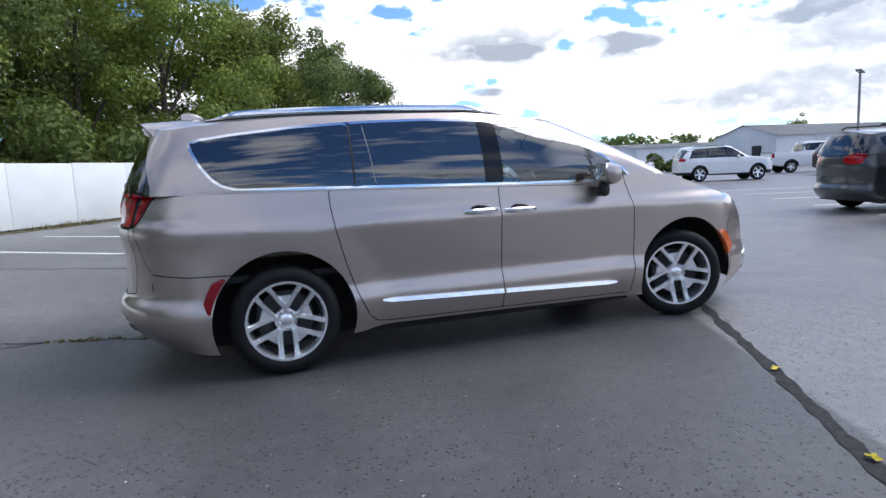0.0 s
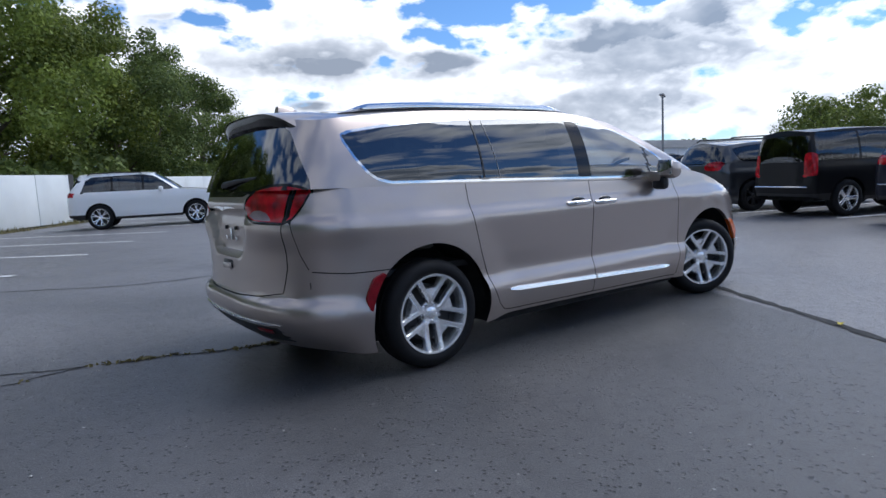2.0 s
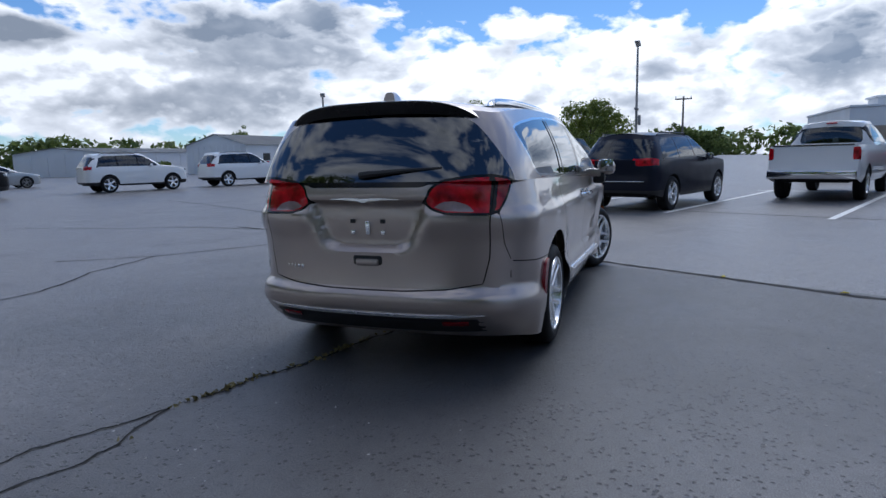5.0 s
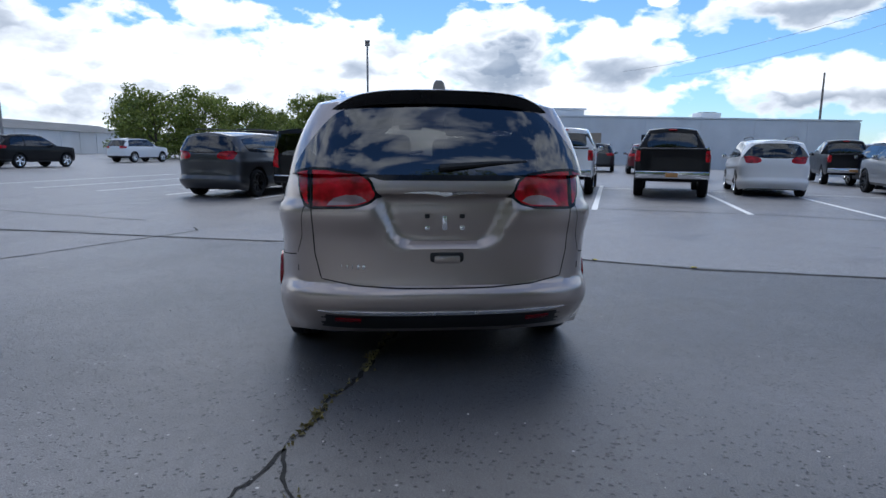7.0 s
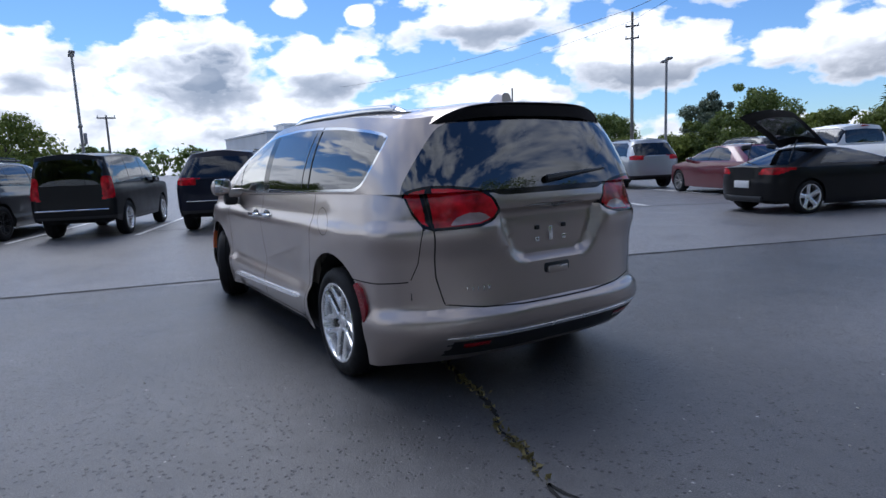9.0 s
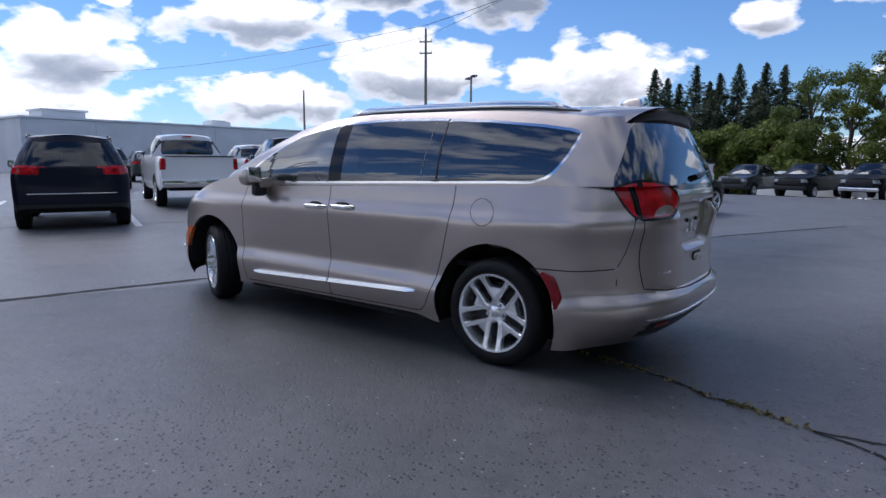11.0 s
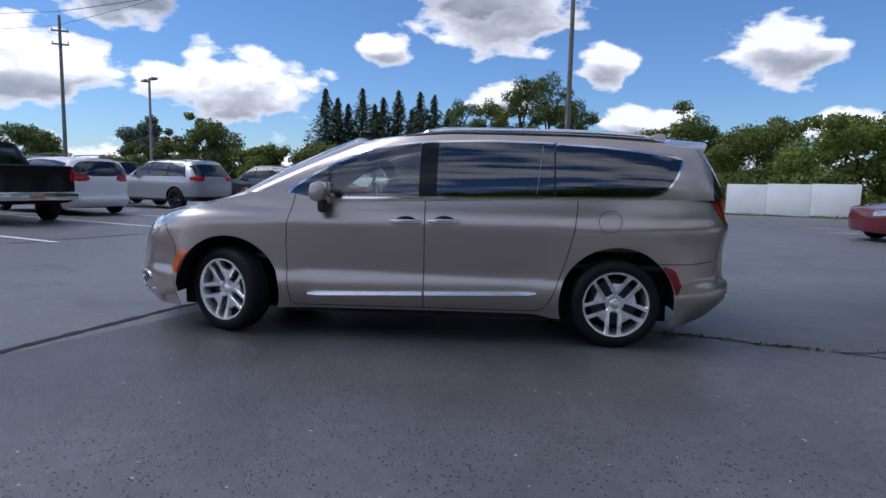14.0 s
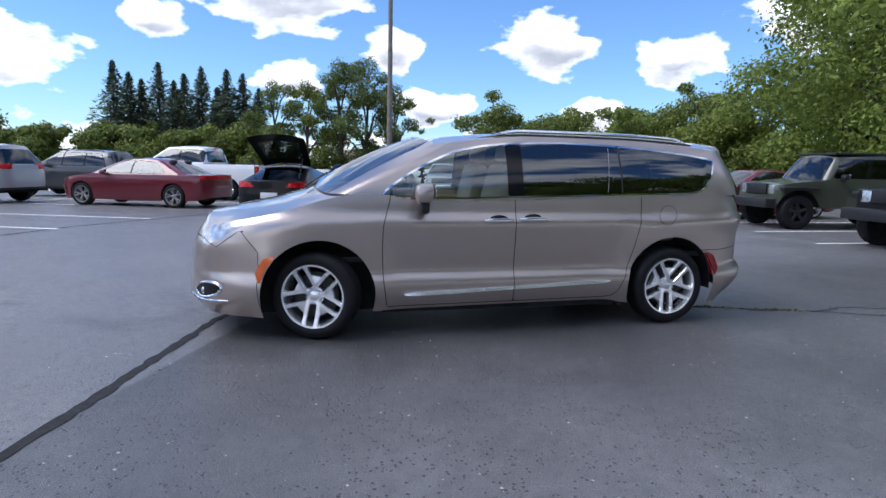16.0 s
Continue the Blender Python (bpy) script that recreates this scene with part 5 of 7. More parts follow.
    for s in (-1, 1):
        part("bumper_reflector", band(s * 0.55 - 0.075, s * 0.55 + 0.075, lambda y: ((0.326, 0.004), (0.330, 0.012), (0.352, 0.012), (0.356, 0.004)), 9), M_REFL, bump)
    # the tail's fittings sit on the tail
    tail = ("rear_wiper", "winged_badge", "gate_handle", "plate_stud", "plate_mark")
    for o in car.children_recursive:
        if o.name.split(".")[0] in tail:
            o.location.x += {"rear_wiper": 0.172, "winged_badge": 0.134, "gate_handle": 0.128}.get(o.name.split(".")[0], 0.112)
    # cabin
    for xs in (0.28, -0.65, -1.55):
        for y in (-0.41, 0.41):
            b = bmesh.new()
            seat(b, xs, y, 0.71, 0.5, 0.60)
            part("car_seat", b, M_SEAT, car, "beige leather seat")
    b = newbox(0.95, 1.55, -0.80, 0.80, 0.80, 1.06, 0.08)
    part("dashboard", b, M_DARKIN, car)
    b = bmesh.new()
    tube(b, [(0.86 + 0.06 * math.sin(a) * 0.4, 0.40 + 0.18 * math.cos(a), 1.02 + 0.18 * math.sin(a)) for a in [2 * math.pi * k / 24 for k in range(25)]], 0.014, 6)
    part("steering_wheel", b, M_DARKIN, car)
    for s in (-1, 1):
        part("door_lining", newbox(-1.0, 1.0, s * 0.86 - 0.02, s * 0.86 + 0.02, 0.5, 1.06, 0.01), M_SEAT, car)
    part("cabin_floor", newbox(-2.3, 1.5, -0.84, 0.84, 0.60, 0.64), M_DARKIN, car)
    part("interior_mirror", newbox(0.62, 0.66, -0.12, 0.12, 1.50, 1.56, 0.015), M_TRIM, car)
    for y in (-0.25, 0.35):
        part("wiper", tube(bmesh.new(), [(1.62, y, 1.165), (1.50, y - 0.3, 1.225), (1.40, y - 0.55, 1.27)], 0.009, 6), M_TRIM, car)
    return car


def preset(name, hw, wb, ro, fo, sill, belt, cowl, nose, height, x_a, x_head, x0, x1, roof_half, dlo, pillars, wheel, lamp, head, rear_glass, er=4.5, ef=3.0, lr=0.45, lf=0.6, clad=None, arch=0.06, lr1=0.3, tilt=0.03, extra=None):
    """Numbers of an ordinary vehicle from its main measures; heights in metres over the ground, x from the middle of the wheelbase."""
    xb, xn = -wb / 2 - ro, wb / 2 + fo
    r = wheel[0]
    c = dict(name=name, half=hw, x_back=xb, x_nose=xn, zref=0.65,
             xr=[(sill - 0.05, xb + 0.10), (sill + 0.12, xb + 0.02), (0.60, xb), (belt - 0.25, xb + 0.01), (belt + 0.05, xb + tilt)],
             xf=[(sill - 0.05, xn - 0.10), (sill + 0.12, xn - 0.02), (0.55, xn), (nose - 0.05, xn - 0.03), (nose + 0.12, xn - 0.12)],
             w=[(sill - 0.05, hw * 0.93), (sill + 0.1, hw * 0.97), (0.55, hw * 0.99), (belt - 0.22, hw), (belt - 0.08, hw * 0.985), (belt + 0.05, hw * 0.955)],
             ztop=[(xb, belt), (x_a - 0.3, belt - 0.02), (x_a, cowl), (x_a + 0.3, cowl - 0.02), ((x_a + xn) / 2, cowl * 0.55 + nose * 0.45), (xn - 0.35, nose + 0.03), (xn, nose - 0.03)],
             z0=[(xb, sill + 0.12), (xb + 0.5, sill + 0.02), (0, sill), (xn - 0.5, sill), (xn, sill + 0.04)],
             taper=[(xb, 0.95), (xb + 0.8, 0.985), (0, 1.0), (xn - 0.9, 0.985), (xn, 0.94)],
             lr=lr, er=er, lf=lf, ef=ef, x_a=x_a, hood_crown=0.05,
             gh=dict(x0=x0, lr0=min(lr, 0.4), x_cowl=x_a + 0.22, x1=x1, lr1=lr1, x_head_s=x_head, x_head=x_head + 0.14, er=er, ef=3.4,
                     half=[(x1, roof_half * 0.96), (0, roof_half), (x_head + 0.2, roof_half * 0.95)],
                     zr=[(x1, height - 0.11), ((x1 + x_head) / 2, height - 0.05), (x_head + 0.15, height - 0.10)],
                     zc=[(x1, height - 0.04), ((x1 + x_head) / 2, height), (x_head + 0.15, height - 0.04)], edge_crown=0.05, bulge=(0.025, 0.02, 0.03)),
             arches=[(-wb / 2, r, r + arch), (wb / 2, r, r + arch)], axles=(-wb / 2, wb / 2), wheel=wheel, mirror=(x_a - 0.42, hw - 0.01, belt - 0.02),
             under=sill + 0.02, under_top=belt - 0.15, res=(12, 34, 10, 14, 8, 5))
    full = side_poly(dlo)
    edges = [-9] + list(pillars) + [9]
    c["low"] = [("tail_light", rear_poly(lamp, xb, xb + 0.9, 0.005)), ("headlight", front_poly(head, xn - 0.03, xn - 1.2, 0.005))]
    if clad:
        c["low"].append(("cladding", lambda p: p.z - clad - (0.0 if abs(p.x) < wb / 2 else 0.10)))
    c["gaps"] = []
    c["ghr"] = [("tail_light", rear_poly(lamp, xb, xb + 0.9, 0.005))]
    for i in range(len(edges) - 1):
        c["ghr"].append((f"side_window:{i}", lambda p, a=edges[i], b=edges[i + 1]: max(full(p), a + 0.03 - p.x, p.x - b + 0.03)))
    c["ghr"].append(("window_surround", lambda p: full(p) - 0.012))
    c["ghr"].append(("rear_window", rear_poly(rear_glass, xb, max(x0, x1) + 0.5, 0.02, fold=False)))
    ws = poly_sdf([(-0.2, cowl - 0.2), (hw * 0.86, cowl - 0.2), (hw * 0.84, cowl + 0.06), (roof_half * 0.93, height - 0.16), (roof_half * 0.8, height - 0.10), (-0.2, height - 0.07)])
    c["ghr"].append(("windscreen", lambda p: max(ws(abs(p.y), p.z), x_head + 0.02 - p.x)))
    if extra:
        c.update(extra)
    return c


W_SUV = (0.38, 0.255, 0.25, "five", M_SILVER)
W_SUVD = (0.38, 0.26, 0.25, "twin", M_SILVER)
W_DARK = (0.38, 0.25, 0.25, "seven", M_DALLOY)
W_TRUCK = (0.41, 0.25, 0.27, "five", M_SILVER)
W_SEDAN = (0.35, 0.25, 0.24, "v10", M_POLE)

SUV = preset("suv", 0.965, 2.92, 0.98, 0.90, 0.30, 1.13, 1.16, 1.03, 1.76, 0.82, 0.06, -2.38, -2.04, 0.66,
             [(-1.94, 1.17), (-1.80, 1.50), (-1.62, 1.60), (-0.10, 1.645), (0.22, 1.575), (0.50, 1.40), (0.80, 1.16)], (-1.05, -0.12), W_SUV,
             [(0.52, 1.01), (0.52, 1.15), (0.90, 1.17), (1.22, 1.14), (1.12, 1.04), (0.90, 1.02)], [(0.50, 0.88), (0.50, 0.99), (1.0, 1.00), (1.16, 0.95), (0.95, 0.88)],
             [(-0.3, 1.18), (0.74, 1.18), (0.70, 1.48), (0.60, 1.56), (-0.3, 1.58)], clad=0.38,
             extra=dict(cab=(-1.9, 0.75, 0.8, 0.75, 1.62), rows=(0.05, -0.85), rails=[(-1.75, -0.15, 0.66, 1.72)]))
BOXY = preset("boxy_suv", 0.96, 2.88, 0.92, 0.90, 0.32, 1.15, 1.17, 1.06, 1.86, 0.92, 0.38, -2.34, -2.28, 0.76,
              [(-2.20, 1.19), (-2.18, 1.68), (-2.1, 1.74), (0.28, 1.74), (0.45, 1.66), (0.92, 1.18)], (-1.12, -0.06), W_SUV,
              [(0.70, 0.86), (0.70, 1.32), (0.90, 1.34), (1.06, 1.30), (1.06, 0.88)], [(0.52, 0.86), (0.52, 1.03), (1.02, 1.04), (1.05, 0.88)],
              [(-0.3, 1.18), (0.72, 1.18), (0.70, 1.66), (-0.3, 1.70)], er=7.0, ef=4.2, lr=0.3, lf=0.45, lr1=0.22, tilt=0.01, clad=0.40,
              extra=dict(cab=(-1.9, 0.9, 0.8, 0.8, 1.72), rows=(0.2, -0.75)))
PICKUP = preset("pickup_truck", 1.03, 3.57, 1.20, 0.98, 0.44, 1.36, 1.38, 1.20, 2.03, 1.30, 0.62, -0.92, -0.80, 0.70,
                [(-0.86, 1.43), (-0.82, 1.80), (-0.70, 1.88), (0.45, 1.89), (0.72, 1.82), (1.28, 1.42)], (0.10,), W_TRUCK,
                [(0.86, 1.02), (0.86, 1.30), (0.96, 1.31), (1.12, 1.30), (1.12, 1.02)], [(0.55, 0.94), (0.55, 1.10), (1.0, 1.12), (1.08, 0.96)],
                [(-0.3, 1.44), (0.70, 1.44), (0.66, 1.80), (-0.3, 1.85)], er=9.0, ef=4.0, lr=0.22, lf=0.45, lr1=0.25, tilt=0.0, arch=0.08,
                extra=dict(bed=(-2.98, -0.95, 1.02), cab=(-0.8, 1.2, 0.8, 0.95, 1.82), rows=(0.55, -0.35), x_cab=-0.92, under_top=1.0, mirror=(0.95, 1.0, 1.30),
                           boxes=[("step_bumper", (-3.12, -2.96, -0.95, 0.95, 0.56, 0.76), M_CHROME), ("tailgate_cap", (-3.005, -2.93, -0.86, 0.86, 1.345, 1.385), M_TRIM), ("high_brake_light", (-0.90, -0.84, -0.13, 0.13, 1.92, 1.96), M_TRED)]))
SEDAN = preset("sedan", 0.94, 3.05, 1.05, 0.94, 0.20, 0.98, 0.98, 0.80, 1.47, 1.05, 0.20, -1.95, -1.10, 0.58,
               [(-1.25, 1.01), (-1.05, 1.22), (-0.75, 1.33), (-0.2, 1.38), (0.12, 1.36), (0.40, 1.28), (0.92, 1.00)], (-0.15,), W_SEDAN,
               [(-0.2, 0.86), (-0.2, 0.97), (0.84, 0.97), (1.02, 0.95), (1.02, 0.88)], [(0.50, 0.64), (0.50, 0.74), (1.0, 0.78), (1.10, 0.74), (0.9, 0.66)],
               [(-0.3, 1.03), (0.62, 1.03), (0.50, 1.33), (-0.3, 1.37)], er=3.6, ef=2.8, lr=0.5, lf=0.7, arch=0.04,
               extra=dict(cab=(-1.0, 0.8, 0.8, 0.50, 1.36), rows=(0.1, -0.8)))
COUPE = preset("coupe", 0.92, 2.55, 0.80, 0.92, 0.18, 0.92, 0.92, 0.70, 1.31, 0.85, -0.10, -1.75, -0.95, 0.55,
               [(-1.0, 0.97), (-0.7, 1.15), (-0.35, 1.22), (0.0, 1.20), (0.70, 0.94)], (), (0.33, 0.245, 0.25, "five", M_SILVER),
               [(0.48, 0.80), (0.46, 0.88), (0.86, 0.93), (1.35, 0.90), (0.9, 0.78)], [(0.50, 0.60), (0.5, 0.68), (1.0, 0.76), (1.1, 0.72)],
               [(-0.3, 0.97), (0.62, 0.97), (0.48, 1.20), (-0.3, 1.24)], er=3.2, ef=2.6, lr=0.55, lf=0.8, arch=0.035,
               extra=dict(cab=(-0.8, 0.6, 0.8, 0.42, 1.22), rows=(-0.2,)))
VAN_FAR = dict(VAN, name="parked_minivan", res=(16, 40, 12, 18, 9, 6), wheel=(0.365, 0.242, 0.235, "twin", M_DALLOY), under=0.22, under_top=0.9, cab=(-2.0, 0.9, 0.8, 0.75, 1.62), rows=(0.28, -0.65), rails=[(-1.95, 0.10, 0.60, 1.75)],
               low=[("tail_light", rear_poly(LAMP, -2.515, -1.95, 0.012)), ("black_panel", rear_poly(REAR_BLACK, -2.515, -1.95)), ("headlight", front_poly(HEADL, 2.36, 1.8, 0.008))], gaps=[], gh_gaps=[],
               ghr=[("tail_light", rear_poly(LAMP, -2.515, -1.95, 0.012))] + [(f"side_window:{i}", lambda p, a=a, b=b: max(poly_sdf(DLO)(p.x, p.z) + 0.012, a - p.x, p.x - b)) for i, (a, b) in enumerate(((-9, -1.05), (-1.03, -0.10), (0.0, 9)))] + [("window_surround", side_poly(DLO)), ("rear_window", rear_poly(REAR_BLACK, -2.515, -1.95)), ("windscreen", lambda p: max(poly_sdf([(-0.2, 1.0), (0.86, 1.0), (0.80, 1.17), (0.60, 1.575), (0.50, 1.64), (-0.2, 1.67)])(abs(p.y), p.z), 0.35 - p.x))])
JEEP = preset("off_roader", 0.94, 3.0, 0.75, 0.55, 0.52, 1.22, 1.22, 1.10, 1.87, 0.72, 0.42, -2.18, -2.14, 0.74,
              [(-2.05, 1.27), (-2.05, 1.72), (0.42, 1.72), (0.66, 1.27)], (-1.15, -0.30), (0.42, 0.235, 0.28, "five", M_DALLOY),
              [(0.75, 0.90), (0.75, 1.15), (0.95, 1.15), (0.95, 0.90)], [(0.48, 0.86), (0.48, 1.08), (0.70, 1.08), (0.70, 0.86)],
              [(-0.3, 1.28), (0.66, 1.28), (0.66, 1.70), (-0.3, 1.70)], er=12.0, ef=9.0, lr=0.12, lf=0.2, lr1=0.15, tilt=0.0, arch=0.12,
              extra=dict(cab=(-1.9, 0.5, 0.8, 0.9, 1.75), rows=(0.0, -0.95), mirror_mat=M_TRIM, mirror=(0.45, 0.93, 1.22),
                         boxes=[("front_bumper", (2.05, 2.32, -0.86, 0.86, 0.52, 0.74), M_TRIM), ("rear_bumper", (-2.42, -2.22, -0.84, 0.84, 0.52, 0.72), M_TRIM), ("grille", (2.03, 2.075, -0.44, 0.44, 0.84, 1.10), M_TRIM),
                                ("fender_flare", (1.05, 1.98, -1.02, -0.80, 0.96, 1.04), M_TRIM), ("fender_flare", (1.05, 1.98, 0.80, 1.02, 0.96, 1.04), M_TRIM), ("soft_top", (-2.12, 0.55, -0.72, 0.72, 1.83, 1.89), M_TRIM)]))

# ---------------------------------------------------------------- plants


def leaf_cloud(blobs, count, size, rng, flat=0.0):
    """Leaf clumps scattered through round masses: (x, y, z, rx, ry, rz) each."""
    vol = [b[3] * b[4] * b[5] for b in blobs]
    prob = np.array(vol) ** 0.67
    prob /= prob.sum()
    pick = rng.choice(len(blobs), size=count, p=prob)
    B = np.array(blobs)[pick]
    d = rng.normal(size=(count, 3))
    d /= np.linalg.norm(d, axis=1)[:, None]
    rad = rng.uniform(0.25, 1.0, count) ** 0.45
    rad *= 1 + 0.12 * rng.normal(size=count)
    P = B[:, :3] + d * B[:, 3:] * rad[:, None]
    n = d + 0.6 * rng.normal(size=(count, 3)) + np.array([0, 0, 0.35])
    n /= np.linalg.norm(n, axis=1)[:, None]
    a = rng.normal(size=(count, 3))
    u = np.cross(n, a)
    u /= np.linalg.norm(u, axis=1)[:, None]
    v = np.cross(n, u)
    s = size * rng.uniform(0.6, 1.4, count)[:, None]
    V = np.stack([P - u * s, P + v * s * 0.55 - n * s * 0.15, P + u * s * 1.0 - n * s * 0.3, P - v * s * 0.55 - n * s * 0.1], 1).reshape(-1, 3)
    F = np.arange(count * 4).reshape(-1, 4)
    return V, F


def np_mesh(name, V, F, material, parent=None):
    me = bpy.data.meshes.new(name)
    me.from_pydata(V.tolist(), [], F.tolist())
    me.materials.append(material)
    ob = new(name, me)
    if parent is not None:
        ob.parent = parent
    return ob


def tree(x, y, h, spread, leaf, seed, leaves=5000, size=0.17, label="tall leafy broadleaf tree beside the lot", low=0.18, name="tree", bare=0.0, group="trees"):
    rng = np.random.default_rng(seed)
    t = thing(name, pose(x, y, ground_z(x, y) - 0.05, 0, 0, float(rng.uniform(0, 360))), label, "tree", group)
    b = bmesh.new()
    top = h * 0.72
    bend = rng.normal(size=2) * 0.03 * h
    stem = [(bend[0] * (k / 6) ** 2, bend[1] * (k / 6) ** 2, top * k / 6) for k in range(7)]
    r0 = 0.022 * h + 0.03
    tube(b, stem, r0, 9, [r0 * (1.25 if k == 0 else 1 - 0.8 * k / 6) for k in range(7)])
    blobs = []
    nb = 13
    for i in range(nb):
        f = low + (0.93 - low) * (i + 0.5) / nb
        a = i * 2.4 + rng.uniform(-0.5, 0.5)
        reach = spread * (0.35 + 0.75 * math.sin(math.pi * min(1.0, 0.22 + 0.78 * (f - low) / (1 - low)))) * rng.uniform(0.55, 1.0)
        z = h * f
        k = min(5, int(6 * min(0.95, z * 0.72 / top)))
        p0 = Vector(stem[k])
        p1 = Vector((p0.x + reach * math.cos(a), p0.y + reach * math.sin(a), z))
        mid = p0.lerp(p1, 0.5) + Vector((0, 0, 0.06 * h))
        tube(b, [p0, mid, p1], 0.05, 6, [r0 * 0.42 * (1 - 0.4 * f), r0 * 0.26, r0 * 0.08])
        br = spread * rng.uniform(0.30, 0.52)
        blobs.append((p1.x, p1.y, p1.z, br * 1.1, br * 1.1, br * rng.uniform(0.65, 0.9)))
        for _ in range(2):
            o = rng.normal(size=3) * br * 0.85
            q = br * rng.uniform(0.35, 0.6)
            blobs.append((p1.x + o[0], p1.y + o[1], p1.z + o[2] * 0.7, q, q, q * 0.75))
    blobs.append((stem[-1][0], stem[-1][1], h * 0.90, spread * 0.36, spread * 0.36, h * 0.10))
    part("trunk", b, M_BARK, t)
    V, F = leaf_cloud(blobs, leaves, size, rng)
    np_mesh("crown", V, F, leaf, t)
    return t


def fir(x, y, h, seed, leaves=3800):
    rng = np.random.default_rng(seed)
    t = thing("fir_tree", pose(x, y, ground_z(x, y), 0, 0, float(rng.uniform(0, 360))), "dark narrow conifer in a far row", "tree", "far conifers")
    b = bmesh.new()
    tube(b, [(0, 0, 0), (0, 0, h * 0.5), (0, 0, h * 0.99)], 0.1, 7, [0.02 * h, 0.012 * h, 0.01])
    part("trunk", b, M_BARK, t)
    n = leaves
    zf = 0.06 + 0.93 * rng.uniform(0, 1, n) ** 1.25
    lay = (zf * 24).astype(int)
    br = (1 - zf) * h * 0.42 + 0.07
    arm = rng.integers(0, 7, n)
    ang = arm * 2 * math.pi / 7 + lay * 1.9 + rng.normal(0, 0.20, n)
    rr = br * rng.uniform(0.05, 1.0, n) ** 0.6 * (0.70 + 0.42 * np.sin(lay * 1.7 + arm * 2.3))
    P = np.stack([rr * np.cos(ang), rr * np.sin(ang), h * zf - rr * 0.22 + rng.normal(0, 0.05, n)], 1)
    u = np.stack([np.cos(ang), np.sin(ang), 0.12 + rng.normal(0, 0.25, n)], 1)
    v = np.stack([-np.sin(ang), np.cos(ang), rng.normal(0, 0.5, n)], 1)
    s = (0.31 * rng.uniform(0.6, 1.3, n) * (0.30 + 0.70 * np.sqrt(1 - zf)))[:, None]
    V = np.stack([P - u * s * 0.7, P + v * s * 0.32, P + u * s, P - v * s * 0.32], 1).reshape(-1, 3)
    np_mesh("needles", V, np.arange(n * 4).reshape(-1, 4), M_LEAF_D, t)
    return t


def shrub_bank(name, pts, h, depth, leaf, seed, leaves, size, label):
    """A row of bushes grown together, along points."""
    rng = np.random.default_rng(seed)
    blobs = []
    for (ax, ay), (bx, by) in zip(pts, pts[1:]):
        n = max(2, int(math.hypot(bx - ax, by - ay) / (depth * 0.6)))
        for k in range(n):
            f = (k + rng.uniform(0, 1)) / n
            hh = h * rng.uniform(0.55, 1.1)
            x, y = ax + (bx - ax) * f + rng.normal() * depth * 0.3, ay + (by - ay) * f + rng.normal() * depth * 0.3
            g = ground_z(x, y)
            blobs.append((x, y, g + hh * 0.42, depth * rng.uniform(0.5, 0.9), depth * rng.uniform(0.5, 0.9), hh * 0.55))
            blobs.append((x + rng.normal() * depth * 0.4, y + rng.normal() * depth * 0.4, g + hh * 0.8, depth * 0.35, depth * 0.35, hh * 0.22))
    V, F = leaf_cloud(blobs, leaves, size, rng)
    ob = np_mesh(name, V, F, leaf)
    return tagged(ob, label, "shrubs", kind="stuff")

# ---------------------------------------------------------------- ground and setting


def sheet(xs, ys):
    V = [(x, y, ground_z(x, y)) for y in ys for x in xs]
    n = len(xs)
    F = [(j * n + i, j * n + i + 1, (j + 1) * n + i + 1, (j + 1) * n + i) for j in range(len(ys) - 1) for i in range(n - 1)]
    return V, F


span = [math.sinh(k / 10) * 9 for k in range(-50, 51)]
V, F = sheet(span, span)
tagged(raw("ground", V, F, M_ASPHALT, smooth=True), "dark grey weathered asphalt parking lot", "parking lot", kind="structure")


def ribbon(name, pts, width, material, label, category, seed=0, wob=0.02, lift=0.004, taper=False, kind="structure", step=0.08):
    """A thin strip laid on the ground along points, its edges uneven."""
    rng = random.Random(seed)
    path = []
    for (ax, ay), (bx, by) in zip(pts, pts[1:]):
        d = math.hypot(bx - ax, by - ay)
        n = max(1, int(d / step))
        for k in range(n):
            path.append((ax + (bx - ax) * k / n, ay + (by - ay) * k / n))
    path.append(pts[-1])
    ox = oy = 0.0
    V, F = [], []
    for i, (x, y) in enumerate(path):
        a, b = path[max(0, i - 1)], path[min(len(path) - 1, i + 1)]
        dx, dy = b[0] - a[0], b[1] - a[1]
        d = math.hypot(dx, dy) or 1
        ox, oy = 0.8 * ox + rng.uniform(-wob, wob), 0.8 * oy + rng.uniform(-wob, wob)
        w = width / 2 * rng.uniform(0.65, 1.35) if wob else width / 2
        if taper:
            w *= max(0.15, min(1.0, 6.0 * min(i, len(path) - 1 - i) / len(path)))
        px, py = x + ox, y + oy
        for s in (-1, 1):
            qx, qy = px - s * dy / d * w, py + s * dx / d * w
            V.append((qx, qy, ground_z(qx, qy) + lift))
        if i:
            F.append((2 * i - 2, 2 * i - 1, 2 * i + 1, 2 * i))
    return tagged(raw(name, V, F, material), label, category, kind=kind)


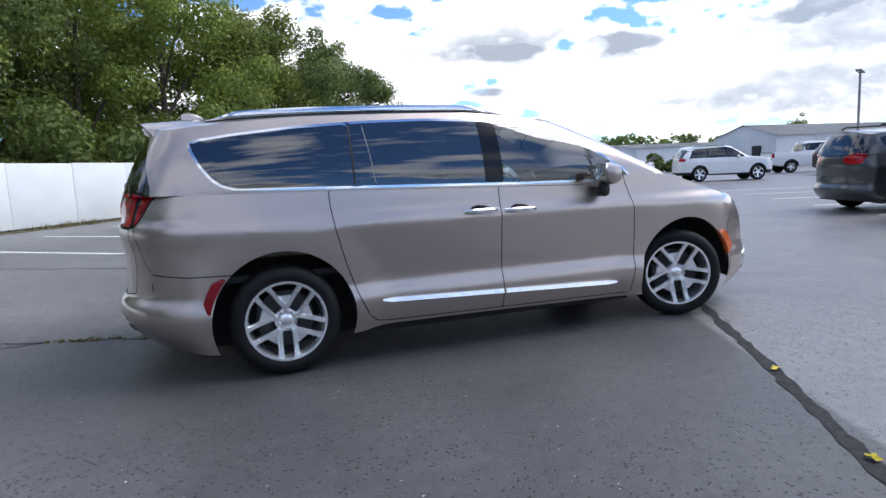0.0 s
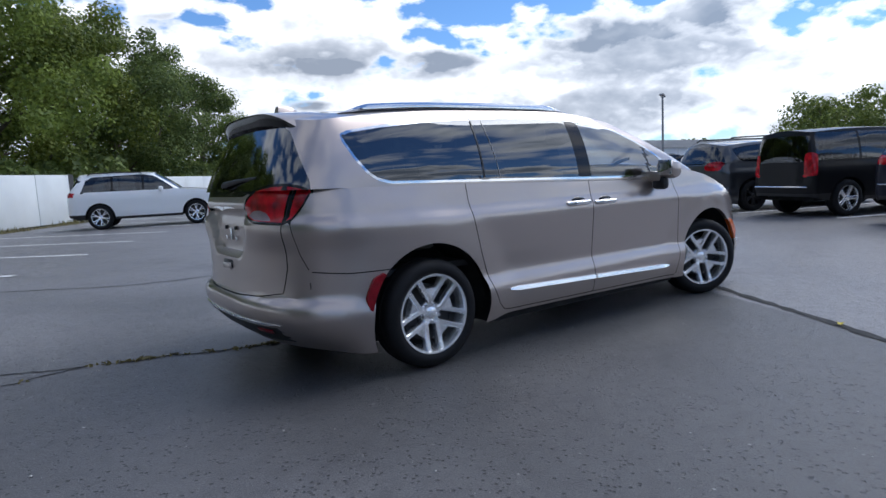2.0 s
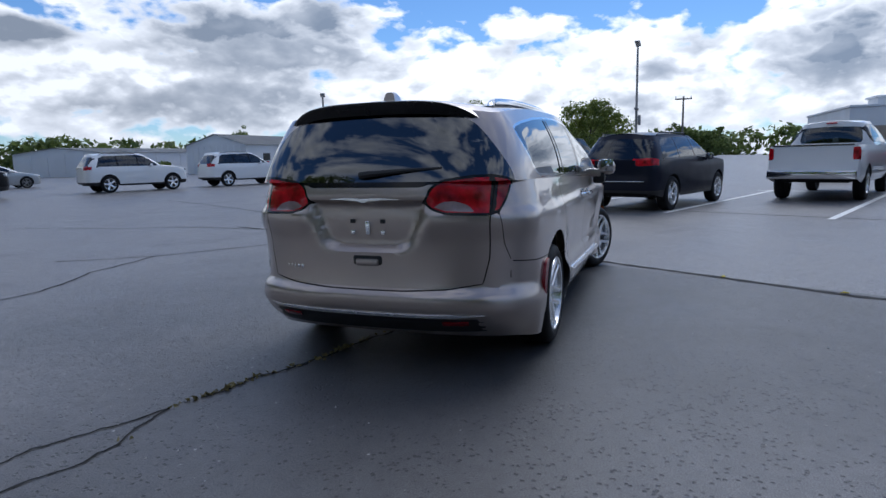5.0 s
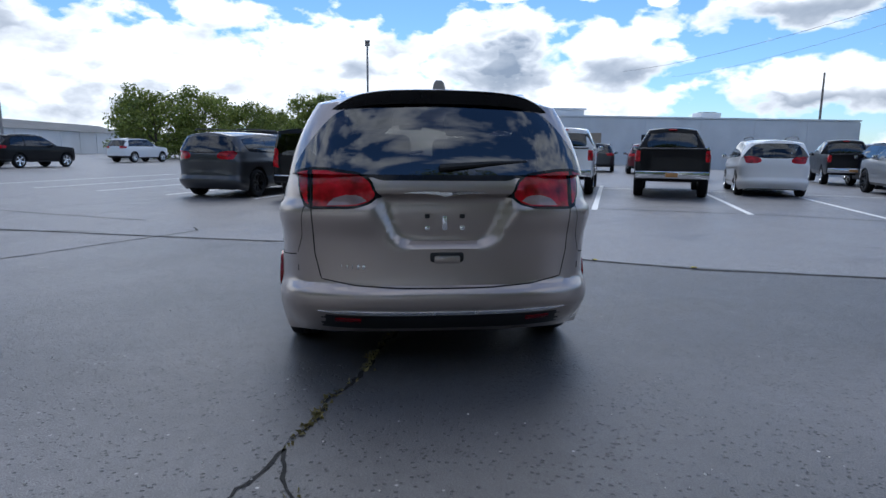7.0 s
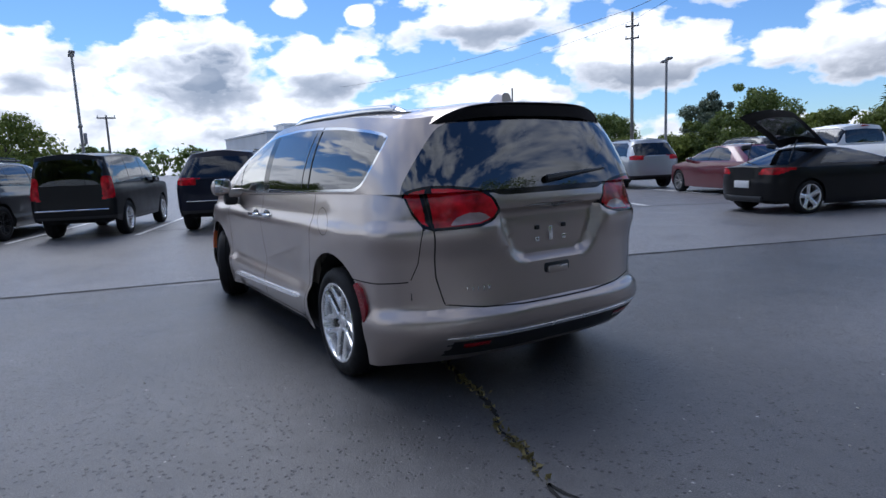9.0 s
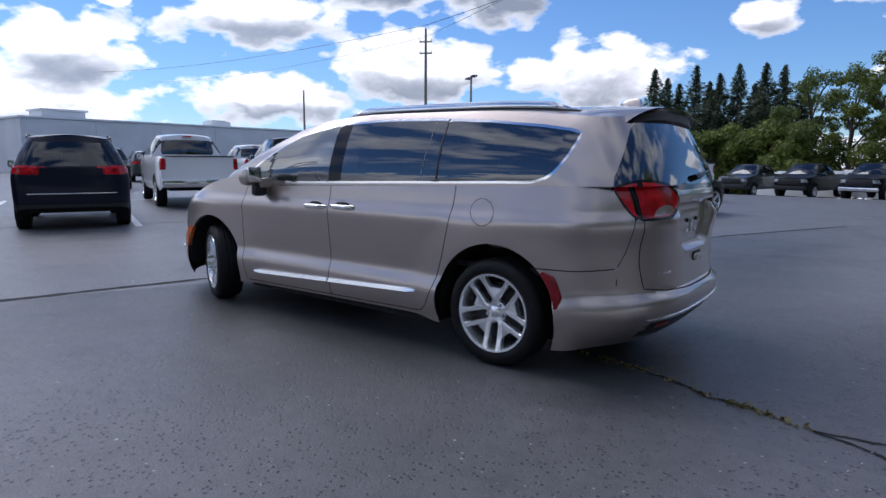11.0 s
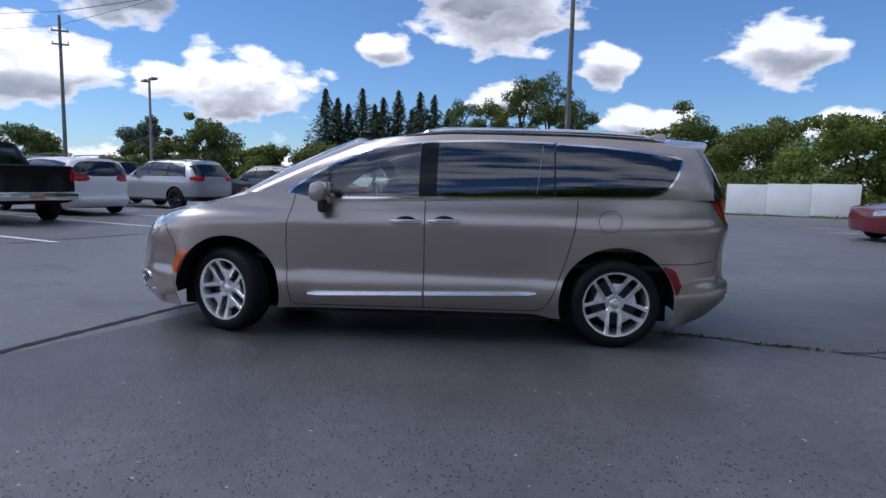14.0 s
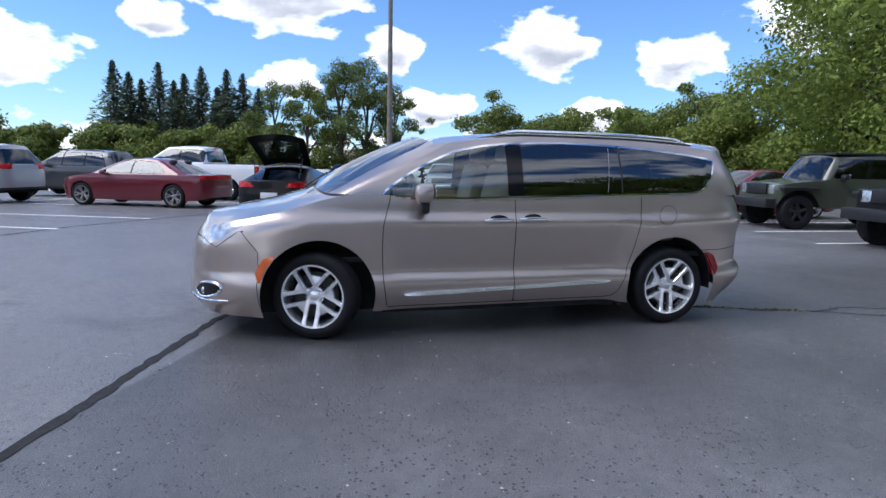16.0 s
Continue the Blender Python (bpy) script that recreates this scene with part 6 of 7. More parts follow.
SEAM_L = "black sealed joint across the asphalt"
ribbon("asphalt_seam", [(4.4, 6.5), (3.6, 4.2), (3.1, 2.67), (2.85, 1.81), (2.41, 0.17), (1.78, -0.99), (1.06, -2.26), (0.46, -3.27), (-0.2, -5.2), (-1.1, -7.6), (-2.6, -11)], 0.075, M_SEAL, SEAM_L, "joint", 3, 0.006)
ribbon("asphalt_seam", [(12.0, 4.4), (9.0, -1.2), (7.2, -5.2), (6.0, -8.0), (4.6, -10.0), (2.5, -13.5)], 0.05, M_SEAL, SEAM_L, "joint", 4, 0.012)
ribbon("asphalt_crack", [(0.2, 6.2), (0.9, 5.15), (2.75, 3.9), (4.0, 3.1), (4.4, 3.28)], 0.030, M_SEAL, "thin dark crack in the asphalt", "crack", 5, 0.02)
ribbon("asphalt_crack", [(0.9, 5.15), (-0.3, 4.95), (-1.3, 4.5), (-2.4, 4.6), (-4.2, 5.8), (-6.5, 7.4)], 0.026, M_SEAL, "thin dark crack in the asphalt", "crack", 6, 0.02)
ribbon("asphalt_crack", [(11.5, 15.2), (9.5, 11.6), (7.6, 8.4), (6.2, 5.9), (5.4, 4.4)], 0.035, M_SEAL, "thin dark crack in the asphalt", "crack", 7, 0.02)
ribbon("asphalt_crack", [(3.4, 11.5), (3.7, 9.0), (4.2, 7.4), (4.0, 4.6)], 0.03, M_SEAL, "thin dark crack in the asphalt", "crack", 8, 0.02)
MAIN = [(-0.9, 0.05), (-1.6, 0.25), (-2.13, 0.42), (-2.35, 0.44), (-2.77, 0.64), (-3.05, 0.70), (-3.31, 0.80)]
ribbon("open_crack", MAIN, 0.026, M_CRACK, "open crack with moss and dry grass", "crack", 9, 0.016, taper=True, step=0.04)
ribbon("open_crack", CRACK_A, 0.017, M_CRACK, "open crack in the asphalt", "crack", 10, 0.014, step=0.04)
ribbon("open_crack", CRACK_B, 0.017, M_CRACK, "open crack in the asphalt", "crack", 11, 0.014, step=0.04)
rng = np.random.default_rng(5)
Vs, Fs = [], []
pts = []
for path, dens in ((MAIN, 150), (CRACK_B[:3], 30), (CRACK_A[:2], 20)):
    for (ax, ay), (bx, by) in zip(path, path[1:]):
        for _ in range(int(dens * math.hypot(bx - ax, by - ay) * (1 if path is MAIN else 1))):
            f = rng.uniform()
            pts.append((ax + (bx - ax) * f + rng.normal() * 0.018, ay + (by - ay) * f + rng.normal() * 0.018))
for x, y in pts:
    if rng.uniform() > 0.55 + 0.45 * math.sin(x * 9 + y * 5):
        continue
    a, hgt = rng.uniform(0, 6.28), rng.uniform(0.006, 0.03)
    wx, wy = 0.012 * math.cos(a), 0.012 * math.sin(a)
    k = len(Vs)
    Vs += [(x - wx, y - wy, 0.001), (x + wx, y + wy, 0.001), (x + wx * 0.6 + rng.normal() * 0.014, y + wy * 0.6 + rng.normal() * 0.014, hgt), (x - wx * 0.6, y - wy * 0.6, hgt * 0.7)]
    Fs.append((k, k + 1, k + 2, k + 3))
tagged(raw("crack_moss", Vs, Fs, leafmat("moss_tufts", (0.13, 0.11, 0.04), (0.42, 0.35, 0.15))), "small moss tufts growing in the crack", "moss", kind="stuff")
# pale grit and bits of leaf
Vs, Fs = [], []
for _ in range(1500):
    a, r = rng.uniform(0, 6.28), 1.2 + 8.5 * rng.uniform() ** 0.7
    x, y, s = r * math.cos(a), r * math.sin(a), rng.uniform(0.002, 0.006)
    b = rng.uniform(0, 6.28)
    k = len(Vs)
    Vs += [(x + s * math.cos(b + q), y + s * math.sin(b + q) * 0.8, ground_z(x, y) + (0.002 if q else 0.005)) for q in (0.0, 1.6, 3.1, 4.7)]
    Fs.append((k, k + 1, k + 2, k + 3))
tagged(raw("grit", Vs, Fs, simple("pale_grit", (0.34, 0.33, 0.31), 0.9, var=0.3)), "pale bits of grit on the asphalt", "grit", kind="stuff")
for x, y, a in ((1.08, -2.24, 20), (0.52, -3.2, 80)):
    b = bmesh.new()
    vs = [b.verts.new((0.034 * math.cos(t) * (1 + 0.3 * math.cos(5 * t)), 0.022 * math.sin(t) * (1 + 0.3 * math.cos(5 * t)), 0.010 + 0.012 * abs(math.sin(t)))) for t in [2 * math.pi * k / 20 for k in range(20)]]
    m_ = b.verts.new((0, 0, 0.008))
    for k in range(20):
        b.faces.new((vs[k], vs[(k + 1) % 20], m_))
    lf = part("fallen_leaf", b, M_YLEAF)
    lf.matrix_world = pose(x, y, 0.002, 0, 0, a)
    tagged(lf, "yellow fallen leaf on the asphalt", "leaf", "fallen leaves")

UX, UY = math.cos(radians(-22)), math.sin(radians(-22))


def uv(u, v):
    """From the lot's own grid, turned by -22 degrees."""
    return u * UX - v * UY, u * UY + v * UX


def stripe(u0, v0, u1, v1, w=0.13):
    ribbon("parking_line", [uv(u0, v0), uv(u1, v1)], w, M_LINE, "worn white painted parking line", "parking line", int(abs(u0 * 7 + v0 * 13)), 0.0, 0.006, step=0.5)


for u, v in ((8.2, -7.25), (8.45, -4.7), (8.32, -1.49), (8.2, 1.55), (8.3, 4.45), (8.0, 6.85), (8.3, 9.7), (8.7, 12.4), (9.0, 15.0), (9.3, 17.8), (8.9, -10.9), (8.9, -14.0)):
    stripe(u, v, u + 9.5, v)
stripe(15.6, -14.0, 16.6, 2.0)


def line_at(x, y, heading, length, w=0.12):
    ribbon("parking_line", [(x, y), (x + length * math.cos(radians(heading)), y + length * math.sin(radians(heading)))], w, M_LINE, "worn white painted parking line", "parking line", int(abs(x * 17 + y * 13)), 0.0, 0.006, step=0.5)


for k in range(8):
    line_at(-3.62 + 1.24 * k, 7.35 + 2.45 * k, 138, 5.2)
for k in range(6):
    line_at(-8.3 - 0.45 * k, -4.05 - 2.15 * k, 178, 5.0)

# white fence of tall panels along two sides, with a gate
def fence(name, a, b, h, posts=True, seed=0):
    L = math.hypot(b[0] - a[0], b[1] - a[1])
    ang = math.degrees(math.atan2(b[1] - a[1], b[0] - a[0]))
    f = thing(name, pose(a[0], a[1], 0, 0, 0, ang), "tall white panel fence with a grassy foot", "fence", "", "structure")
    n = max(1, round(L / 2.4))
    r = random.Random(seed)
    for k in range(n):
        x0, x1 = L * k / n, L * (k + 1) / n
        gx, gy = a[0] + (b[0] - a[0]) * (k + 0.5) / n, a[1] + (b[1] - a[1]) * (k + 0.5) / n
        z = ground_z(gx, gy)
        d = r.uniform(-0.012, 0.012)
        part("panel", newbox(x0 + 0.004, x1 - 0.004, -0.03 + d, 0.03 + d, z + 0.06, z + h + r.uniform(-0.012, 0.012), 0.008), M_WALLW, f)
        if posts:
            part("post", newbox(x0 - 0.05, x0 + 0.05, 0.04, 0.14, z - 0.1, z + h - 0.05, 0.01), M_POSTD, f)
    return f


WL0, WL1, WL2 = (-15.5, 4.5), (-1.2, 26.0), (15.5, 46.5)
fence("fence_north", WL0, WL1, 2.0, seed=1)
fence("fence_far", (WL1[0] + 0.35, WL1[1] - 0.1), WL2, 1.9, seed=2)
part("fence_post", newbox(-1.36, -1.06, 25.86, 26.14, 0, 2.02, 0.01), M_POSTD)
tagged(bpy.data.objects["fence_post"], "dark square fence post at the corner", "post")
fence("fence_south", (-14.0, -31.2), (-18.6, -26.2), 1.75, seed=3)
fence("fence_east", (6.0, -46.0), (-10.6, -34.6), 1.75, seed=4)
fence("fence_west", (-24.0, -17.0), (-15.5, 4.5), 1.9, seed=5)
g0, g1 = Vector((-10.6, -34.6, 0)), Vector((-14.0, -31.2, 0))
gl = (g1 - g0).length
gate = thing("metal_gate", pose(g0.x, g0.y, ground_z(-12, -33), 0, 0, math.degrees(math.atan2(g1.y - g0.y, g1.x - g0.x))), "grey tubular metal gate between white fence panels", "gate")
for x in (0.05, gl * 0.35, gl * 0.68, gl - 0.05):
    part("post", tube(bmesh.new(), [(x, 0, 0), (x, 0, 1.75)], 0.03, 8), M_WOODPOLE, gate)
for z in (0.12, 0.9, 1.72):
    part("rail", tube(bmesh.new(), [(0.05, 0, z), (gl - 0.05, 0, z)], 0.02, 8), M_WOODPOLE, gate)
for x0, z0, x1, z1 in ((0.05, 0.9, gl * 0.35, 1.72), (gl * 0.35, 1.72, gl * 0.68, 0.9), (gl * 0.35, 0.12, gl * 0.68, 0.9), (gl * 0.68, 0.9, gl - 0.05, 1.72)):
    part("brace", tube(bmesh.new(), [(x0, 0, z0), (x1, 0, z1)], 0.014, 8), M_WOODPOLE, gate)


def verge(name, a, b, width, seed):
    ribbon(name, [a, b], width, M_SOIL, "strip of soil and weeds at the fence foot", "verge", seed, 0.05, 0.01, step=0.3)
    r = np.random.default_rng(seed)
    L = math.hypot(b[0] - a[0], b[1] - a[1])
    n = int(90 * L)
    f = r.uniform(0, 1, n)
    x, y = a[0] + (b[0] - a[0]) * f + r.normal(0, width * 0.25, n), a[1] + (b[1] - a[1]) * f + r.normal(0, width * 0.25, n)
    hgt = r.uniform(0.04, 0.22, n) * (0.4 + 0.6 * (np.sin(f * L * 1.3) > 0))
    ang = r.uniform(0, 6.28, n)
    z = np.array([ground_z(p, q) for p, q in zip(x, y)])
    w = 0.018
    V = np.stack([np.stack([x - w * np.cos(ang), y - w * np.sin(ang), z], 1), np.stack([x + w * np.cos(ang), y + w * np.sin(ang), z], 1), np.stack([x + r.normal(0, 0.06, n), y + r.normal(0, 0.06, n), z + hgt], 1)], 1).reshape(-1, 3)
    tagged(np_mesh("weeds", V, np.arange(3 * n).reshape(-1, 3), M_GRASS), "weeds and dry grass along the fence", "weeds", kind="stuff")


verge("verge_north", (WL0[0] + 0.35, WL0[1] - 0.3), (WL1[0] + 0.4, WL1[1] - 0.3), 0.7, 21)
verge("verge_far", (WL1[0] + 0.6, WL1[1] - 0.4), WL2, 0.6, 22)
verge("verge_south", (-13.6, -30.9), (-18.3, -25.8), 0.6, 23)
verge("verge_gate", (-3.0, -39.2), (-13.8, -30.9), 0.8, 24)

# ---------------------------------------------------------------- buildings


def hall(name, x0, x1, y0, y1, h, ridge, label, wall, ridge_y=None, parapet=0.0, bays=8, doors=()):
    """A long plain building: walls, roof, siding battens, doors."""
    b_ = thing(name, pose(0, 0, 0), label, "building")
    zb = -1.5
    y_r = (y0 + y1) / 2 if ridge_y is None else ridge_y
    bm = bmesh.new()
    if ridge > h:
        p = [bm.verts.new(v) for v in ((x0, y0, zb), (x0, y1, zb), (x0, y1, h), (x0, y_r, ridge), (x0, y0, h), (x1, y0, zb), (x1, y1, zb), (x1, y1, h), (x1, y_r, ridge), (x1, y0, h))]
        for f in ((0, 1, 2, 3, 4), (5, 9, 8, 7, 6), (0, 4, 9, 5), (1, 6, 7, 2)):
            bm.faces.new([p[i] for i in f])
        part("wall", bm, wall, b_, sharp=None)
        bm = bmesh.new()
        o = 0.25
        q = [bm.verts.new(v) for v in ((x0 - o, y0 - o, h - 0.05), (x1 + o, y0 - o, h - 0.05), (x1 + o, y_r, ridge + 0.1), (x0 - o, y_r, ridge + 0.1), (x1 + o, y1 + o, h - 0.05), (x0 - o, y1 + o, h - 0.05))]
        bm.faces.new((q[0], q[1], q[2], q[3])), bm.faces.new((q[3], q[2], q[4], q[5]))
        ext = bmesh.ops.solidify(bm, geom=bm.faces[:], thickness=0.18)
        part("roof", bm, M_ROOF, b_, sharp=None)
    else:
        part("wall", newbox(x0, x1, y0, y1, zb, h), wall, b_, sharp=None)
        part("roof", newbox(x0 + 0.3, x1 - 0.3, y0 + 0.3, y1 - 0.3, h - 0.3, h + 0.02), M_ROOF, b_, sharp=None)
        part("coping", newbox(x0 - 0.12, x1 + 0.12, y0 - 0.12, y1 + 0.12, h + 0.03, h + 0.22, 0.02), wall, b_, sharp=None)
    for k in range(bays + 1):
        x = x0 + (x1 - x0) * k / bays
        part("batten", newbox(x - 0.08, x + 0.08, y0 - 0.06, y0 - 0.004, zb, h - 0.1), wall, b_, sharp=None)
        y = y0 + (y1 - y0) * k / bays
        part("batten", newbox(x0 - 0.06, x0 - 0.004, y - 0.08, y + 0.08, zb, h - 0.1), wall, b_, sharp=None)
    for face, a, b, z0, z1, mm in doors:
        if face == "x":
            part("doorway", newbox(x0 - 0.08, x0 - 0.01, a, b, z0, z1, 0.01), mm, b_, sharp=None)
        else:
            part("doorway", newbox(a, b, y0 - 0.08, y0 - 0.01, z0, z1, 0.01), mm, b_, sharp=None)
    return b_


hall("workshop_hall", 50.0, 104.0, 41.5, 49.5, 3.2, 4.3, "long pale metal workshop hall with a low gable", M_BLDGW, bays=10, doors=(("x", 43.2, 44.4, 0, 2.2, M_TRIM), ("y", 53.0, 54.2, 0, 2.2, M_TRIM), ("y", 58.0, 61.5, 0, 2.6, M_BLDGG)))
hall("annex_hall", 46.0, 66.0, 58.0, 72.0, 2.8, 3.3, "low pale annex hall beyond the workshop", M_BLDGW, bays=5)
hall("store_building", 58.0, 76.0, -54.0, -16.5, 4.7, 0, "large grey flat-roofed store building", M_BLDGG, bays=6, doors=(("x", -31.5, -28.5, 0, 3.0, M_TRIM), ("x", -24.0, -17.0, 1.9, 3.1, M_TAN)))
b = thing("roof_unit", pose(62, -21.0, 4.72), "boxy grey plant room on the store roof", "roof unit")
part("casing", newbox(-1.5, 1.5, -1.9, 1.9, 0, 0.9, 0.05), M_BLDGG, b)
part("cap", newbox(-1.7, 1.7, -2.1, 2.1, 0.904, 1.1, 0.05), M_BLDGG, b)
b = thing("roof_unit", pose(62, -38.0, 4.72), "small boxy air unit on the store roof", "roof unit")
part("casing", newbox(-1, 1, -1.2, 1.2, 0, 0.9, 0.05), M_BLDGW, b)
part("fan_cover", newbox(-0.7, 0.7, -0.8, 0.8, 0.904, 1.0, 0.03), M_POLE, b)


def lamp_post(x, y, h, heading, heads=2, label="tall dark parking lot lamp post with two flat heads"):
    z = ground_z(x, y)
    p = thing("street_lamp", pose(x, y, z, 0, 0, heading), label, "lamp post", "lamp posts")
    part("base", tube(bmesh.new(), [(0, 0, -0.1), (0, 0, 0.7)], 0.28, 14), M_KERB, p)
    part("pole", tube(bmesh.new(), [(0, 0, 0.7), (0, 0, h * 0.5), (0, 0, h)], 0.1, 10, [0.10, 0.085, 0.07]), M_POLE, p)
    for s in ((-1, 1) if heads == 2 else (1,)):
        part("arm", tube(bmesh.new(), [(0, 0, h - 0.06), (0, s * 0.35, h - 0.02)], 0.04, 8), M_POLE, p)
        part("lamp_head", newbox(-0.18, 0.18, s * 0.30 if s > 0 else -0.95, 0.95 if s > 0 else -0.30, h - 0.06, h + 0.06, 0.03), M_POLE, p)
    return p


lamp_post(38.1, 24.5, 6.4, 120)
lamp_post(40.7, 0.6, 8.8, 90)
lamp_post(20.4, -30.4, 7.2, 50)
lp = thing("camera_mast", pose(40.7, 0.6, 3.2, 0, 0, 90), "bundle of cameras and a box on the lamp pole", "camera mast")
part("junction_box", newbox(-0.3, -0.11, -0.3, 0.3, 0.0, 0.7, 0.03), M_POLE, lp)
for s in (-1, 1):
    part("camera_arm", tube(bmesh.new(), [(0, 0.1 * s, 1.0), (0, 0.6 * s, 1.05)], 0.04, 6), M_POLE, lp)
    part("camera_housing", newbox(-0.12, 0.12, 0.5 * s - 0.15, 0.5 * s + 0.15, 1.06, 1.2, 0.02), M_POLE, lp)


def mast(x, y, h, r, label, arms=()):
    p = thing("utility_pole", pose(x, y, ground_z(x, y) - 0.2), label, "utility pole", "utility poles")
    part("pole", tube(bmesh.new(), [(0, 0, 0), (0, 0, h)], r, 10, [r, r * 0.6]), M_WOODPOLE, p)
    for z, w, a in arms:
        part("cross_arm", newbox(-w, w, -0.07, 0.07, z - 0.08, z + 0.08, 0.01, m=Matrix.Rotation(radians(a), 4, "Z")), M_WOODPOLE, p)
        for q in (-0.9, 0.0, 0.9):
            part("insulator", tube(bmesh.new(), [(q * w * math.cos(radians(a)), q * w * math.sin(radians(a)), z + 0.08), (q * w * math.cos(radians(a)), q * w * math.sin(radians(a)), z + 0.3)], 0.06, 6), M_BLDGW, p)
    return p


mast(-5.7, -40.2, 20.0, 0.22, "tall grey pole standing behind the fence")
mast(43.1, -53.7, 18.4, 0.22, "tall utility pole with short cross arms", ((16.9, 0.75, 30), (15.6, 0.75, 30)))
mast(76.0, -63.0, 15.0, 0.22, "tall far utility pole")
mast(70.0, -3.0, 7.6, 0.16, "short utility pole with a cross arm", ((7.3, 0.9, 90),))


def wire(pts, sag, label="thin black overhead cable", r=0.03):
    b = bmesh.new()
    a, c = Vector(pts[0]), Vector(pts[1])
    line = [a.lerp(c, k / 24) - Vector((0, 0, sag * 4 * (k / 24) * (1 - k / 24))) for k in range(25)]
    tube(b, line, r, 5)
    return tagged(part("overhead_cable", b, M_TRIM), label, "cable", "overhead cables")


wire([(43.1, -53.7, 16.9), (-22.0, -44.0, 26.0)], 1.2)
wire([(43.1, -53.7, 15.6), (-26.0, -40.0, 30.0)], 1.0, r=0.02)
wire([(43.1, -53.7, 16.9), (140, -60, 20.0)], 1.2)
wire([(43.1, -53.7, 15.6), (140, -72, 19.0)], 1.2, r=0.02)
wire([(-22.0, -44.0, 26.0), (-62, -32.0, 22.0)], 1.0)

# ---------------------------------------------------------------- vehicles
subject()


def park(c, u, v, paint_mat, label, turn=0.0, category="car", **over):
    """Parks a vehicle nose to +u: u is its tail end, v its middle line."""
    d = dict(c, **over)
    h = -22 + turn
    x, y = uv(u, v)
    a = -d["x_back"]
    return vehicle(d, pose(x + a * math.cos(radians(h)), y + a * math.sin(radians(h)), ground_z(x, y), 0, 0, h), paint_mat, label, category)


PL = [("plate_card", -3.13, -0.16, 0.16, 0.60, 0.72, M_PLATE, "orange dealer plate card")]
park(PICKUP, 12.4, -0.3, M_WHITEP, "white pickup truck with chrome rear bumper", 0, "pickup")
park(PICKUP, 12.3, -3.4, M_BLACKP, "black pickup truck with an orange plate card", -4, "pickup", plates=PL)
park(SUV, 7.9, 2.6, M_NAVYP, "dark SUV with chrome bumper trim", 0, "SUV", boxes=[("chrome_trim", (-2.47, -2.42, -0.7, 0.7, 0.66, 0.69), M_CHROME)])
boxy = park(BOXY, 7.8, 5.5, M_BLACKP, "black boxy SUV with upright tail lights", 0, "SUV", boxes=[("bumper_trim", (-2.385, -2.34, -0.8, 0.8, 0.62, 0.66), M_CHROME)])
boxy.scale = (0.95, 0.87, 0.96)
park(VAN_FAR, 7.7, 8.1, M_GREYP, "dark grey minivan with black wheels", 0, "minivan")
park(VAN_FAR, 14.1, -6.4, M_WHITEP, "white minivan with silver wheels", -4, "minivan", wheel=(0.365, 0.242, 0.235, "five", M_SILVER))
park(JEEP, 14.7, 11.3, M_GREYP, "dark grey off-roader with a spare wheel", 0, "SUV")
park(PICKUP, 24.5, -11.8, M_BLACKP, "black pickup truck in a far row", -8, "pickup", plates=PL)
park(SUV, 23.5, 1.5, M_BLACKP, "black SUV in the next row", 0, "SUV")
park(SUV, 33.0, -1.0, M_GREYP, "grey SUV further down the lane", 0, "SUV")
park(SUV, 31.0, -3.6, M_REDP, "red car far down the lane", 0, "car")
park(PICKUP, 23.5, -5.0, M_WHITEP, "white pickup truck in the next row", 0, "pickup")
park(SUV, 24.0, -8.6, M_SILVERP, "silver SUV in the next row", 0, "SUV")
park(SUV, 30.0, -18.5, M_WHITEP, "white SUV in the far row", -6, "SUV")
park(PICKUP, 29.0, -15.0, M_GREYP, "dark pickup truck in the far row", -6, "pickup")


def stand(c, x, y, heading, paint_mat, label, category="SUV", **over):
    d = dict(c, **over)
    car = vehicle(d, pose(x, y, ground_z(x, y), 0, 0, heading), paint_mat, label, category)
    if c is SUV:
        car.scale.z = 1.06
    return car


# cars across the lane, seen from the side
stand(SUV, 17.6, 23.1, -24, M_WHITEP, "white SUV parked across the lane")
stand(SUV, 23.2, 20.9, -24, M_WHITEP, "white three-row SUV parked across the lane")
stand(SUV, 32.2, 19.8, -24, M_BLACKP, "black SUV parked across the lane")
stand(PICKUP, 35.4, 25.6, -24, M_WHITEP, "white pickup truck behind the SUVs", "pickup")
stand(SUV, 45.5, 18.6, -24, M_WHITEP, "white SUV far across the lane")
stand(SUV, 10.5, 26.0, -24, M_BLACKP, "black SUV beside the fence row")
stand(SUV, 0.6, 19.1, -16, M_WHITEP, "white SUV parked at the fence", wheel=W_SUVD)
stand(SUV, 8.4, 31.5, -16, M_WHITEP, "white SUV near the fence corner", wheel=W_SUVD)
stand(SEDAN, 20.0, 37.0, -20, M_SILVERP, "silver sedan by the far fence", "sedan", deck=-1.2)
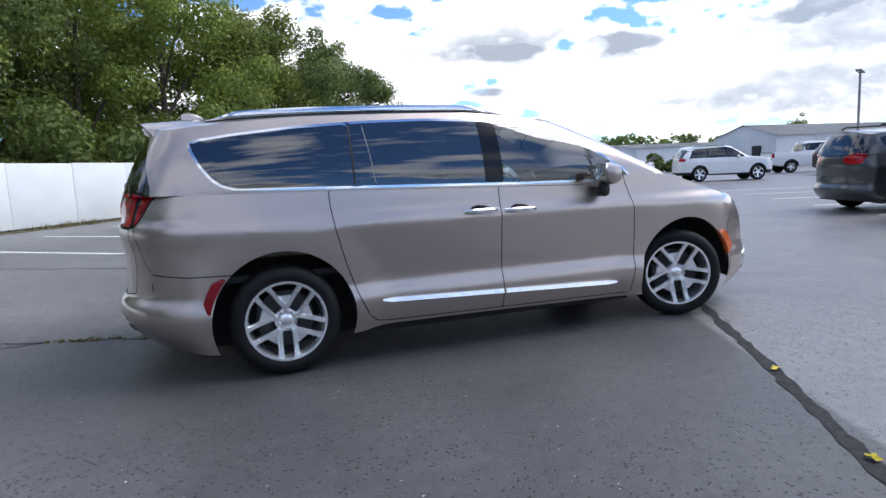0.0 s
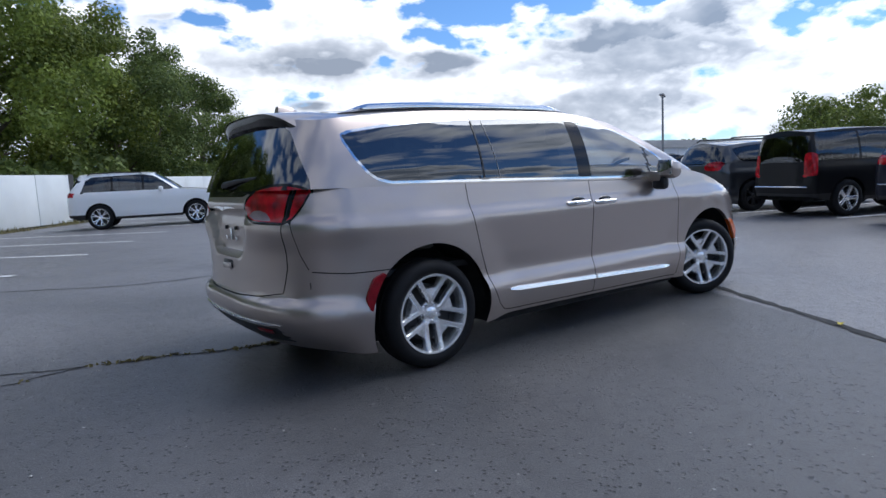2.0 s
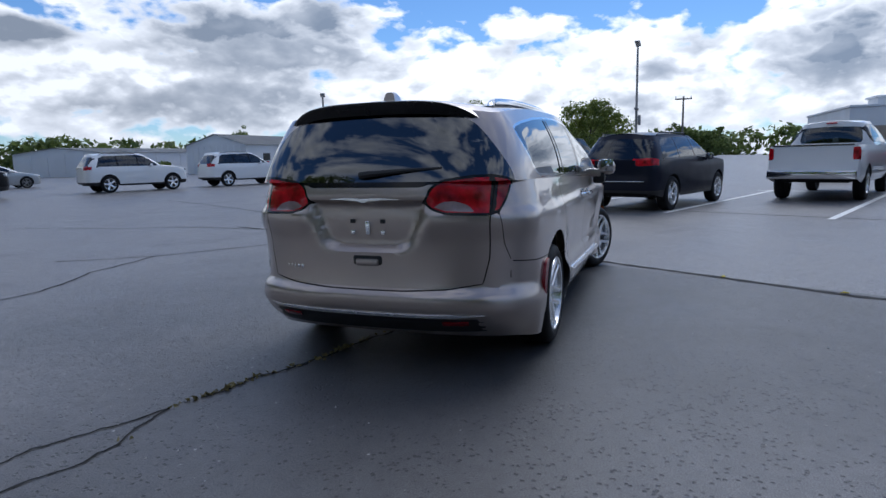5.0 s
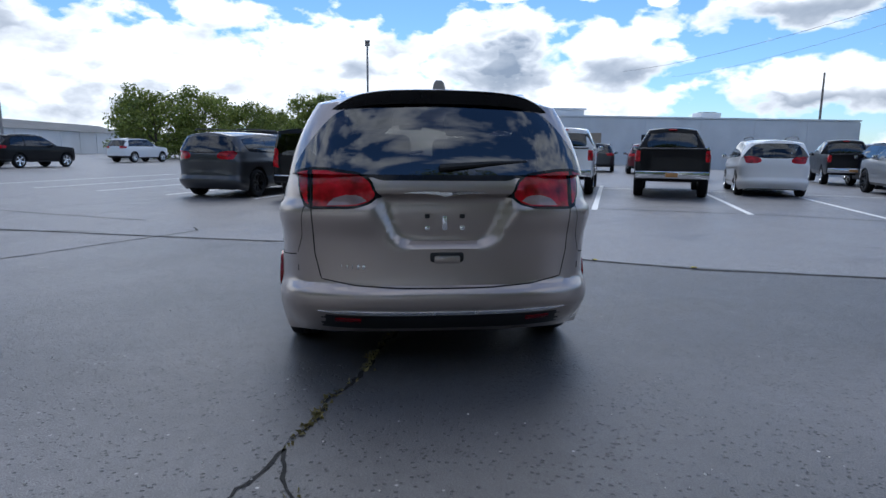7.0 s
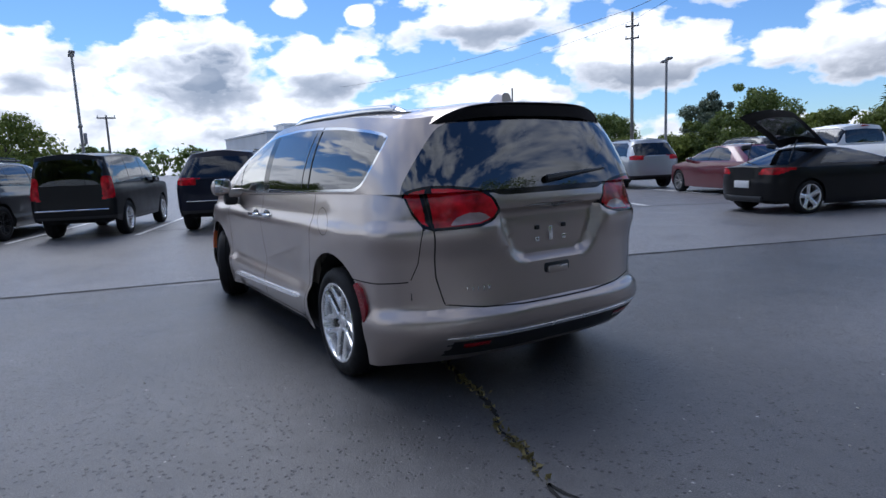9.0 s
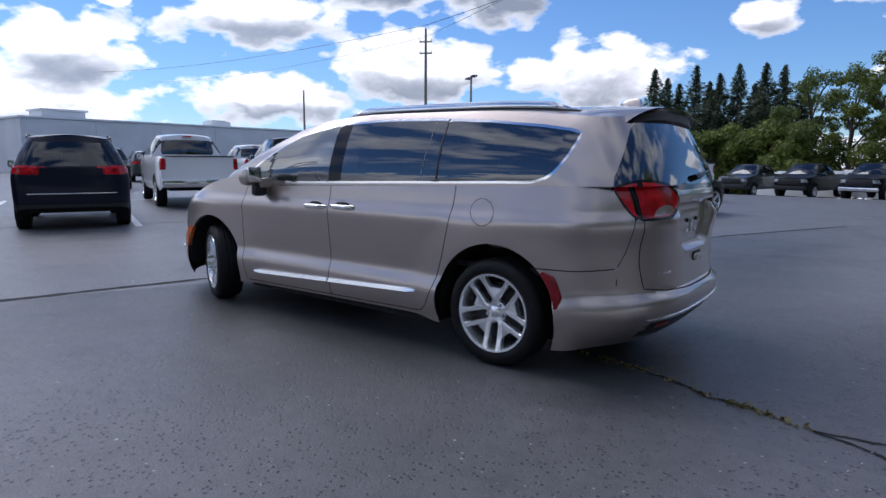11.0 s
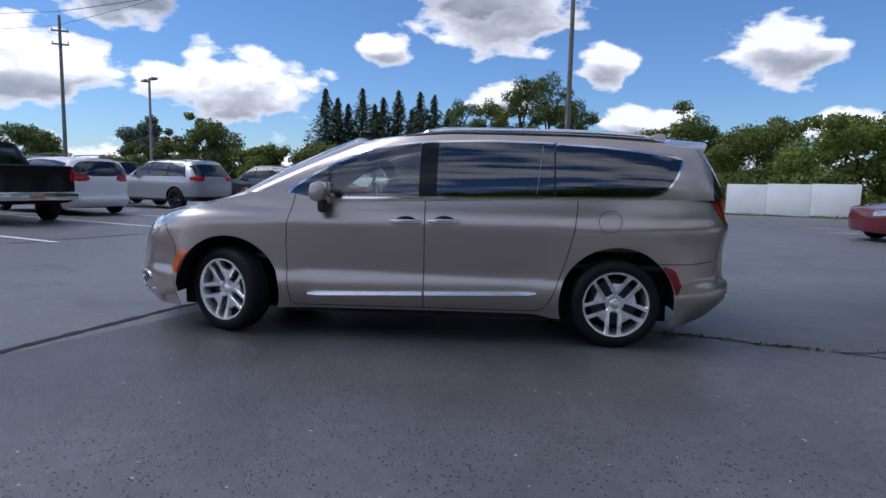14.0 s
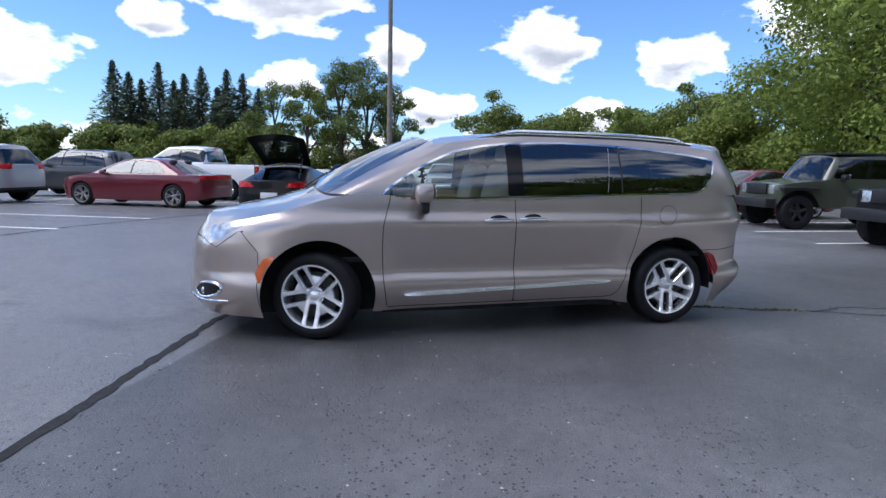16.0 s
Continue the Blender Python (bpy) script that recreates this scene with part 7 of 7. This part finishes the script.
# right-hand rows
big = stand(SUV, 12.05, -17.1, -22.5, M_SILVERP, "silver large SUV with dark glass and dark lower trim", wheel=W_DARK)
big.scale = (1.07, 1.03, 1.05)
stand(SEDAN, 6.0, -15.0, -25, M_REDP, "dark red sedan with a full-width tail light", "sedan", deck=-1.2)
stand(PICKUP, 5.2, -19.8, -22, M_WHITEP, "white pickup truck behind the red sedan", "pickup")
stand(SUV, 10.0, -22.0, -22, M_GREYP, "dark grey SUV in the next row")
stand(SUV, 17.5, -21.0, -22, M_NAVYP, "dark SUV in the next row")
for k, (x, y, mm) in enumerate(((-8.3, -34.0, M_SILVERP), (-5.4, -35.6, M_BLACKP), (-2.2, -37.2, M_BLACKP), (1.2, -38.6, M_BLACKP), (4.6, -40.0, M_GREYP))):
    stand(PICKUP, x, y, 74, mm, "dark pickup truck parked nose-out at the fence" if mm is not M_SILVERP else "grey pickup truck with a chrome grille, nose-out", "pickup", boxes=[("grille", (2.70, 2.79, -0.62, 0.62, 0.80, 1.12), M_TRIM), ("front_bumper", (2.66, 2.84, -0.92, 0.92, 0.52, 0.72), M_CHROME if k in (0, 2) else M_TRIM)])
stand(SEDAN, -12.0, -10.2, 0, M_REDP, "red hatchback parked at the fence", "hatchback", deck=-1.2)
stand(JEEP, -11.9, -7.2, -10, M_GREENP, "olive green off-roader with a black top")
stand(JEEP, -10.9, -2.8, -8, M_BLACKP, "black off-roader with a steel bumper")


def open_coupe(x, y, heading):
    car = stand(COUPE, x, y, heading, M_BLACKP, "black coupe with its rear hatch raised open", "coupe", deck=-0.9, plates=[("plate_card", -2.09, -0.2, 0.2, 0.52, 0.66, M_WPLATE, "white plate card")])
    b = bmesh.new()
    fr = []
    for k in range(13):
        t = k / 12
        row = []
        for j in range(9):
            f = -1 + j / 4
            w = 0.62 + 0.10 * t
            row.append(b.verts.new((-0.62 - 0.98 * t, w * f, 1.27 + 0.80 * t - 0.12 * t * t + 0.10 * (1 - f * f))))
        fr.append(row)
    grid_faces(b, fr)
    parts = split(b, lambda p: "hatch_glass" if -1.38 < p.x < -0.78 and abs(p.y) < 0.48 else "hatch")
    b.free()
    hm = None
    for n in ("hatch", "hatch_glass"):
        bmesh.ops.solidify(parts[n], geom=parts[n].faces[:], thickness=0.035)
        o = part(n, parts[n], M_BLACKP if n == "hatch" else M_DGLASS, hm or car)
        hm = hm or o
    for s in (-1, 1):
        part("gas_strut", tube(bmesh.new(), [(-1.5, s * 0.55, 0.95), (-1.35, s * 0.60, 1.44)], 0.012, 6), M_TRIM, car)
    part("boot_lining", newbox(-1.9, -0.95, -0.55, 0.55, 0.86, 0.90), M_DARKIN, car)
    part("rear_diffuser", newbox(-2.075, -1.95, -0.5, 0.5, 0.24, 0.36, 0.03), M_TRIM, car)


hx, hy, hh = 1.95, -10.15, -108.0
open_coupe(hx + 1.275 * math.cos(radians(hh)), hy + 1.275 * math.sin(radians(hh)), hh)

# ---------------------------------------------------------------- planting
TREE_ROW = [(-26, 2, 12, 4.6, M_LEAF_A), (-21, 9, 12.5, 4.4, M_LEAF_C), (-17, 15, 12.5, 4.4, M_LEAF_A), (-14, 20.5, 12.0, 4.2, M_LEAF_A), (-11, 25, 12.8, 4.2, M_LEAF_C), (-8, 29, 12.0, 4.2, M_LEAF_A), (-4.5, 33, 13, 4.4, M_LEAF_A),
            (-1, 37, 11.2, 4.2, M_LEAF_B), (2.5, 40.5, 12.4, 4.4, M_LEAF_C), (6.5, 45, 11.2, 4.4, M_LEAF_C), (10, 48, 10.5, 4.0, M_LEAF_C), (-24, 16, 13, 5, M_LEAF_C), (-16, 28, 13.5, 5, M_LEAF_C), (-9, 38, 13.5, 5, M_LEAF_C)]
for k, (x, y, h, s, leaf) in enumerate(TREE_ROW):
    tree(x, y, h, s, leaf, 100 + k, 34000, 0.108, low=0.05)
for k, (x, y, h, s) in enumerate(((22, 60, 6.5, 3), (28, 66, 6.0, 3), (36, 78, 7, 3.4))):
    tree(x, y, h, s, M_LEAF_E, 140 + k, 7000, 0.16, "mid-green tree in the distance", 0.12)
for k, (x, y, h, s) in enumerate(((60, 22, 6.8, 3.6), (66, 19, 7.0, 4.0), (70, 15, 6.2, 3.6), (76, 12, 5.6, 3.2), (54, 5.5, 6.0, 3.0), (88, 9, 6.0, 3.2))):
    tree(x, y, h, s, M_LEAF_E, 160 + k, 9000, 0.15, "rounded tree behind the parked cars", 0.10)
for k, (x, y, h, s) in enumerate(((90, 34, 8, 3.0), (120, -4, 6, 2.5), (118, -9, 5, 2.2), (96, 78, 7, 3))):
    tree(x, y, h, s, M_LEAF_C, 180 + k, 4000, 0.22, "far tree by the buildings", 0.15)
for k, (x, y, h, s, leaf) in enumerate(((52, -60, 8.5, 3.4, M_LEAF_C), (40, -62, 9.5, 2.8, M_LEAF_D), (33, -56, 6.5, 2.8, M_LEAF_C), (28, -54, 8.0, 3.4, M_LEAF_C), (46, -58, 4.6, 3.2, M_LEAF_B), (38, -56, 4.6, 3.2, M_LEAF_B), (22, -52, 5.5, 2.8, M_LEAF_E), (16, -52, 5.8, 3.2, M_LEAF_E), (10, -50, 5.4, 3.0, M_LEAF_E), (4.5, -50, 5.6, 3.0, M_LEAF_E))):
    tree(x, y, h, s, leaf, 200 + k, 15000, 0.16, "tree along the far side of the lot", 0.06)
for k in range(11):
    fir(16.6 - 1.22 * k - 0.2 * math.sin(k * 2.1), -55.5 + 0.5 * math.sin(k * 1.7), 11.0 + 1.0 * math.sin(k * 2.3 + 1), 300 + k, 9000)
for k, (x, y, h, s, leaf) in enumerate(((-2.8, -47, 11.2, 2.3, M_LEAF_C), (-4.8, -47.5, 11.8, 2.3, M_LEAF_C), (0.0, -48, 9.6, 2.0, M_LEAF_B), (2.4, -49, 9.8, 2.0, M_LEAF_C), (-7.2, -47, 9.4, 2.0, M_LEAF_C))):
    tree(x, y, h, s, leaf, 330 + k, 15000, 0.085, "slender open-crowned tree behind the fence", 0.10)
for k, (x, y, h, s, leaf) in enumerate(((-19, -38, 6.2, 3.2, M_LEAF_E), (-22, -33, 6.0, 3.2, M_LEAF_A), (-25, -30, 6.8, 3.2, M_LEAF_E), (-23, -26, 5.2, 2.6, M_LEAF_B), (-28, -24, 7.5, 3.6, M_LEAF_A), (-15, -44, 7.2, 3.4, M_LEAF_E), (-26, -20, 11.5, 4.6, M_LEAF_A), (-24, -15.5, 14.5, 5.2, M_LEAF_A), (-23.5, -9, 15, 5.2, M_LEAF_A), (-23.5, -3, 14, 5.0, M_LEAF_C), (-30, -12, 16, 5.6, M_LEAF_C), (-33, -20, 13, 5.2, M_LEAF_A))):
    tree(x, y, h, s, leaf, 360 + k, 24000, 0.115, "broad leafy tree over the fence", 0.05)
shrub_bank("shrubs_south", [(-10, -40), (-17, -35), (-21, -28), (-25, -20)], 2.8, 2.2, M_LEAF_E, 400, 26000, 0.12, "dense green bushes behind the fence and gate")
shrub_bank("shrubs_far", [(48, -58), (24, -54), (4, -51), (-8, -47)], 3.4, 2.4, M_LEAF_E, 401, 34000, 0.17, "low green bushes along the far edge")
shrub_bank("shrubs_north", [(-17, 10), (-9, 22), (-2, 31), (14, 48)], 3.2, 2.4, M_LEAF_C, 402, 30000, 0.18, "undergrowth behind the white fence")
shrub_bank("shrubs_hall", [(38, 44.5), (40.5, 44)], 1.7, 1.2, M_LEAF_C, 403, 2500, 0.2, "clipped hedge by the workshop hall")
shrub_bank("woods_far", [(160, 120), (190, 40), (180, -60), (120, -140), (20, -150), (-90, -120), (-120, -40), (-110, 60), (-60, 130), (60, 150), (160, 120)], 8.0, 9.0, M_LEAF_C, 404, 42000, 0.9, "line of far woods round the horizon")
b = thing("low_house", pose(-14, -66, -2.0, 0, 0, 12), "low tan-roofed building behind the trees", "building")
part("wall", newbox(-9, 9, -4, 4, 0, 4.2), M_TAN, b, sharp=None)
part("roof", newbox(-9.4, 9.4, -4.4, 4.4, 4.204, 4.9, 0.1), M_TAN, b, sharp=None)

# loose grit on the asphalt
rng = np.random.default_rng(77)
n = 2300
ang, rad = rng.uniform(0, 2 * math.pi, n), 9.0 * np.sqrt(rng.uniform(0.02, 1, n))
gx, gy, gs = rad * np.cos(ang) - 0.5, rad * np.sin(ang) + 0.4, 0.0022 + 0.0065 * rng.uniform(0, 1, n) ** 2.5
V, F = [], []
for x, y, r in zip(gx, gy, gs):
    k = len(V)
    j = rng.uniform(0.7, 1.3, 6)
    z = ground_z(x, y)
    V += [(x - r * j[0], y, z + r * 0.3), (x, y - r * j[1], z + r * 0.3), (x + r * j[2], y, z + r * 0.3), (x, y + r * j[3], z + r * 0.3), (x, y, z + r * j[4]), (x, y, z - r * 0.3)]
    F += [(k, k + 1, k + 4), (k + 1, k + 2, k + 4), (k + 2, k + 3, k + 4), (k + 3, k, k + 4), (k + 1, k, k + 5), (k + 2, k + 1, k + 5), (k + 3, k + 2, k + 5), (k, k + 3, k + 5)]
tagged(raw("grit", V, F, M_GRIT), "pale loose grit scattered on the asphalt", "grit", kind="stuff")
